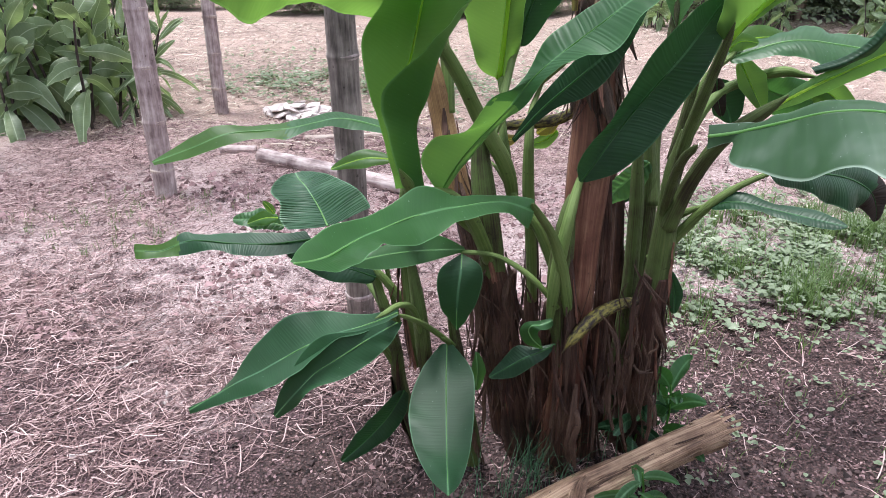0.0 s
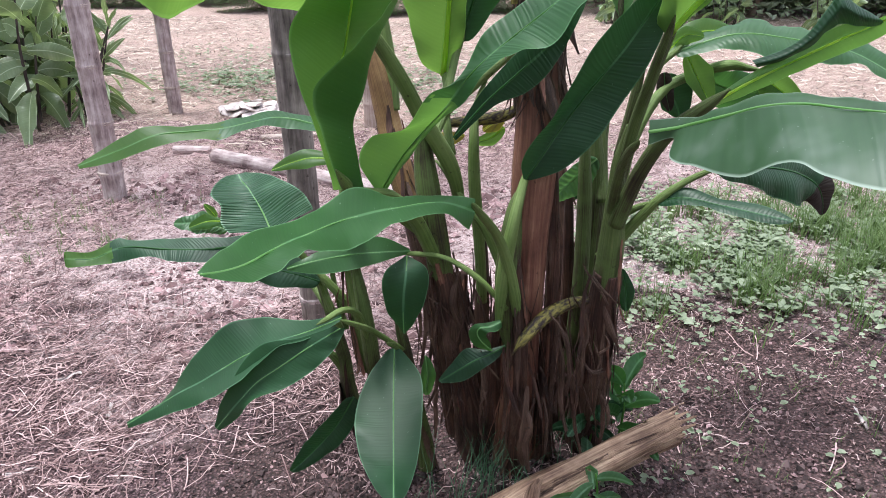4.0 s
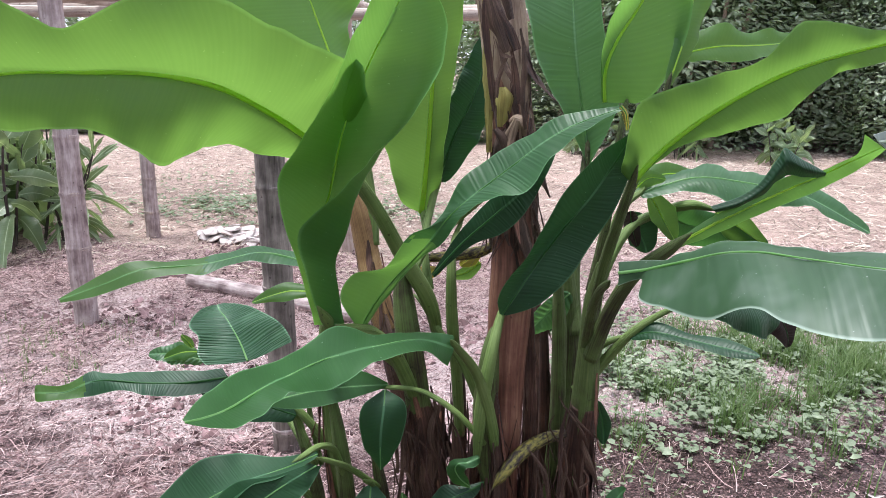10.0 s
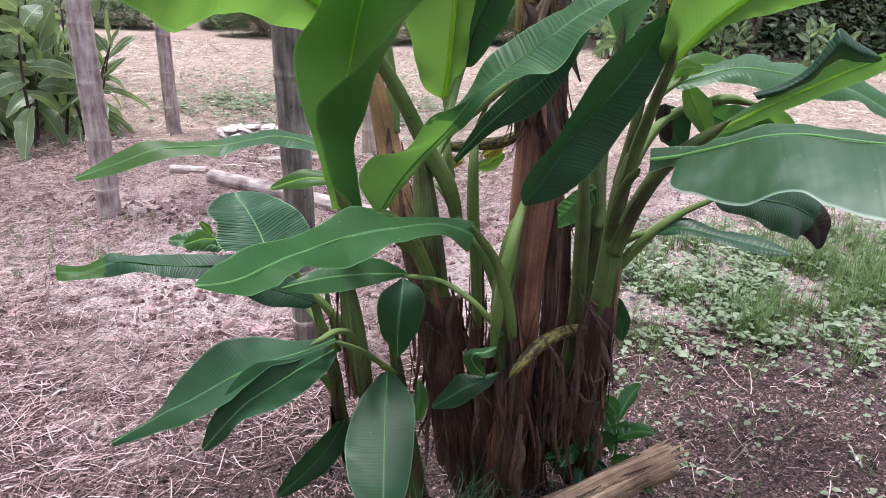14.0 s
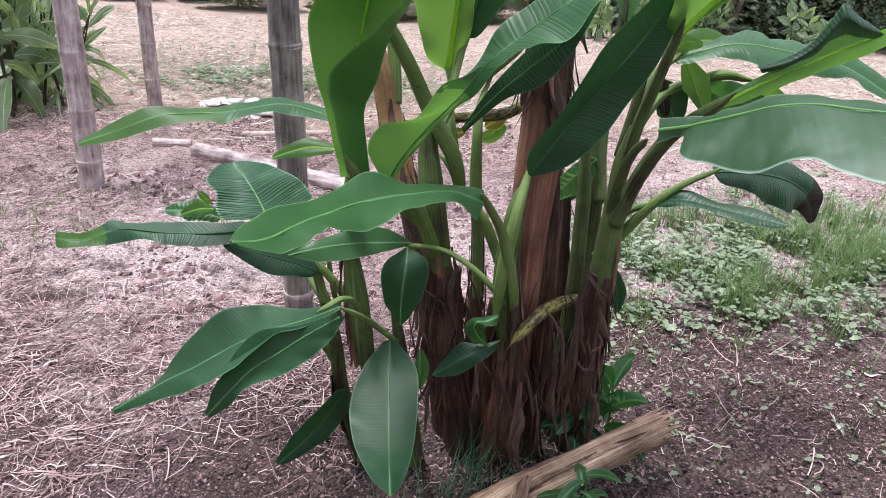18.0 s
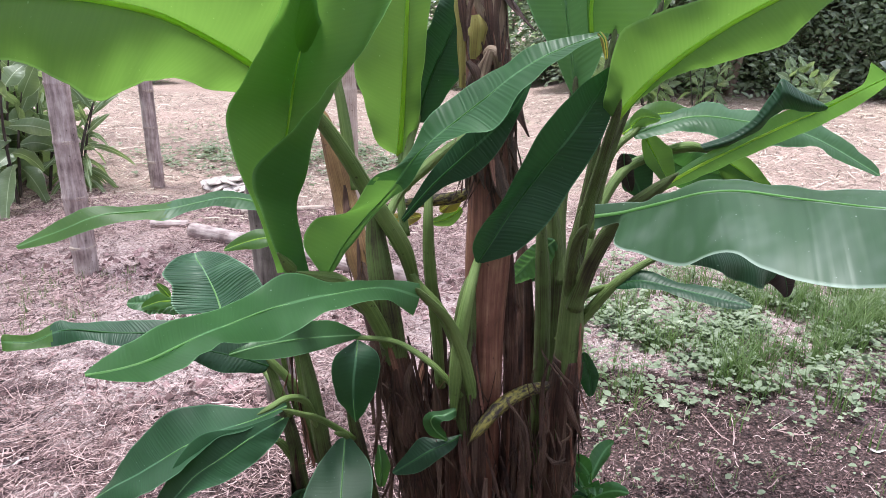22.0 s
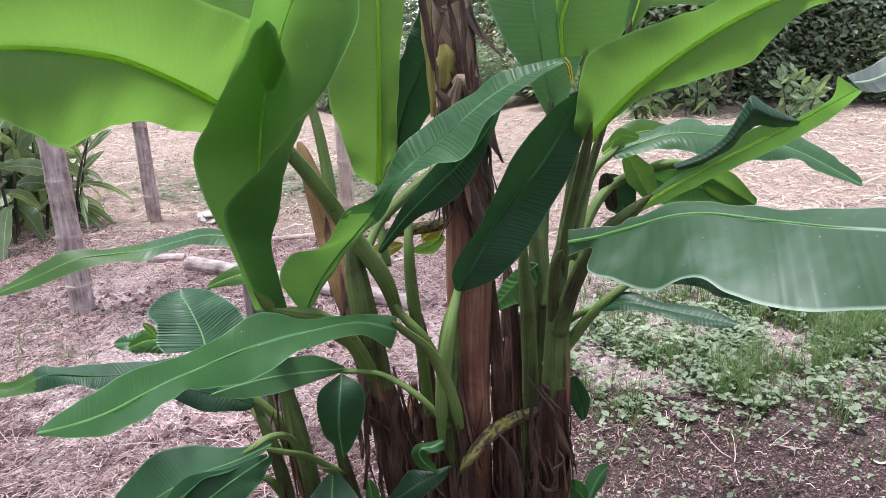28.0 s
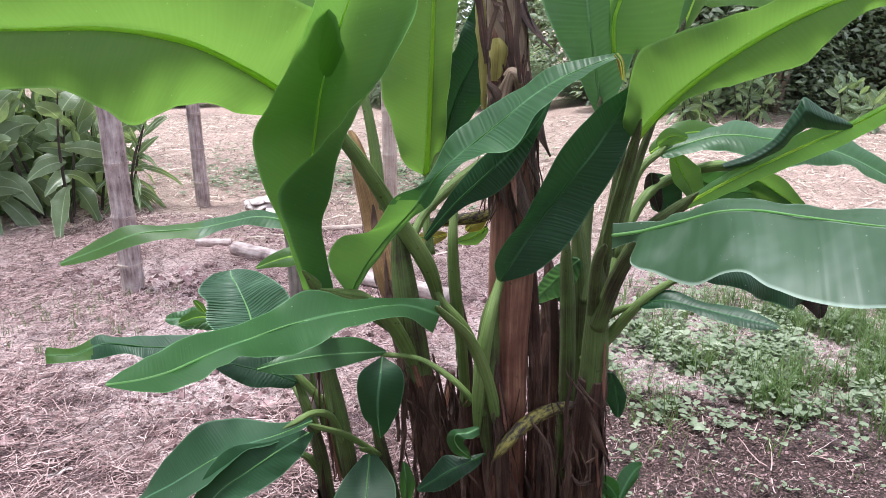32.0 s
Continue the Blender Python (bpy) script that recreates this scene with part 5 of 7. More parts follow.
for owner, rows, kind in STEMS:
    tall = rows[0][2] - rows[-1][2]
    if owner in (sucker_front, sucker_left):
        dry_sheaths(owner, rows, 3, 0.4, 0.8)
    elif owner is main_plant:
        if tall > 1:
            dry_sheaths(owner, rows, 5, 0.1, 0.3, 0.8, (0.06, 0.14))
            dry_sheaths(owner, rows, 34, 0.14, 0.45, 0.3, (0.05, 0.15))
            dry_sheaths(owner, rows, 30, 0.27, 0.42, 0.75, (0.05, 0.13))
            dry_sheaths(owner, rows, 18, 0.66, 0.9, 0.3, (0.05, 0.14))
        elif kind == "pseudostem_brown":
            dry_sheaths(owner, rows, 22, 0.1, 0.85, 0.35)
    elif kind == "pseudostem_brown":
        dry_sheaths(owner, rows, 9, 0.1, 0.8, 1.5)
        dry_sheaths(owner, rows, 16, 0.05, 0.88, 0.35)
    else:
        dry_sheaths(owner, rows, 12, 0.45, 0.9, 0.35)


def loose_strip(owner, pts, width, kind="dry", curl=0.4):
    COUNT[0] += 1
    n = len(pts)
    ws = [width * (0.2 + 0.8 * math.sin(math.pi * (k + 0.35) / n)) for k in range(n)]
    return under(piece("dry_sheath", ribbon_mesh("dry_sheath", pts, ws, lambda p: FRONT, curl, COUNT[0] * 0.9), STEM[kind]), owner)


# ---- hanging strips ----
loose_strip(main_plant, [(0.34, 1.39, 0.424), (0.354, 1.37, 0.375), (0.346, 1.37, 0.306), (0.36, 1.37, 0.236)], 0.0068, 'dry')
loose_strip(main_plant, [(0.25, 1.44, 0.412), (0.238, 1.42, 0.392), (0.236, 1.42, 0.324), (0.246, 1.42, 0.28)], 0.0035, 'dry')
loose_strip(right_plant, [(0.383, 1.42, 0.421), (0.394, 1.4, 0.354), (0.396, 1.4, 0.267)], 0.0041, 'dry')
loose_strip(right_plant, [(0.407, 1.44, 0.582), (0.422, 1.43, 0.498), (0.425, 1.43, 0.401), (0.443, 1.42, 0.325)], 0.0061, 'dry')
loose_strip(right_plant, [(0.445, 1.46, 0.758), (0.459, 1.45, 0.735), (0.496, 1.45, 0.685), (0.518, 1.46, 0.638)], 0.0025, 'dry')
loose_strip(left_plant, [(0.074, 1.46, 0.67), (0.113, 1.45, 0.65), (0.151, 1.45, 0.622), (0.183, 1.46, 0.568)], 0.0032, 'dry')
loose_strip(left_plant, [(0.219, 1.44, 0.514), (0.247, 1.44, 0.485), (0.278, 1.44, 0.447)], 0.0033, 'dry')
loose_strip(left_plant, [(0.109, 1.48, 0.655), (0.126, 1.47, 0.588), (0.151, 1.47, 0.513), (0.146, 1.48, 0.407)], 0.0048, 'dry')
loose_strip(left_back_plant, [(0.087, 1.55, 0.505), (0.11, 1.54, 0.464), (0.125, 1.54, 0.38)], 0.0043, 'dry')
loose_strip(right_plant, [(0.474, 1.45, 0.504), (0.488, 1.44, 0.488), (0.52, 1.45, 0.484)], 0.0026, 'dry')
loose_strip(right_plant, [(0.513, 1.47, 0.572), (0.525, 1.46, 0.548), (0.505, 1.46, 0.528)], 0.0026, 'dry')
loose_strip(right_plant, [(0.382, 1.41, 0.65), (0.415, 1.4, 0.608), (0.433, 1.4, 0.522), (0.433, 1.41, 0.438)], 0.0052, 'dry')
loose_strip(right_plant, [(0.474, 1.48, 0.716), (0.499, 1.47, 0.686), (0.541, 1.47, 0.651)], 0.0032, 'dry')
loose_strip(main_plant, [(0.343, 1.4, 0.465), (0.34, 1.38, 0.399), (0.336, 1.38, 0.297), (0.347, 1.4, 0.225)], 0.0076, 'dry')
loose_strip(main_plant, [(0.293, 1.42, 0.586), (0.294, 1.4, 0.477), (0.294, 1.42, 0.311)], 0.0055, 'dry')
loose_strip(left_plant, [(0.113, 1.5, 0.674), (0.129, 1.48, 0.597), (0.137, 1.48, 0.473), (0.158, 1.5, 0.324)], 0.0057, 'dry')
loose_strip(left_plant, [(0.157, 1.5, 0.747), (0.187, 1.48, 0.631), (0.197, 1.48, 0.51)], 0.0047, 'pseudostem_brown')
loose_strip(right_plant, [(0.402, 1.5, 0.665), (0.404, 1.47, 0.563), (0.402, 1.46, 0.443), (0.402, 1.47, 0.297)], 0.0049, 'dry')
loose_strip(right_plant, [(0.511, 1.48, 0.596), (0.512, 1.47, 0.477), (0.512, 1.49, 0.327)], 0.0049, 'dry')
loose_strip(right_plant, [(0.454, 1.46, 0.512), (0.49, 1.45, 0.482), (0.517, 1.46, 0.485)], 0.0033, 'dry')
loose_strip(left_back_plant, [(-0.008, 1.7, 0.975), (0.015, 1.68, 0.88), (0.05, 1.64, 0.792), (0.079, 1.62, 0.664)], 0.0050, 'dry')
loose_strip(left_plant, [(0.176, 1.46, 0.721), (0.163, 1.44, 0.644), (0.193, 1.46, 0.545), (0.221, 1.48, 0.392)], 0.0083, 'dry')
loose_strip(left_plant, [(0.102, 1.444, 0.727), (0.103, 1.438, 0.658), (0.103, 1.431, 0.574), (0.093, 1.424, 0.486)], 0.0053, 'dry')
loose_strip(main_plant, [(0.326, 1.41, 0.539), (0.32, 1.404, 0.498), (0.322, 1.397, 0.45), (0.337, 1.39, 0.403)], 0.0020, 'pseudostem_brown')
loose_strip(main_plant, [(0.239, 1.412, 0.532), (0.244, 1.406, 0.486), (0.238, 1.399, 0.431), (0.248, 1.392, 0.376)], 0.0017, 'dry')
loose_strip(left_plant, [(0.133, 1.451, 0.428), (0.125, 1.445, 0.379), (0.127, 1.438, 0.323), (0.126, 1.431, 0.265)], 0.0056, 'dry')
loose_strip(right_plant, [(0.512, 1.453, 0.434), (0.526, 1.447, 0.407), (0.538, 1.44, 0.375), (0.541, 1.433, 0.341)], 0.0055, 'dry')
loose_strip(right_plant, [(0.488, 1.465, 0.557), (0.497, 1.459, 0.537), (0.507, 1.452, 0.513), (0.5, 1.445, 0.487)], 0.0020, 'dry')
loose_strip(right_plant, [(0.471, 1.457, 0.445), (0.49, 1.451, 0.397), (0.512, 1.444, 0.34), (0.519, 1.437, 0.28)], 0.0014, 'dry')
loose_strip(right_plant, [(0.39, 1.465, 0.586), (0.396, 1.459, 0.537), (0.406, 1.452, 0.479), (0.422, 1.445, 0.42)], 0.0014, 'pseudostem_brown')
loose_strip(right_plant, [(0.537, 1.453, 0.482), (0.532, 1.447, 0.448), (0.534, 1.44, 0.408), (0.521, 1.433, 0.367)], 0.0027, 'pseudostem_brown')
loose_strip(left_plant, [(0.115, 1.446, 0.62), (0.124, 1.44, 0.554), (0.133, 1.433, 0.473), (0.156, 1.426, 0.391)], 0.0014, 'dry')
loose_strip(right_plant, [(0.407, 1.464, 0.623), (0.427, 1.458, 0.572), (0.441, 1.451, 0.51), (0.457, 1.444, 0.446)], 0.0020, 'pseudostem_brown')
loose_strip(right_plant, [(0.464, 1.45, 0.735), (0.454, 1.444, 0.677), (0.455, 1.437, 0.609), (0.457, 1.43, 0.539)], 0.0052, 'pseudostem_brown')
loose_strip(right_plant, [(0.425, 1.466, 0.532), (0.415, 1.46, 0.511), (0.423, 1.453, 0.488), (0.433, 1.446, 0.466)], 0.0040, 'pseudostem_brown')
loose_strip(main_plant, [(0.383, 1.466, 0.422), (0.399, 1.46, 0.407), (0.4, 1.453, 0.389), (0.4, 1.446, 0.369)], 0.0014, 'pseudostem_brown')
loose_strip(left_plant, [(0.199, 1.455, 0.635), (0.22, 1.449, 0.565), (0.238, 1.442, 0.48), (0.236, 1.435, 0.389)], 0.0054, 'dry')
loose_strip(left_plant, [(0.203, 1.446, 0.561), (0.237, 1.44, 0.492), (0.259, 1.433, 0.408), (0.274, 1.426, 0.319)], 0.0014, 'pseudostem_brown')
loose_strip(right_plant, [(0.382, 1.456, 0.61), (0.395, 1.45, 0.551), (0.412, 1.443, 0.481), (0.442, 1.436, 0.411)], 0.0017, 'pseudostem_brown')
loose_strip(left_plant, [(0.132, 1.449, 0.647), (0.125, 1.443, 0.604), (0.123, 1.436, 0.554), (0.134, 1.429, 0.504)], 0.0020, 'dry')
loose_strip(main_plant, [(0.352, 1.409, 0.436), (0.362, 1.403, 0.423), (0.355, 1.396, 0.406), (0.349, 1.389, 0.39)], 0.0017, 'dry')
loose_strip(left_plant, [(0.119, 1.446, 0.486), (0.13, 1.44, 0.45), (0.123, 1.433, 0.405), (0.105, 1.426, 0.359)], 0.0041, 'dry')
loose_strip(left_plant, [(0.164, 1.458, 0.728), (0.177, 1.452, 0.687), (0.192, 1.445, 0.637), (0.205, 1.438, 0.587)], 0.0019, 'pseudostem_brown')
loose_strip(left_plant, [(0.054, 1.593, 0.537), (0.061, 1.587, 0.48), (0.077, 1.58, 0.413), (0.096, 1.573, 0.345)], 0.0019, 'dry')
loose_strip(left_plant, [(0.062, 1.596, 0.462), (0.063, 1.59, 0.419), (0.059, 1.583, 0.368), (0.055, 1.576, 0.316)], 0.0015, 'dry')
loose_strip(main_plant, [(0.372, 1.467, 0.475), (0.385, 1.461, 0.439), (0.394, 1.454, 0.396), (0.416, 1.447, 0.354)], 0.0055, 'pseudostem_brown')
loose_strip(left_plant, [(0.196, 1.452, 0.647), (0.191, 1.446, 0.611), (0.185, 1.439, 0.568), (0.192, 1.432, 0.525)], 0.0020, 'pseudostem_brown')
loose_strip(right_plant, [(0.439, 1.469, 0.707), (0.429, 1.463, 0.683), (0.443, 1.456, 0.657), (0.464, 1.449, 0.631)], 0.0016, 'dry')
loose_strip(main_plant, [(0.233, 1.401, 0.553), (0.236, 1.395, 0.513), (0.24, 1.388, 0.466), (0.25, 1.381, 0.418)], 0.0026, 'dry')
loose_strip(left_plant, [(0.091, 1.444, 0.703), (0.087, 1.438, 0.662), (0.09, 1.431, 0.613), (0.093, 1.424, 0.564)], 0.0052, 'dry')
loose_strip(right_plant, [(0.431, 1.468, 0.647), (0.43, 1.462, 0.608), (0.435, 1.455, 0.562), (0.446, 1.448, 0.516)], 0.0017, 'pseudostem_brown')
loose_strip(left_plant, [(0.18, 1.449, 0.634), (0.19, 1.443, 0.614), (0.199, 1.436, 0.591), (0.205, 1.429, 0.567)], 0.0019, 'pseudostem_brown')
loose_strip(left_plant, [(0.201, 1.444, 0.705), (0.226, 1.438, 0.661), (0.24, 1.431, 0.608), (0.246, 1.424, 0.552)], 0.0026, 'pseudostem_brown')
loose_strip(main_plant, [(0.283, 1.401, 0.567), (0.288, 1.395, 0.504), (0.31, 1.388, 0.43), (0.346, 1.381, 0.355)], 0.0053, 'pseudostem_brown')
loose_strip(left_plant, [(0.126, 1.456, 0.739), (0.131, 1.45, 0.672), (0.144, 1.443, 0.593), (0.181, 1.436, 0.512)], 0.0026, 'pseudostem_brown')
loose_strip(left_plant, [(0.165, 1.46, 0.448), (0.167, 1.454, 0.407), (0.161, 1.447, 0.358), (0.148, 1.44, 0.307)], 0.0017, 'dry')
loose_strip(left_plant, [(0.15, 1.443, 0.433), (0.147, 1.437, 0.399), (0.146, 1.43, 0.358), (0.14, 1.423, 0.316)], 0.0021, 'pseudostem_brown')
loose_strip(right_plant, [(0.469, 1.467, 0.427), (0.464, 1.461, 0.409), (0.465, 1.454, 0.389), (0.461, 1.447, 0.367)], 0.0041, 'pseudostem_brown')
loose_strip(left_plant, [(0.175, 1.454, 0.514), (0.166, 1.448, 0.478), (0.165, 1.441, 0.436), (0.155, 1.434, 0.393)], 0.0017, 'pseudostem_brown')
loose_strip(right_plant, [(0.448, 1.462, 0.421), (0.459, 1.456, 0.368), (0.469, 1.449, 0.305), (0.487, 1.442, 0.242)], 0.0042, 'pseudostem_brown')
loose_strip(left_plant, [(0.063, 1.598, 0.552), (0.07, 1.592, 0.527), (0.071, 1.585, 0.496), (0.067, 1.578, 0.465)], 0.0022, 'pseudostem_brown')
loose_strip(right_plant, [(0.462, 1.467, 0.595), (0.472, 1.461, 0.564), (0.488, 1.454, 0.527), (0.498, 1.447, 0.489)], 0.0020, 'dry')
loose_strip(main_plant, [(0.36, 1.455, 0.465), (0.359, 1.449, 0.428), (0.36, 1.442, 0.385), (0.361, 1.435, 0.341)], 0.0027, 'pseudostem_brown')
loose_strip(left_plant, [(0.173, 1.453, 0.697), (0.182, 1.447, 0.642), (0.181, 1.44, 0.576), (0.164, 1.433, 0.505)], 0.0020, 'dry')
loose_strip(right_plant, [(0.392, 1.462, 0.733), (0.396, 1.456, 0.7), (0.388, 1.449, 0.66), (0.375, 1.442, 0.618)], 0.0016, 'pseudostem_brown')
loose_strip(right_plant, [(0.421, 1.455, 0.463), (0.436, 1.449, 0.43), (0.442, 1.442, 0.39), (0.428, 1.435, 0.347)], 0.0021, 'dry')
loose_strip(main_plant, [(0.233, 1.417, 0.485), (0.241, 1.411, 0.469), (0.241, 1.404, 0.45), (0.247, 1.397, 0.431)], 0.0040, 'dry')
loose_strip(right_plant, [(0.492, 1.455, 0.521), (0.489, 1.449, 0.483), (0.494, 1.442, 0.439), (0.496, 1.435, 0.394)], 0.0014, 'dry')
loose_strip(right_plant, [(0.521, 1.461, 0.416), (0.528, 1.455, 0.369), (0.533, 1.448, 0.312), (0.524, 1.441, 0.253)], 0.0056, 'pseudostem_brown')
loose_strip(left_plant, [(0.123, 1.454, 0.738), (0.109, 1.448, 0.701), (0.105, 1.441, 0.659), (0.113, 1.434, 0.617)], 0.0039, 'dry')
loose_strip(left_plant, [(0.104, 1.46, 0.414), (0.106, 1.454, 0.389), (0.113, 1.447, 0.361), (0.127, 1.44, 0.333)], 0.0017, 'pseudostem_brown')
loose_strip(right_plant, [(0.459, 1.464, 0.587), (0.465, 1.458, 0.553), (0.468, 1.451, 0.512), (0.469, 1.444, 0.47)], 0.0053, 'dry')
loose_strip(left_plant, [(0.198, 1.454, 0.507), (0.211, 1.448, 0.448), (0.23, 1.441, 0.379), (0.25, 1.434, 0.307)], 0.0021, 'pseudostem_brown')
loose_strip(right_plant, [(0.452, 1.458, 0.653), (0.465, 1.452, 0.624), (0.472, 1.445, 0.589), (0.467, 1.438, 0.552)], 0.0039, 'dry')
loose_strip(left_plant, [(0.124, 1.451, 0.623), (0.125, 1.445, 0.584), (0.126, 1.438, 0.539), (0.124, 1.431, 0.492)], 0.0017, 'pseudostem_brown')
loose_strip(right_plant, [(0.419, 1.459, 0.426), (0.415, 1.453, 0.404), (0.414, 1.446, 0.38), (0.419, 1.439, 0.356)], 0.0041, 'pseudostem_brown')
loose_strip(left_plant, [(0.154, 1.445, 0.641), (0.157, 1.439, 0.599), (0.158, 1.432, 0.55), (0.178, 1.425, 0.502)], 0.0020, 'pseudostem_brown')
loose_strip(right_plant, [(0.444, 1.456, 0.548), (0.454, 1.45, 0.495), (0.46, 1.443, 0.431), (0.476, 1.436, 0.367)], 0.0017, 'pseudostem_brown')
loose_strip(left_plant, [(0.186, 1.456, 0.416), (0.187, 1.45, 0.401), (0.186, 1.443, 0.383), (0.199, 1.436, 0.367)], 0.0021, 'pseudostem_brown')
loose_strip(left_plant, [(0.173, 1.451, 0.509), (0.173, 1.445, 0.471), (0.181, 1.438, 0.428), (0.182, 1.431, 0.383)], 0.0020, 'pseudostem_brown')
loose_strip(main_plant, [(0.341, 1.411, 0.524), (0.355, 1.405, 0.483), (0.368, 1.398, 0.434), (0.379, 1.391, 0.384)], 0.0053, 'pseudostem_brown')
loose_strip(left_plant, [(0.197, 1.459, 0.736), (0.2, 1.453, 0.707), (0.205, 1.446, 0.673), (0.205, 1.439, 0.639)], 0.0016, 'pseudostem_brown')
loose_strip(left_plant, [(0.15, 1.447, 0.6), (0.158, 1.441, 0.562), (0.166, 1.434, 0.516), (0.182, 1.427, 0.471)], 0.0013, 'pseudostem_brown')
loose_strip(right_plant, [(0.405, 1.46, 0.527), (0.389, 1.454, 0.46), (0.382, 1.447, 0.379), (0.389, 1.44, 0.297)], 0.0017, 'pseudostem_brown')
loose_strip(right_plant, [(0.418, 1.465, 0.711), (0.42, 1.459, 0.679), (0.43, 1.452, 0.642), (0.445, 1.445, 0.605)], 0.0013, 'pseudostem_brown')
loose_strip(right_plant, [(0.473, 1.466, 0.669), (0.468, 1.46, 0.631), (0.47, 1.453, 0.586), (0.469, 1.446, 0.541)], 0.0020, 'pseudostem_brown')
loose_strip(main_plant, [(0.289, 1.437, 1.418), (0.292, 1.434, 1.397), (0.292, 1.434, 1.376), (0.29, 1.436, 1.342)], 0.017, 'yellow_sheath', 0.25)
loose_strip(main_plant, [(0.246, 1.452, 1.612), (0.255, 1.45, 1.508), (0.262, 1.446, 1.412), (0.269, 1.44, 1.291)], 0.009, 'yellow_sheath', 0.3)
loose_strip(main_plant, [(0.305, 1.425, 1.352), (0.318, 1.415, 1.358), (0.329, 1.41, 1.35), (0.333, 1.42, 1.327)], 0.01, 'pseudostem_upper', 0.5)
loose_strip(main_plant, [(0.314, 1.44, 1.526), (0.323, 1.435, 1.447), (0.328, 1.435, 1.382), (0.329, 1.43, 1.316)], 0.0035, 'pseudostem_upper', 0.4)
loose_strip(main_plant, [(0.299, 1.43, 1.34), (0.289, 1.425, 1.321), (0.283, 1.42, 1.296), (0.279, 1.425, 1.276)], 0.008, 'dry', 0.5)
loose_strip(main_plant, [(0.247, 1.408, 1.619), (0.264, 1.408, 1.565), (0.281, 1.408, 1.52), (0.295, 1.408, 1.482)], 0.017, 'dry', 0.5)
loose_strip(main_plant, [(0.276, 1.408, 1.554), (0.296, 1.408, 1.521), (0.312, 1.408, 1.486)], 0.011, 'pseudostem_brown', 0.4)
loose_strip(main_plant, [(0.317, 1.408, 1.525), (0.328, 1.408, 1.471), (0.328, 1.408, 1.401), (0.336, 1.408, 1.341)], 0.005, 'dry', 0.4)
loose_strip(main_plant, [(0.251, 1.408, 1.606), (0.251, 1.408, 1.538), (0.263, 1.408, 1.454), (0.275, 1.408, 1.375)], 0.007, 'pseudostem_brown', 0.3)
loose_strip(main_plant, [(0.296, 1.408, 1.478), (0.281, 1.408, 1.435), (0.277, 1.408, 1.399)], 0.005, 'dry', 0.4)
loose_strip(main_plant, [(0.303, 1.408, 1.486), (0.313, 1.408, 1.436), (0.318, 1.408, 1.388)], 0.007, 'pseudostem_brown', 0.3)
loose_strip(main_plant, [(0.262, 1.408, 1.61), (0.287, 1.408, 1.577), (0.299, 1.408, 1.54)], 0.008, 'dry', 0.5)
loose_strip(main_plant, [(0.277, 1.408, 1.493), (0.289, 1.408, 1.478), (0.305, 1.408, 1.475)], 0.004, 'dry', 0.3)
loose_strip(main_plant, [(0.279, 1.408, 1.341), (0.292, 1.408, 1.323), (0.302, 1.408, 1.29)], 0.01, 'dry', 0.5)
loose_strip(main_plant, [(0.318, 1.408, 1.359), (0.309, 1.408, 1.329), (0.302, 1.408, 1.293)], 0.012, 'pseudostem_upper', 0.5)
# ---- strips end ----


# ---- bamboo posts of the trellis ----
def bamboo_post(foot, head, radius, kind, joints, label):
    z = ground_z(*foot)
    t = thing("bamboo_post", (foot[0], foot[1], z), label, "bamboo post", "posts of the trellis")
    under(stick("culm", (foot[0], foot[1], z - 0.08), head, radius, kind, joints, 18, seed=foot[0]), t)
    a, h = Vector((foot[0], foot[1], z - 0.08)), Vector(head)
    for q in joints:
        c, d = a.lerp(h, q), (h - a).normalized()
        r = radius * (1 - 0.1 * q) * 1.075
        rows = [(*(c + d * e), r * g) for e, g in ((-0.012, 0.93), (-0.005, 1.0), (0.0, 0.985), (0.005, 1.01), (0.012, 0.93))]
        under(piece("node_ring", tube_mesh("node_ring", rows, 18, 2, 0.02, cap=False), STEM["bamboo_pale" if kind != "bamboo_dark" else "bamboo"]), t)
    return t


bamboo_post((-1.9, 3.48), (-1.9, 3.5, 1.72), 0.062, "bamboo", (0.13, 0.285, 0.45, 0.615, 0.79), "weathered grey bamboo post with dark node rings")
bamboo_post((-2.42, 5.33), (-2.42, 5.33, 1.8), 0.055, "bamboo", (0.155, 0.3, 0.45, 0.6, 0.76), "slim grey-brown bamboo post standing in bare soil")
bamboo_post((-0.46, 2.4), (-0.465, 2.3, 1.72), 0.055, "bamboo_dark", (0.1, 0.22, 0.42, 0.62, 0.82), "dark cracked bamboo post behind the banana clump")
bamboo_post((-0.8, 5.2), (-0.8, 5.2, 1.75), 0.055, "bamboo_pale", (0.14, 0.32, 0.5, 0.7, 0.88), "pale bamboo post at the back of the trellis")


def beam(a, b, radius, kind="bamboo_pale", label="pale bamboo pole laid across the trellis top"):
    t = thing("bamboo_beam", a, label, "bamboo pole", "roof poles of the trellis")
    n = max(2, int((Vector(b) - Vector(a)).length / 0.38))
    under(stick("culm", a, b, radius, kind, [(k + 0.5 + 0.2 * math.sin(k * 3.1)) / n for k in range(n)], 10, sag=0.04, seed=a[1]), t)


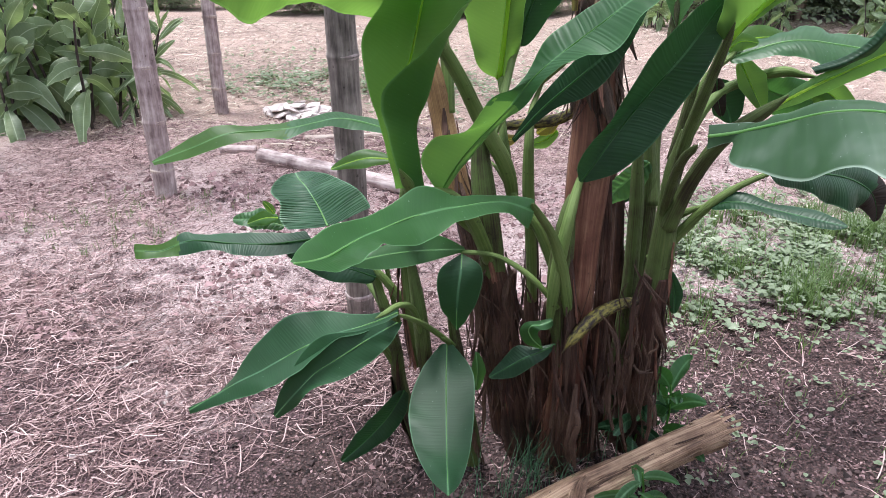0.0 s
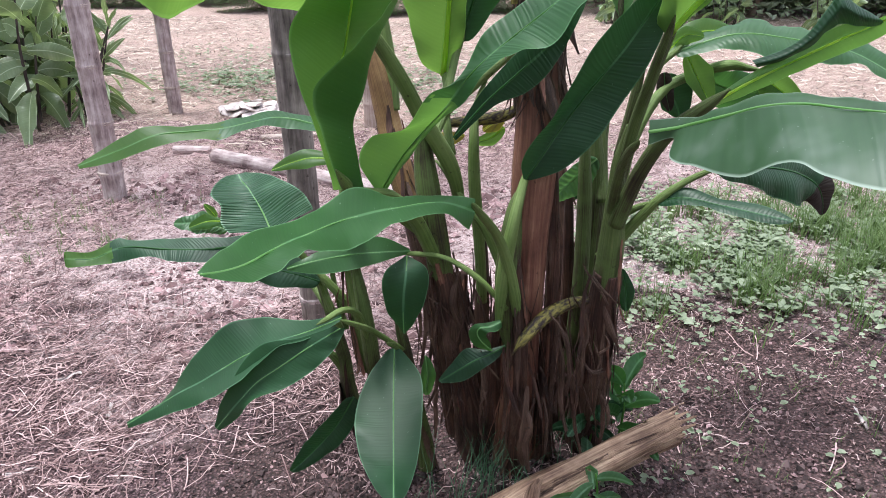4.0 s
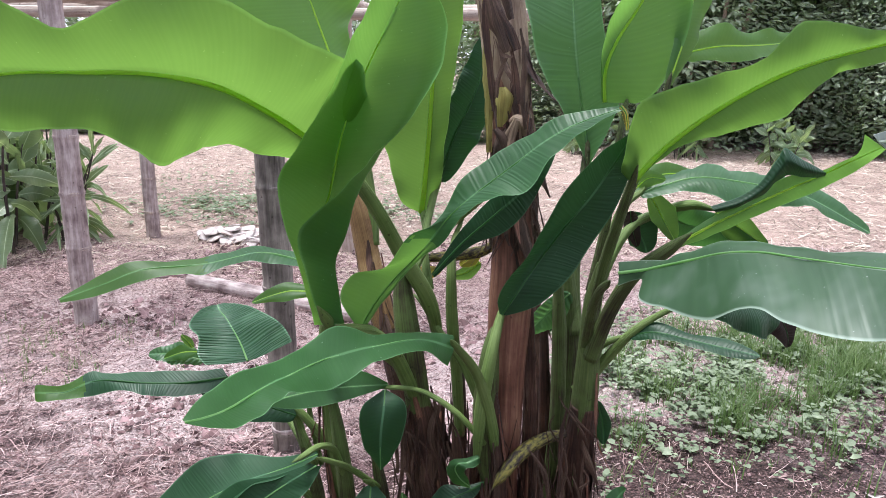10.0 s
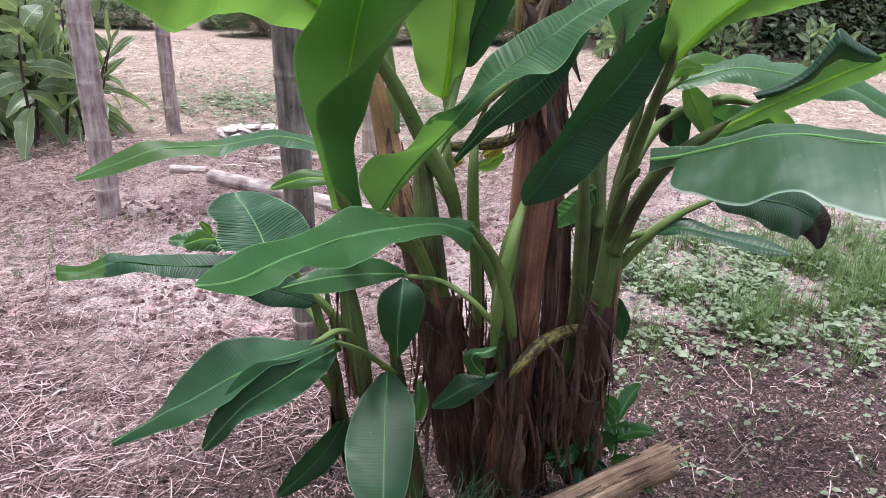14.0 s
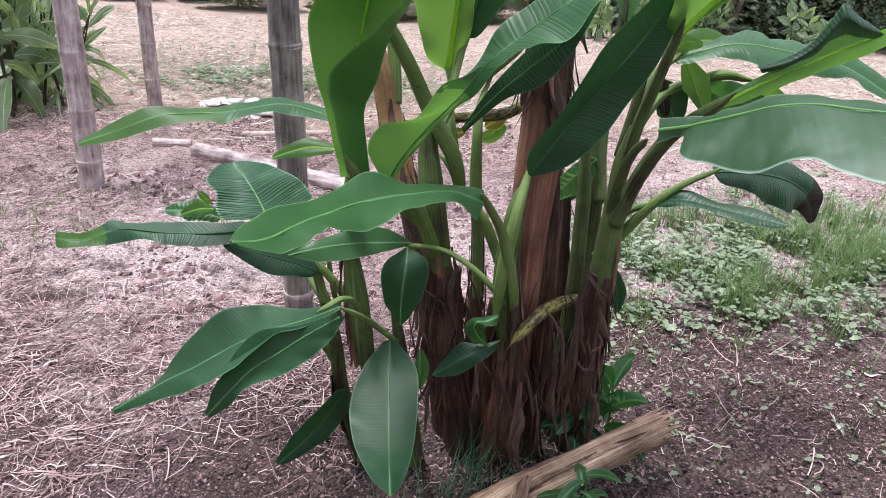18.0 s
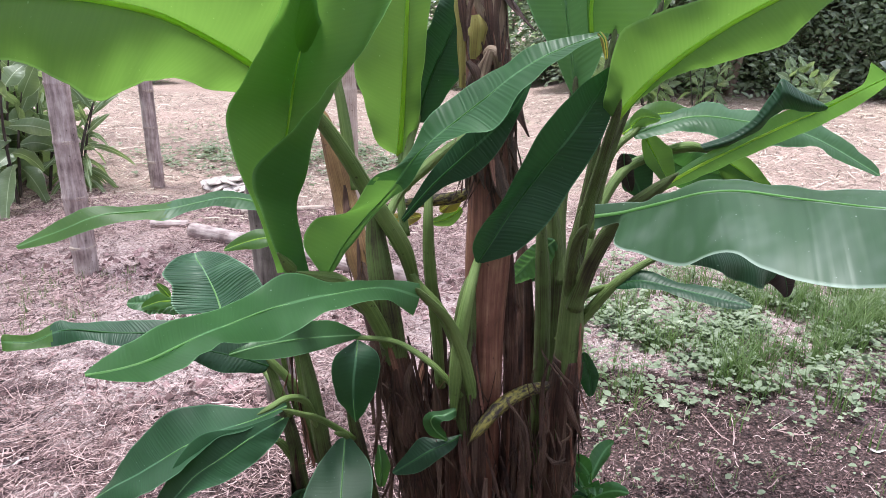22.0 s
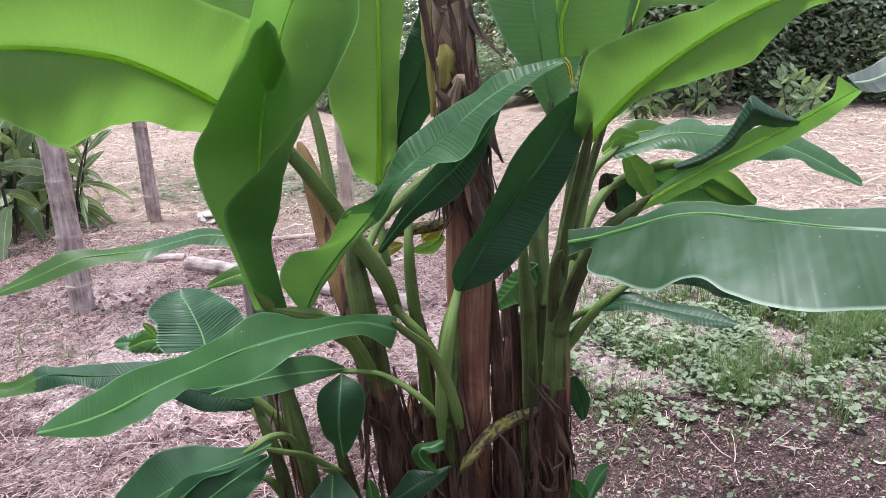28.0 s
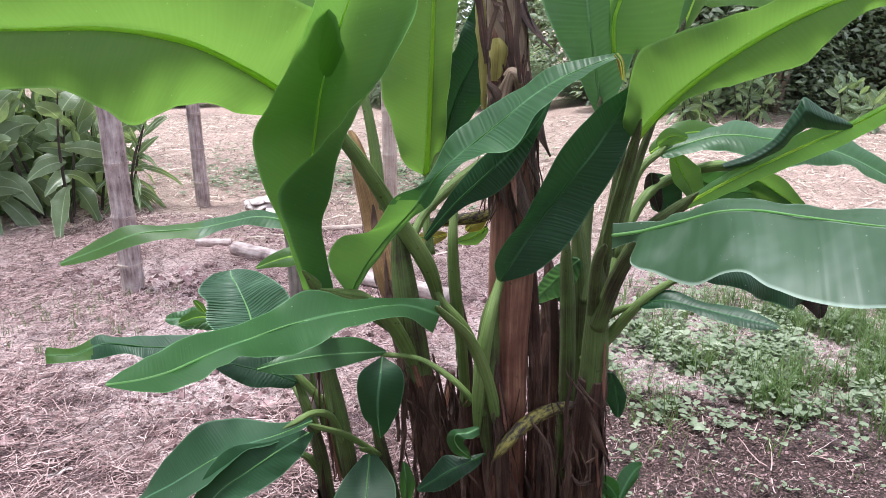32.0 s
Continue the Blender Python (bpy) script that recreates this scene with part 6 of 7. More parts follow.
for a, b, r in (((-6.5, 3.3, 1.64), (-0.2, 3.72, 1.78), 0.027), ((-6.5, 3.95, 1.70), (0.3, 4.05, 1.70), 0.032),
                ((-5.5, 4.7, 1.74), (0.6, 4.85, 1.76), 0.028), ((-6.0, 5.32, 1.80), (0.4, 5.28, 1.80), 0.04),
                ((-6.5, 6.3, 1.84), (0.5, 6.2, 1.82), 0.034), ((-6.0, 7.2, 1.86), (1.0, 7.3, 1.86), 0.034),
                ((-2.0, 3.2, 1.78), (-1.6, 8.0, 1.92), 0.04), ((-3.6, 3.0, 1.78), (-3.1, 8.0, 1.92), 0.036),
                ((-0.55, 2.0, 1.77), (-0.75, 7.4, 1.88), 0.036), ((-4.6, 3.0, 1.76), (-4.4, 7.8, 1.9), 0.034),
                ((-2.7, 3.3, 1.77), (-2.2, 7.6, 1.9), 0.028), ((-3.9, 4.2, 1.8), (-0.9, 6.9, 1.9), 0.024), ((-2.6, 3.0, 1.75), (-0.6, 5.0, 1.9), 0.02), ((-3.4, 3.6, 1.78), (-0.2, 4.4, 1.84), 0.016)):
    beam(a, b, r)


def tangle():
    verts, faces = [], []
    for _ in range(480):
        x, y, z = rnd.uniform(-6, 0.2), rnd.uniform(3.2, 7.6), 0
        z = 1.78 + 0.04 * (y - 3)
        a, up = rnd.uniform(0, 6.28), rnd.uniform(-0.1, 0.12)
        p = Vector((x, y, z + rnd.uniform(0, 0.16)))
        w = rnd.uniform(0.002, 0.005)
        for k in range(rnd.randint(4, 8)):
            a += rnd.uniform(-0.7, 0.7)
            q = p + Vector((math.cos(a), math.sin(a), rnd.uniform(-0.25, 0.25))) * 0.13
            s = Vector((-math.sin(a), math.cos(a), 0)) * w
            h = Vector((0, 0, w * 1.4))
            i = len(verts)
            verts += [p - s, p + s, p + h, q - s, q + s, q + h]
            faces += [(i, i + 1, i + 4, i + 3), (i + 1, i + 2, i + 5, i + 4), (i + 2, i, i + 3, i + 5)]
            p = q
    return mesh_of("dry_vines", [tuple(v) for v in verts], faces)


tagged(piece("dry_vines", tangle(), TWIG), "tangle of dry leafless vines over the trellis", "dry vines", kind="stuff")


# ---- logs and stones behind the clump ----
def log_on_ground(a, b, radius, kind, label, name="log"):
    za, zb = ground_z(*a) + radius * 0.8, ground_z(*b) + radius * 0.8
    t = thing(name, (a[0], a[1], ground_z(*a)), label, name)
    under(stick("culm" if name == "bamboo_log" else "wood", (*a, za), (*b, zb), radius, kind, (0.2, 0.48, 0.75) if name == "bamboo_log" else (), 14, 0.12, seed=radius * 50), t)


log_on_ground((-1.62, 4.2), (-0.1, 3.56), 0.05, "bamboo", "pale weathered bamboo log lying on the straw", "bamboo_log")
log_on_ground((-1.95, 4.3), (-1.72, 4.36), 0.03, "bamboo", "short grey piece of wood on the soil", "wood_piece")
log_on_ground((-1.5, 4.72), (-0.95, 4.95), 0.022, "bamboo_pale", "thin pale split bamboo pole on the ground", "bamboo_log")


def stone_mesh(seed, sx, sy, sz):
    bm = bmesh.new()
    bmesh.ops.create_icosphere(bm, subdivisions=2, radius=1)
    for v in bm.verts:
        c = v.co
        c *= 1 + 0.35 * noise.noise(c * 1.1 + Vector((seed, 0, 0))) + 0.1 * noise.noise(c * 3 + Vector((0, seed, 0)))
        v.co = Vector((c.x * sx, c.y * sy, max(-0.6, min(0.7, c.z)) * sz))
    me = bpy.data.meshes.new("stone")
    bm.to_mesh(me)
    bm.free()
    return me


for k in range(40):
    a, d = rnd.uniform(0, 6.28), rnd.random() ** 0.6 * 0.25
    x, y = -1.76 + 1.05 * d * math.cos(a), 5.35 + 0.7 * d * math.sin(a)
    s = rnd.uniform(0.045, 0.085)
    ob = piece("stone", stone_mesh(k * 3.7, s * 1.3, s, s * 0.28), STONE)
    ob.location = (x, y, ground_z(x, y) + 0.02 + 0.5 * max(0, 0.25 - d) * rnd.random())
    ob.rotation_euler = (rnd.uniform(-0.4, 0.4), rnd.uniform(-0.4, 0.4), rnd.uniform(0, 6.28))
    tagged(ob, "pale flat stone in a small heap on soil", "stone", "stone heap")


# ---- leafy shrubs ----
def simple_leaf_rows(p, out, length, width, droop, roll=0.0):
    """Rows for blade_mesh of a plain leaf that starts at p, goes out and droops."""
    rows = []
    p, out = Vector(p), Vector(out).normalized()
    prof = (0.12, 0.75, 1.0, 0.9, 0.55, 0.0)
    for k in range(6):
        f = k / 5
        q = p + out * length * f + Vector((0, 0, -droop * length * f * f))
        rows.append((*q, width * prof[k], roll, width * prof[k], roll))
    return rows


def small_leaf_mesh(rows, seed=0.0, along=10, across=2):
    return blade_mesh(rows, 0.008, 0.0, seed, along, across)


def leafy_plant(name, label, category, height, stems, leaves, length, width, group="", spread=0.35, lean=0.25):
    """Upright stalks: broad blades stand up at the top and hang lower down."""
    t = thing(name, (0, 0, 0), label, category, group)
    for s in range(stems):
        a = rnd.uniform(0, 6.28)
        foot = Vector((math.cos(a), math.sin(a), 0)) * rnd.uniform(0, spread)
        h = height * rnd.uniform(0.55, 1.0)
        top = foot + Vector((math.cos(a), math.sin(a), 0)) * lean * h + Vector((0, 0, h))
        mid = foot.lerp(top, 0.5) + Vector((rnd.uniform(-0.03, 0.03), rnd.uniform(-0.03, 0.03), 0.03))
        under(piece("stalk", tube_mesh("stalk", [(*(foot - Vector((0, 0, 0.06))), 0.014), (*mid, 0.010), (*top, 0.004)], 6, 4), STEM["dark_stalk"]), t)
        for k in range(leaves):
            f = 0.25 + 0.75 * (k + rnd.random() * 0.6) / leaves
            p = foot.lerp(top, min(f, 1))
            b = a + 2.4 * k + rnd.uniform(-0.6, 0.6)
            rise = -0.5 + 2.4 * f * f + rnd.uniform(-0.3, 0.5)
            droop = rnd.uniform(0.5, 1.0) * (1.15 - f)
            rows = simple_leaf_rows(p, (math.cos(b), math.sin(b), rise), length * rnd.uniform(0.65, 1.15), width * rnd.uniform(0.75, 1.15), droop, rnd.uniform(-22, 22))
            under(piece("leaf_blade", small_leaf_mesh(rows, k + s * 3.3), LEAF["bush"]), t)
    return t


bushes = [leafy_plant("ginger_plant", "broad-leaved ginger-like shrub with dark upright stalks", "shrub", 0.98 + 0.14 * k, 9, 9, 0.36, 0.076, "shrubs beside the trellis") for k in range(3)]
narrow = leafy_plant("strap_leaved_plant", "slender plant with drooping narrow dark-green leaves", "plant", 0.75, 5, 11, 0.34, 0.024, spread=0.12, lean=0.3)
narrow.matrix_basis = Matrix.Translation((-3.0, 5.1, ground_z(-3.0, 5.1)))
spots = [(-3.45, 4.95, 1), (-3.85, 5.1, 2), (-4.35, 4.95, 0), (-3.6, 5.5, 2), (-4.75, 5.35, 1), (-5.2, 5.0, 0), (-4.2, 5.6, 2), (-3.9, 4.7, 0), (-5.6, 5.6, 2)]
used = set()
for k, (x, y, v) in enumerate(spots):
    m = Matrix.Translation((x, y, ground_z(x, y))) @ Matrix.Rotation(k * 1.9, 4, "Z")
    if v not in used:
        used.add(v)
        bushes[v].matrix_basis = m
    else:
        copy_thing(bushes[v], m)
for k, (x, y, v) in enumerate([(2.2, 9.3, 0), (2.9, 9.5, 1), (4.0, 9.2, 0), (1.5, 9.8, 2)]):
    tagged(copy_thing(bushes[v], Matrix.Translation((x, y, ground_z(x, y))) @ Matrix.Rotation(2 + k * 2.3, 4, "Z") @ Matrix.Scale(0.6, 4)), "broad-leaved shrub growing at the foot of the hedge", group="shrubs before the hedge")


# ---- hedge of dark shrubs, and the far tree line ----
def foliage(name, count, rx, ry, rz, size, seed, lobes=14, shell=0.8):
    """Many small folded leaves over an uneven crown that stands on the ground."""
    r = random.Random(seed)
    cents = [(Vector((r.uniform(-0.6, 0.6) * rx, r.uniform(-0.5, 0.5) * ry, r.uniform(0.25, 0.8) * rz)), r.uniform(0.35, 0.6)) for _ in range(lobes)]
    verts, faces, uvs = [], [], []
    for _ in range(count):
        c, s = r.choice(cents)
        d = Vector((r.gauss(0, 1), r.gauss(0, 1), r.gauss(0, 0.9))).normalized()
        p = c + Vector((d.x * rx * s, d.y * ry * s, d.z * rz * s * 0.8)) * (shell + (1.05 - shell) * r.random() ** 0.4)
        if p.z < 0.05:
            p.z = r.uniform(0.05, 0.6)
        up = (Vector((d.x, d.y, abs(d.z) * 0.4)) * 0.7 + Vector((r.uniform(-0.5, 0.5), r.uniform(-0.5, 0.5), r.uniform(0.6, 1.5)))).normalized()
        ax = up.cross(Vector((r.uniform(-1, 1), r.uniform(-1, 1), r.uniform(-0.4, 0.4)))).normalized()
        sd = ax.cross(up)
        L = size * r.uniform(0.6, 1.3)
        W = L * 0.26
        i = len(verts)
        verts += [p, p + ax * L * 0.5 + sd * W + up * W * 0.35, p + ax * L, p + ax * L * 0.5 - sd * W + up * W * 0.35]
        faces += [(i, i + 1, i + 2), (i, i + 2, i + 3)]
        o = r.random() * 5
        uvs += [(o, 0), (o + L / 2, W), (o + L, 0), (o + L / 2, -W)]
    return mesh_of(name, [tuple(v) for v in verts], faces, uvs)


def shrub(name, label, category, group, seed, count, rx, ry, rz, size, kind):
    t = thing(name, (0, 0, 0), label, category, group)
    r = random.Random(seed)
    for k in range(5):
        a = r.uniform(0, 6.28)
        top = Vector((math.cos(a) * rx * 0.5, math.sin(a) * ry * 0.5, rz * r.uniform(0.55, 0.8)))
        mid = top * 0.5 + Vector((r.uniform(-0.1, 0.1), 0, 0.1))
        under(piece("limb", tube_mesh("limb", [(r.uniform(-0.1, 0.1), r.uniform(-0.1, 0.1), -0.1, 0.045), (*mid, 0.03), (*top, 0.008)], 7, 4, 0.1), TWIG), t)
    under(piece("crown", foliage("crown", count, rx, ry, rz, size, seed), LEAF[kind]), t)
    return t


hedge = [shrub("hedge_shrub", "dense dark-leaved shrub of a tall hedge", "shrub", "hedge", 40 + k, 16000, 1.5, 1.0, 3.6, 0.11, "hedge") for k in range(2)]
for k, (x, back) in enumerate([(2.2, 0), (3.5, 0), (4.8, 0), (6.1, 0), (7.4, 0), (8.7, 0), (10.0, 0), (11.4, 0), (1.6, 1.5), (3.0, 1.6), (4.4, 1.5), (5.6, 1.6), (7.0, 1.5), (8.4, 1.6), (9.8, 1.5), (11.2, 1.6)]):
    y = 11.2 - 0.10 * (x - 2) + 0.3 * math.sin(x * 3) + back
    m = Matrix.Translation((x, y, ground_z(x, y))) @ Matrix.Rotation(0.5 * math.sin(k * 2.2) + (math.pi if k % 4 > 1 else 0), 4, "Z") @ Matrix.Scale(1 + 0.12 * math.sin(k * 1.7), 4)
    if k < 2:
        hedge[k].matrix_basis = m
    else:
        o = copy_thing(hedge[k % 2], m)
        o.matrix_basis = m
for k in range(9):
    x, y = -9.0 + 1.25 * k, 12.6 + 0.5 * math.sin(k * 2.7)
    m = Matrix.Translation((x, y, ground_z(x, y))) @ Matrix.Rotation(k * 1.7, 4, "Z") @ Matrix.Diagonal((0.55, 0.5, 0.26 + 0.06 * math.sin(k * 1.3), 1))
    tagged(copy_thing(hedge[k % 2], m), "low green bush along the far edge of the field", group="bushes along the field").matrix_basis = m
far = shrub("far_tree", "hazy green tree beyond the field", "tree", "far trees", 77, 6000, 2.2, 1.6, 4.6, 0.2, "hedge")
for k, (x, y) in enumerate([(-11.0, 17), (-8.0, 18), (-5.2, 16.5), (-2.6, 17.5), (0.2, 16), (2.4, 15), (-14.5, 16), (13.5, 13), (16.5, 12), (-17, 12), (-18.5, 7), (5, 16), (9, 15)]):
    m = Matrix.Translation((x, y, ground_z(x, y))) @ Matrix.Rotation(k * 1.3, 4, "Z")
    if k == 0:
        far.matrix_basis = m
    else:
        copy_thing(far, m).matrix_basis = m

# unseen trees added behind the path to cut the light from that side
for k in range(13):
    a = math.pi * (1.0 + (k - 0.5) / 11)
    x, y = 6.3 * math.cos(a) + 0.3 * math.sin(k * 5), 1.0 + 6.0 * math.sin(a) + 0.4 * math.sin(k * 3)
    m = Matrix.Translation((x, y, ground_z(x, y))) @ Matrix.Rotation(k * 2.1, 4, "Z") @ Matrix.Scale(0.66 + 0.12 * math.sin(k * 1.9), 4)
    tagged(copy_thing(far, m), "unseen dark leafy tree added to block light", group="trees round the plot").matrix_basis = m

# ---- fallen, split banana stem in front ----
fallen = thing("fallen_stem", (0.05, 1.24, ground_z(0.05, 1.24)), "fallen split banana stem, tan and fibrous, on the soil", "banana stem")
FALL = [(-0.05, 1.19, 0.0, 0.042), (0.03, 1.22, 0.03, 0.056), (0.2, 1.275, 0.085, 0.053), (0.385, 1.36, 0.182, 0.045), (0.56, 1.435, 0.25, 0.043), (0.715, 1.5, 0.305, 0.041)]
under(piece("root_end", tube_mesh("root_end", [(x, y, z, r * 1.07) for x, y, z, r in FALL[:2]] + [(0.12, 1.246, 0.056, 0.059), (0.2, 1.272, 0.082, 0.055), (0.28, 1.308, 0.12, 0.044)], 30, 10, 0.3, 0.22, seed=8.1, squash=0.95), STEM["dry"], None, "dark hairy root end"), fallen)
under(piece("outer_sheath", tube_mesh("outer_sheath", FALL, 48, 12, 0.12, 0.5, seed=3.3, squash=0.9), STEM["split"], None, "tan torn outer sheath"), fallen)
P = [np.array(r) for r in FALL]


def along_stem(u, a, off=1.0):
    q = spline(P, 5 * min(u, 1))
    over = max(0.0, u - 1) * 0.86
    r = q[3] * off
    return (q[0] + over * 0.9 + 0.25 * r * math.cos(a), q[1] + over * 0.35 - r * 0.93 * math.cos(a), q[2] + over * 0.25 + 0.9 * r * math.sin(a))


for k in range(46):
    root = k >= 30
    u0, span = (rnd.uniform(0.0, 0.2), rnd.uniform(0.04, 0.1)) if root else (rnd.uniform(0.25, 0.75), rnd.uniform(0.15, 0.34))
    a = rnd.uniform(-0.8, 1.7)
    pts = [along_stem(u0 + span * i / 5, a + (0.8 if root else 0.12) * math.sin(i + k), 1.05 + (0.25 * (i / 5) ** 2 * rnd.random() if root else 0.0)) for i in range(6)]
    COUNT[0] += 1
    nv = np.array((0.1, -math.cos(a), math.sin(a) + 0.1))
    nv /= np.linalg.norm(nv)
    w = rnd.uniform(0.001, 0.0025) if root else rnd.uniform(0.0015, 0.006)
    under(piece("fibre_strip", ribbon_mesh("fibre_strip", pts, [w * g for g in (0.3, 1, 1.1, 1, 0.9, 0.3)], lambda p: nv, 0.3, COUNT[0] * 1.1), STEM[rnd.choice(("dry", "split") if root else ("split", "split", "split", "dry", "pseudostem_brown"))]), fallen)
for k in range(14):
    a = -1.2 + k * 0.42
    pts = [along_stem(0.9 + 0.045 * i * rnd.uniform(0.75, 1.15), a, 1.0 + 0.03 * i) for i in range(4)]
    COUNT[0] += 1
    nv = np.array((0.1, -math.cos(a), math.sin(a) + 0.1))
    nv /= np.linalg.norm(nv)
    under(piece("torn_flap", ribbon_mesh("torn_flap", pts, [0.010, 0.009, 0.007, 0.002], lambda p: nv, 0.4, COUNT[0] * 1.1), STEM["split"]), fallen)
for pts, w in (([(0.383, 1.335, 0.250), (0.369, 1.31, 0.245), (0.362, 1.285, 0.197), (0.36, 1.24, 0.12), (0.389, 1.2, 0.08)], 0.009),
               ([(0.375, 1.335, 0.248), (0.35, 1.30, 0.225), (0.352, 1.26, 0.162), (0.335, 1.22, 0.10)], 0.006),
               ([(0.39, 1.335, 0.250), (0.38, 1.305, 0.235), (0.372, 1.275, 0.19), (0.375, 1.23, 0.10), (0.37, 1.17, 0.06)], 0.007)):
    loose_strip(fallen, pts, w, "split")
for pts, w in (([(0.41, 1.32, 0.12), (0.486, 1.268, 0.12), (0.575, 1.235, 0.12), (0.667, 1.248, 0.13), (0.77, 1.245, 0.13)], 0.011),
               ([(0.41, 1.323, 0.11), (0.473, 1.267, 0.11), (0.535, 1.208, 0.11), (0.583, 1.181, 0.11)], 0.014),
               ([(0.526, 1.34, 0.2), (0.547, 1.32, 0.18), (0.569, 1.30, 0.16), (0.587, 1.28, 0.12)], 0.008)):
    pts = [(x, y, max(z, ground_z(x, y) + 0.012)) for x, y, z in pts]
    COUNT[0] += 1
    ob = piece("dry_sheath", ribbon_mesh("dry_sheath", pts, [w * 0.7, w, w, w * 0.9, w * 0.3][:len(pts)], lambda p: np.array((0, -0.35, 0.94)), 0.5, COUNT[0]), STEM["dry"])
    tagged(ob, "dry pale banana leaf sheath lying on the soil", "dry leaf", "fallen sheaths")


# ---- small broadleaf weeds by the fallen stem ----
def seedling(at, leaves, length, width, label, lift=0.8, height=0.1, kind="weed"):
    z = ground_z(*at)
    t = thing("seedling", (*at, z), label, "seedling", "weeds by the fallen stem")
    under(piece("stalk", tube_mesh("stalk", [(*at, z - 0.02, 0.004), (at[0] + 0.01, at[1], z + height * 0.6, 0.003), (at[0], at[1], z + height, 0.002)], 6, 4), RIB["mid"]), t)
    for k in range(leaves):
        a = k * 2.4 + at[0] * 9
        p = (at[0], at[1], z + height * (0.4 + 0.6 * k / leaves))
        rows = simple_leaf_rows(p, (math.cos(a), math.sin(a), lift * (0.5 + k / leaves)), length * rnd.uniform(0.75, 1.1), width, 0.5, rnd.uniform(-20, 20))
        ob = under(piece("leaf_blade", small_leaf_mesh(rows, k, 14, 3), LEAF[kind]), t)
    return t


seedling((0.515, 1.55), 9, 0.13, 0.023, "green seedling with pointed leaves beside the fallen stem", 0.6, 0.18, "dark")
seedling((0.59, 1.56), 8, 0.17, 0.026, "tall green seedling with pointed glossy leaves", 1.3, 0.26, "mid")
seedling((0.505, 1.31), 7, 0.12, 0.016, "small bright green seedling before the fallen stem", 0.25, 0.18, "pale")
seedling((0.67, 1.22), 5, 0.06, 0.018, "tiny green seedling in bare soil", 0.5, 0.05)
seedling((0.36, 1.18), 4, 0.05, 0.014, "tiny green seedling in bare soil", 0.5, 0.03)


# ---- scattered ground cover ----
def in_view(x, y):
    return abs(x - 0.1) < 0.85 * y + 0.5


def scatter_straw(count, area, lo, hi, w, seed, keep):
    r = random.Random(seed)
    verts, faces = [], []
    while count > 0:
        x, y = r.uniform(*area[:2]), r.uniform(*area[2:])
        if not in_view(x, y) or r.random() > keep(x, y):
            count -= 0.2
            continue
        count -= 1
        a, L = r.uniform(0, 6.28), r.uniform(lo, hi)
        n = 4
        bend = r.uniform(-0.35, 0.35) if r.random() < 0.75 else r.uniform(-1.6, 1.6)
        if r.random() < 0.55:
            L *= 0.4
        ww = w * r.choice((0.6, 0.8, 1.0, 1.3, 2.0))
        h = r.uniform(0.004, 0.016)
        tip = r.uniform(-0.2, 0.6) * h
        i = len(verts)
        for k in range(n + 1):
            z = ground_z(x, y) + h + tip * k + 0.004 * math.sin(k * 2 + a)
            sx, sy = -math.sin(a) * ww, math.cos(a) * ww
            verts += [(x - sx, y - sy, z), (x, y, z + ww * 1.3), (x + sx, y + sy, z)]
            x += math.cos(a) * L / n
            y += math.sin(a) * L / n
            a += bend / n
        for k in range(n):
            j = i + 3 * k
            faces += [(j, j + 1, j + 4, j + 3), (j + 1, j + 2, j + 5, j + 4)]
    return mesh_of("straw", verts, faces)


def dense_left(x, y):
    d = noise.noise((x * 1.3, y * 1.3, 7.0))
    base = 0.8 if x < 0.0 else -0.12
    if y > 3.4:
        base = 0.65 if x < 0.5 else 0.3
    bare = math.exp(-(((x + 1.0) / 0.5) ** 2 + ((y - 3.0) / 0.45) ** 2))
    near = math.exp(-(((x - 0.35) / 0.5) ** 2 + ((y - 1.45) / 0.4) ** 2))
    k = base - 0.1 + 1.2 * d - 0.7 * bare - 0.75 * near
    return max(0.012, k * (0.07 if x > 0.1 and y < 3.4 else 1.0))


tagged(piece("straw", scatter_straw(60000, (-3.4, 2.8, 0.7, 5.0), 0.025, 0.17, 0.0009, 5, dense_left), STRAW), "dry pale straw and stalks strewn over the soil", "straw", kind="stuff")
tagged(piece("straw", scatter_straw(34000, (-7, 9, 4.4, 11.0), 0.04, 0.2, 0.0022, 6, lambda x, y: 0.8), PALE_STRAW), "thick layer of pale cut straw on the field", "straw", kind="stuff")


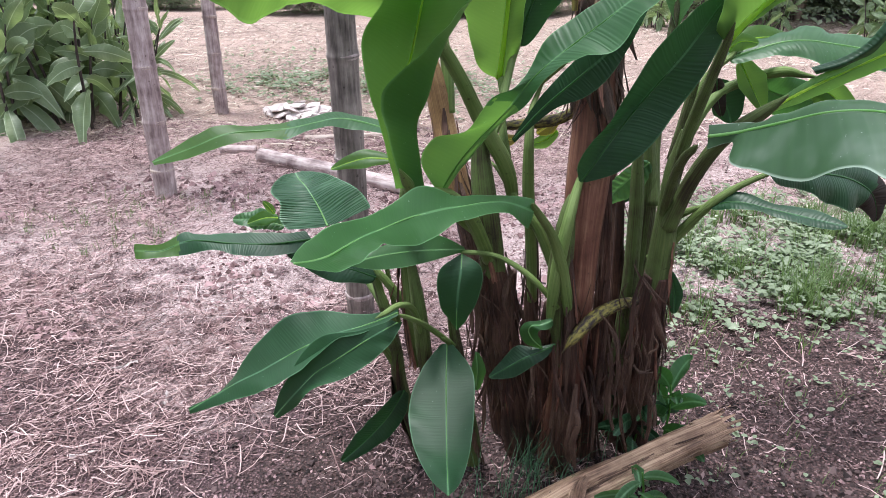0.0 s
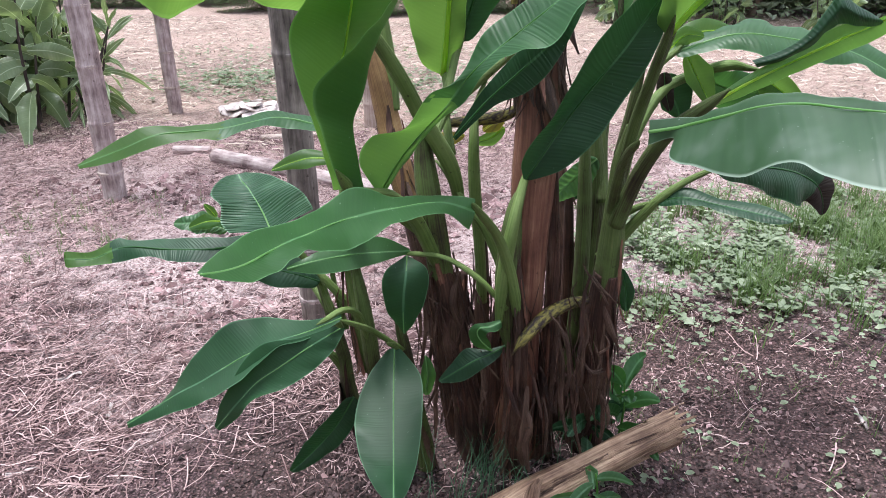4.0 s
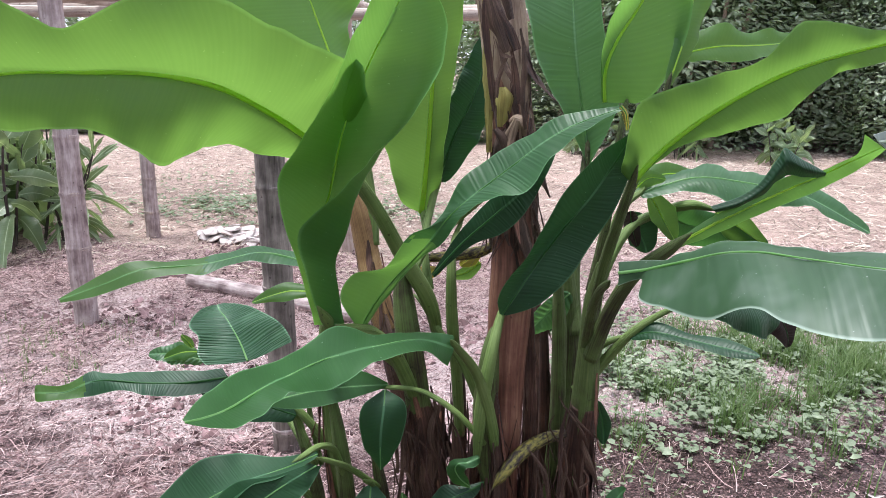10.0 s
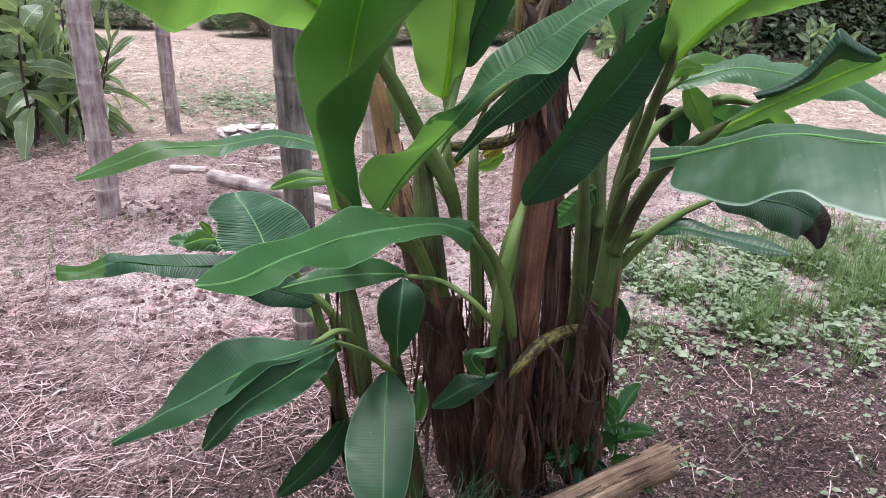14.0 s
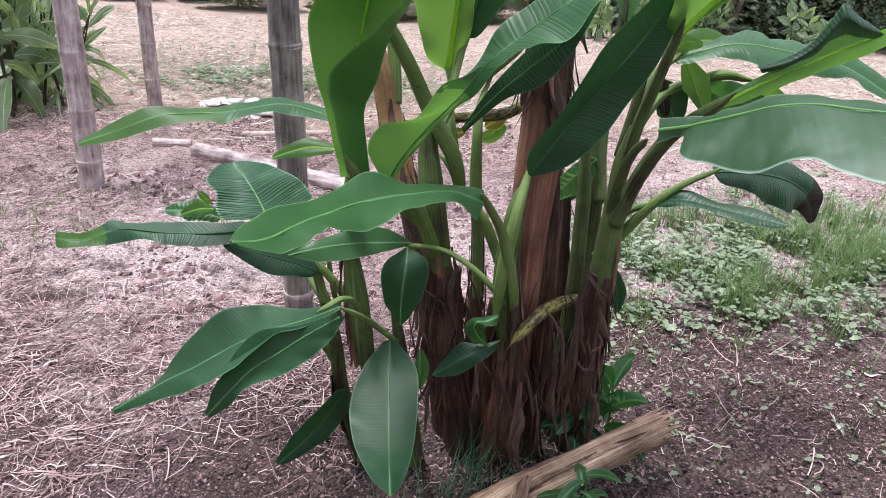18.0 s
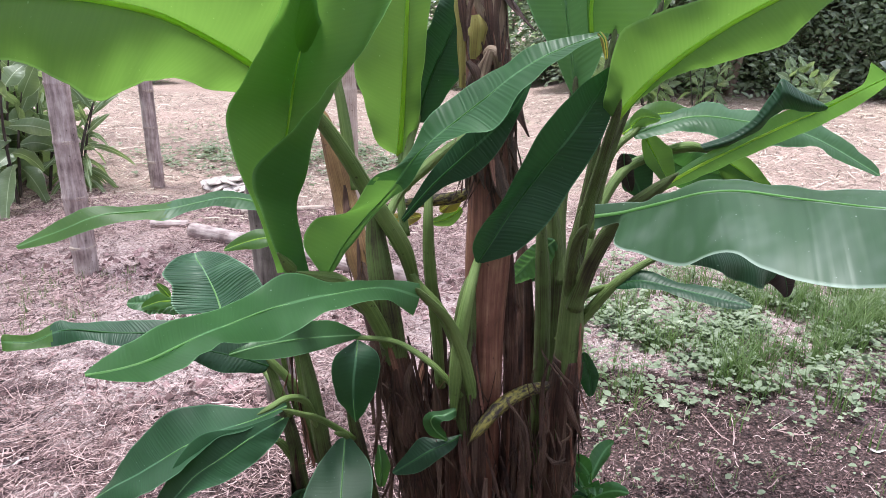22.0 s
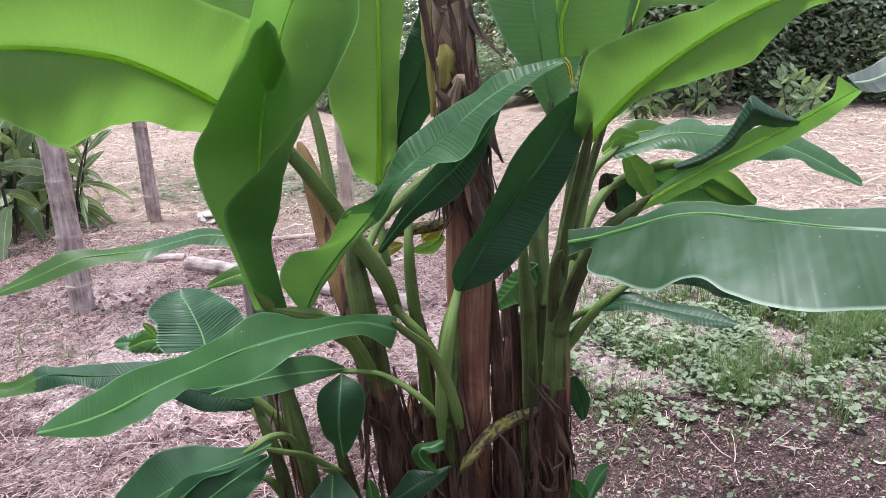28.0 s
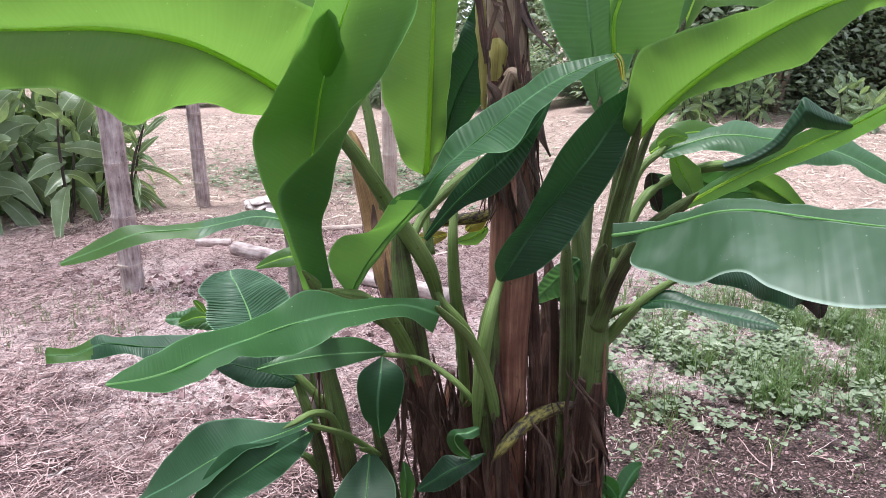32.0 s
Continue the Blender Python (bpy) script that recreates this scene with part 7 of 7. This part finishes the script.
def scatter_bits(name, count, area, lo, hi, seed, keep, flat):
    r = random.Random(seed)
    verts, faces = [], []
    while count > 0:
        x, y = r.uniform(*area[:2]), r.uniform(*area[2:])
        if not in_view(x, y) or r.random() > keep(x, y):
            count -= 0.2
            continue
        count -= 1
        s, a = r.uniform(lo, hi) * (1 if r.random() < 0.85 else 1.7), r.uniform(0, 6.28)
        z = ground_z(x, y)
        ca, sa = math.cos(a) * s, math.sin(a) * s
        i = len(verts)
        if flat:
            q = r.uniform(0.2, 0.55)
            t1, t2, t3 = (r.uniform(0.0, 0.5) * s for _ in range(3))
            z += 0.005
            e1, e2 = r.uniform(0.15, 0.85), r.uniform(0.15, 0.85)
            verts += [(x, y, z), (x + ca * e1 - sa * q * 0.6, y + sa * e1 + ca * q * 0.6, z + t1), (x + ca, y + sa, z + t2),
                      (x + ca * e2 + sa * q * 0.3, y + sa * e2 - ca * q * 0.3, z + t3)]
            faces += [(i, i + 1, i + 2), (i, i + 2, i + 3)]
        else:
            z += s * 0.1
            for k in range(5):
                w = a + 1.257 * k + r.uniform(-0.45, 0.45)
                d = s * r.uniform(0.5, 1.15)
                verts.append((x + math.cos(w) * d, y + math.sin(w) * d, z + r.uniform(-0.25, 0.25) * s))
            verts.append((x + r.uniform(-0.4, 0.4) * s, y + r.uniform(-0.4, 0.4) * s, z + s * r.uniform(0.45, 0.9)))
            faces += [(i + k, i + (k + 1) % 5, i + 5) for k in range(5)]
    return mesh_of(name, verts, faces, smooth=False)


tagged(piece("leaf_litter", scatter_bits("leaf_litter", 21000, (-3, 3, 0.7, 4.6), 0.004, 0.016, 8, lambda x, y: 0.35 if x < 0 else 0.9, True), LITTER), "small dry leaf scraps and chaff on the soil", "leaf litter", kind="stuff")
tagged(piece("soil_clods", scatter_bits("soil_clods", 42000, (-3, 3, 0.7, 4.4), 0.0015, 0.007, 9, lambda x, y: 0.7, False), CLOD), "loose crumbs and clods of reddish soil", "soil", kind="stuff")

tagged(piece("soil_clods", scatter_bits("soil_clods", 14000, (-0.7, 1.6, 0.75, 2.0), 0.003, 0.010, 10, lambda x, y: math.exp(-(((x - 0.4) / 0.7) ** 2 + ((y - 1.35) / 0.4) ** 2)), False), DUG), "dark crumbly dug soil round the clump", "soil", kind="stuff")
tagged(piece("soil_clods", scatter_bits("soil_clods", 7000, (-3.4, 0.4, 2.0, 5.6), 0.008, 0.024, 14, lambda x, y: max(0.0, 0.25 + 1.4 * noise.noise((x * 1.6, y * 1.6, 5.0))), False), CLOD), "reddish soil clods turned up round the posts", "soil", kind="stuff")
tagged(piece("straw", scatter_straw(9500, (-0.3, 2.8, 0.8, 2.6), 0.008, 0.045, 0.0007, 12, lambda x, y: 0.55 + noise.noise((x * 3, y * 3, 2.0))), STRAW), "short broken fibres and chaff on bare soil", "straw", kind="stuff")
for k, (x, y, s) in enumerate([(-0.53, 1.28, 0.05), (-0.84, 1.3, 0.04), (0.80, 1.22, 0.03), (1.28, 1.73, 0.045), (-0.95, 1.72, 0.04), (-1.2, 1.9, 0.045), (-0.72, 1.85, 0.03), (0.72, 1.21, 0.028), (1.45, 1.5, 0.04), (1.5, 2.0, 0.035), (-1.05, 1.45, 0.04)]):
    r = random.Random(k)
    a = r.uniform(0, 6.28)
    rows = [(x + math.cos(a) * s * 2 * (f - 0.5), y + math.sin(a) * s * 2 * (f - 0.5), ground_z(x, y) + 0.012 + 0.006 * math.sin(9 * f), s * 0.3 * (0.7 + 0.3 * math.sin(3 * f + k)), 70, s * 0.3, 70) for f in (0, 0.3, 0.6, 1.0)]
    tagged(piece("dry_leaf", blade_mesh(rows, 0.012, 0, k * 2.2, 10, 3), PAPER), "curled pale dry leaf scrap on the soil", "dry leaf", "pale scraps")


def scatter_weeds(count, area, keep, seed, size):
    """Low trailing weeds: bunches of small oval leaves on short stalks."""
    r = random.Random(seed)
    verts, faces, uvs = [], [], []
    while count > 0:
        x, y = r.uniform(*area[:2]), r.uniform(*area[2:])
        if r.random() > keep(x, y):
            count -= 0.2
            continue
        count -= 1
        z = ground_z(x, y)
        hh = r.uniform(0.015, 0.075)
        for k in range(r.randint(3, 6)):
            a = r.uniform(0, 6.28)
            el = r.uniform(-0.1, 0.5)
            L = size * r.choice((0.5, 0.7, 0.9, 1.1, 1.5))
            p = Vector((x + r.uniform(-0.02, 0.02), y + r.uniform(-0.02, 0.02), z + hh * r.uniform(0.5, 1.1)))
            ax = Vector((math.cos(a), math.sin(a), el)).normalized()
            sd = ax.cross(Vector((r.uniform(-0.3, 0.3), r.uniform(-0.3, 0.3), 1))).normalized()
            up = sd.cross(ax)
            W = L * 0.33
            i = len(verts)
            verts += [p, p + ax * L * 0.35 + sd * W + up * W * 0.3, p + ax * L * 0.75 + sd * W * 0.75 + up * W * 0.2, p + ax * L - up * W * 0.2,
                      p + ax * L * 0.75 - sd * W * 0.75 + up * W * 0.2, p + ax * L * 0.35 - sd * W + up * W * 0.3]
            faces += [(i, i + 1, i + 2, i + 3), (i, i + 3, i + 4, i + 5)]
            o = r.random() * 5
            uvs += [(o, 0), (o + L * 0.35, W), (o + L * 0.7, W), (o + L, 0), (o + L * 0.7, -W), (o + L * 0.35, -W)]
    return mesh_of("weeds", [tuple(v) for v in verts], faces, uvs)


def scatter_grass(count, area, keep, seed, lo, hi, w=0.002):
    r = random.Random(seed)
    verts, faces, uvs = [], [], []
    while count > 0:
        x, y = r.uniform(*area[:2]), r.uniform(*area[2:])
        if r.random() > keep(x, y):
            count -= 0.2
            continue
        for _ in range(r.randint(3, 7)):
            count -= 1
            bx, by = x + r.gauss(0, 0.012), y + r.gauss(0, 0.012)
            a, H = r.uniform(0, 6.28), r.uniform(lo, hi)
            out = H * r.uniform(0.2, 0.9)
            i = len(verts)
            z = ground_z(bx, by)
            for k in range(4):
                f = k / 3
                ww = w * (1 - f * 0.9)
                px, py = bx + math.cos(a) * out * f * f, by + math.sin(a) * out * f * f
                pz = z + H * (f - 0.35 * f * f * out / H)
                verts += [(px + math.sin(a) * ww, py - math.cos(a) * ww, pz), (px - math.sin(a) * ww, py + math.cos(a) * ww, pz)]
                uvs += [(H * f, ww), (H * f, -ww)]
            for k in range(3):
                faces.append((i + 2 * k, i + 2 * k + 1, i + 2 * k + 3, i + 2 * k + 2))
    return mesh_of("grass", verts, faces, uvs)


def patch(cx, cy, rx, ry, k=1.0):
    return lambda x, y: k * math.exp(-(((x - cx) / rx) ** 2 + ((y - cy) / ry) ** 2)) * (0.7 + 0.9 * noise.noise((x * 3, y * 3, 3.0)))


tagged(piece("weeds", scatter_weeds(5600, (0.55, 3.6, 2.0, 4.4), lambda x, y: (patch(1.2, 2.82, 0.65, 0.42, 1.3)(x, y) + patch(2.0, 3.0, 0.8, 0.6, 0.45)(x, y)) * (0.55 + 1.5 * noise.noise((x * 7, y * 7, 1.0))), 21, 0.026), LEAF["weed"]), "patch of low pale-green weeds with small oval leaves", "weeds", kind="stuff")
tagged(piece("weeds", scatter_weeds(420, (0.5, 2.9, 1.1, 2.8), lambda x, y: 0.2 + 0.25 * (y - 1), 22, 0.017), LEAF["weed"]), "sparse tiny weeds on bare soil", "weeds", kind="stuff")
tagged(piece("weeds", scatter_weeds(2200, (-3.6, 0.6, 5.4, 8.6), lambda x, y: patch(-2.2, 6.6, 0.7, 0.5)(x, y) + patch(-1.0, 6.5, 0.6, 0.5)(x, y) + 0.04, 23, 0.034), LEAF["weed"]), "green weeds in straw beyond the posts", "weeds", kind="stuff")
tagged(piece("grass", scatter_grass(7200, (0.6, 3.4, 2.0, 4.4), lambda x, y: patch(1.65, 2.85, 0.7, 0.5, 1.3)(x, y) * max(0.0, 0.3 + 2.2 * noise.noise((x * 4.5, y * 4.5, 8.0))), 24, 0.06, 0.2, 0.0026), LEAF["grass"]), "fresh green grass growing among the weeds", "grass", kind="stuff")
tagged(piece("grass", scatter_grass(150, (-0.1, 0.55, 1.2, 1.6), patch(0.22, 1.42, 0.2, 0.09), 25, 0.1, 0.24, 0.0014), LEAF["dark"]), "fine grass tuft at the foot of the clump", "grass", kind="stuff")
tagged(piece("grass", scatter_grass(500, (-2.6, -1.0, 2.6, 3.6), patch(-2.0, 3.1, 0.5, 0.3), 26, 0.03, 0.09), LEAF["grass"]), "sparse short grass on trodden soil", "grass", kind="stuff")
tagged(piece("grass", scatter_grass(900, (0.5, 2.6, 1.3, 2.4), lambda x, y: 0.35, 27, 0.02, 0.06, 0.0014), LEAF["grass"]), "sparse fine grass on bare soil", "grass", kind="stuff")
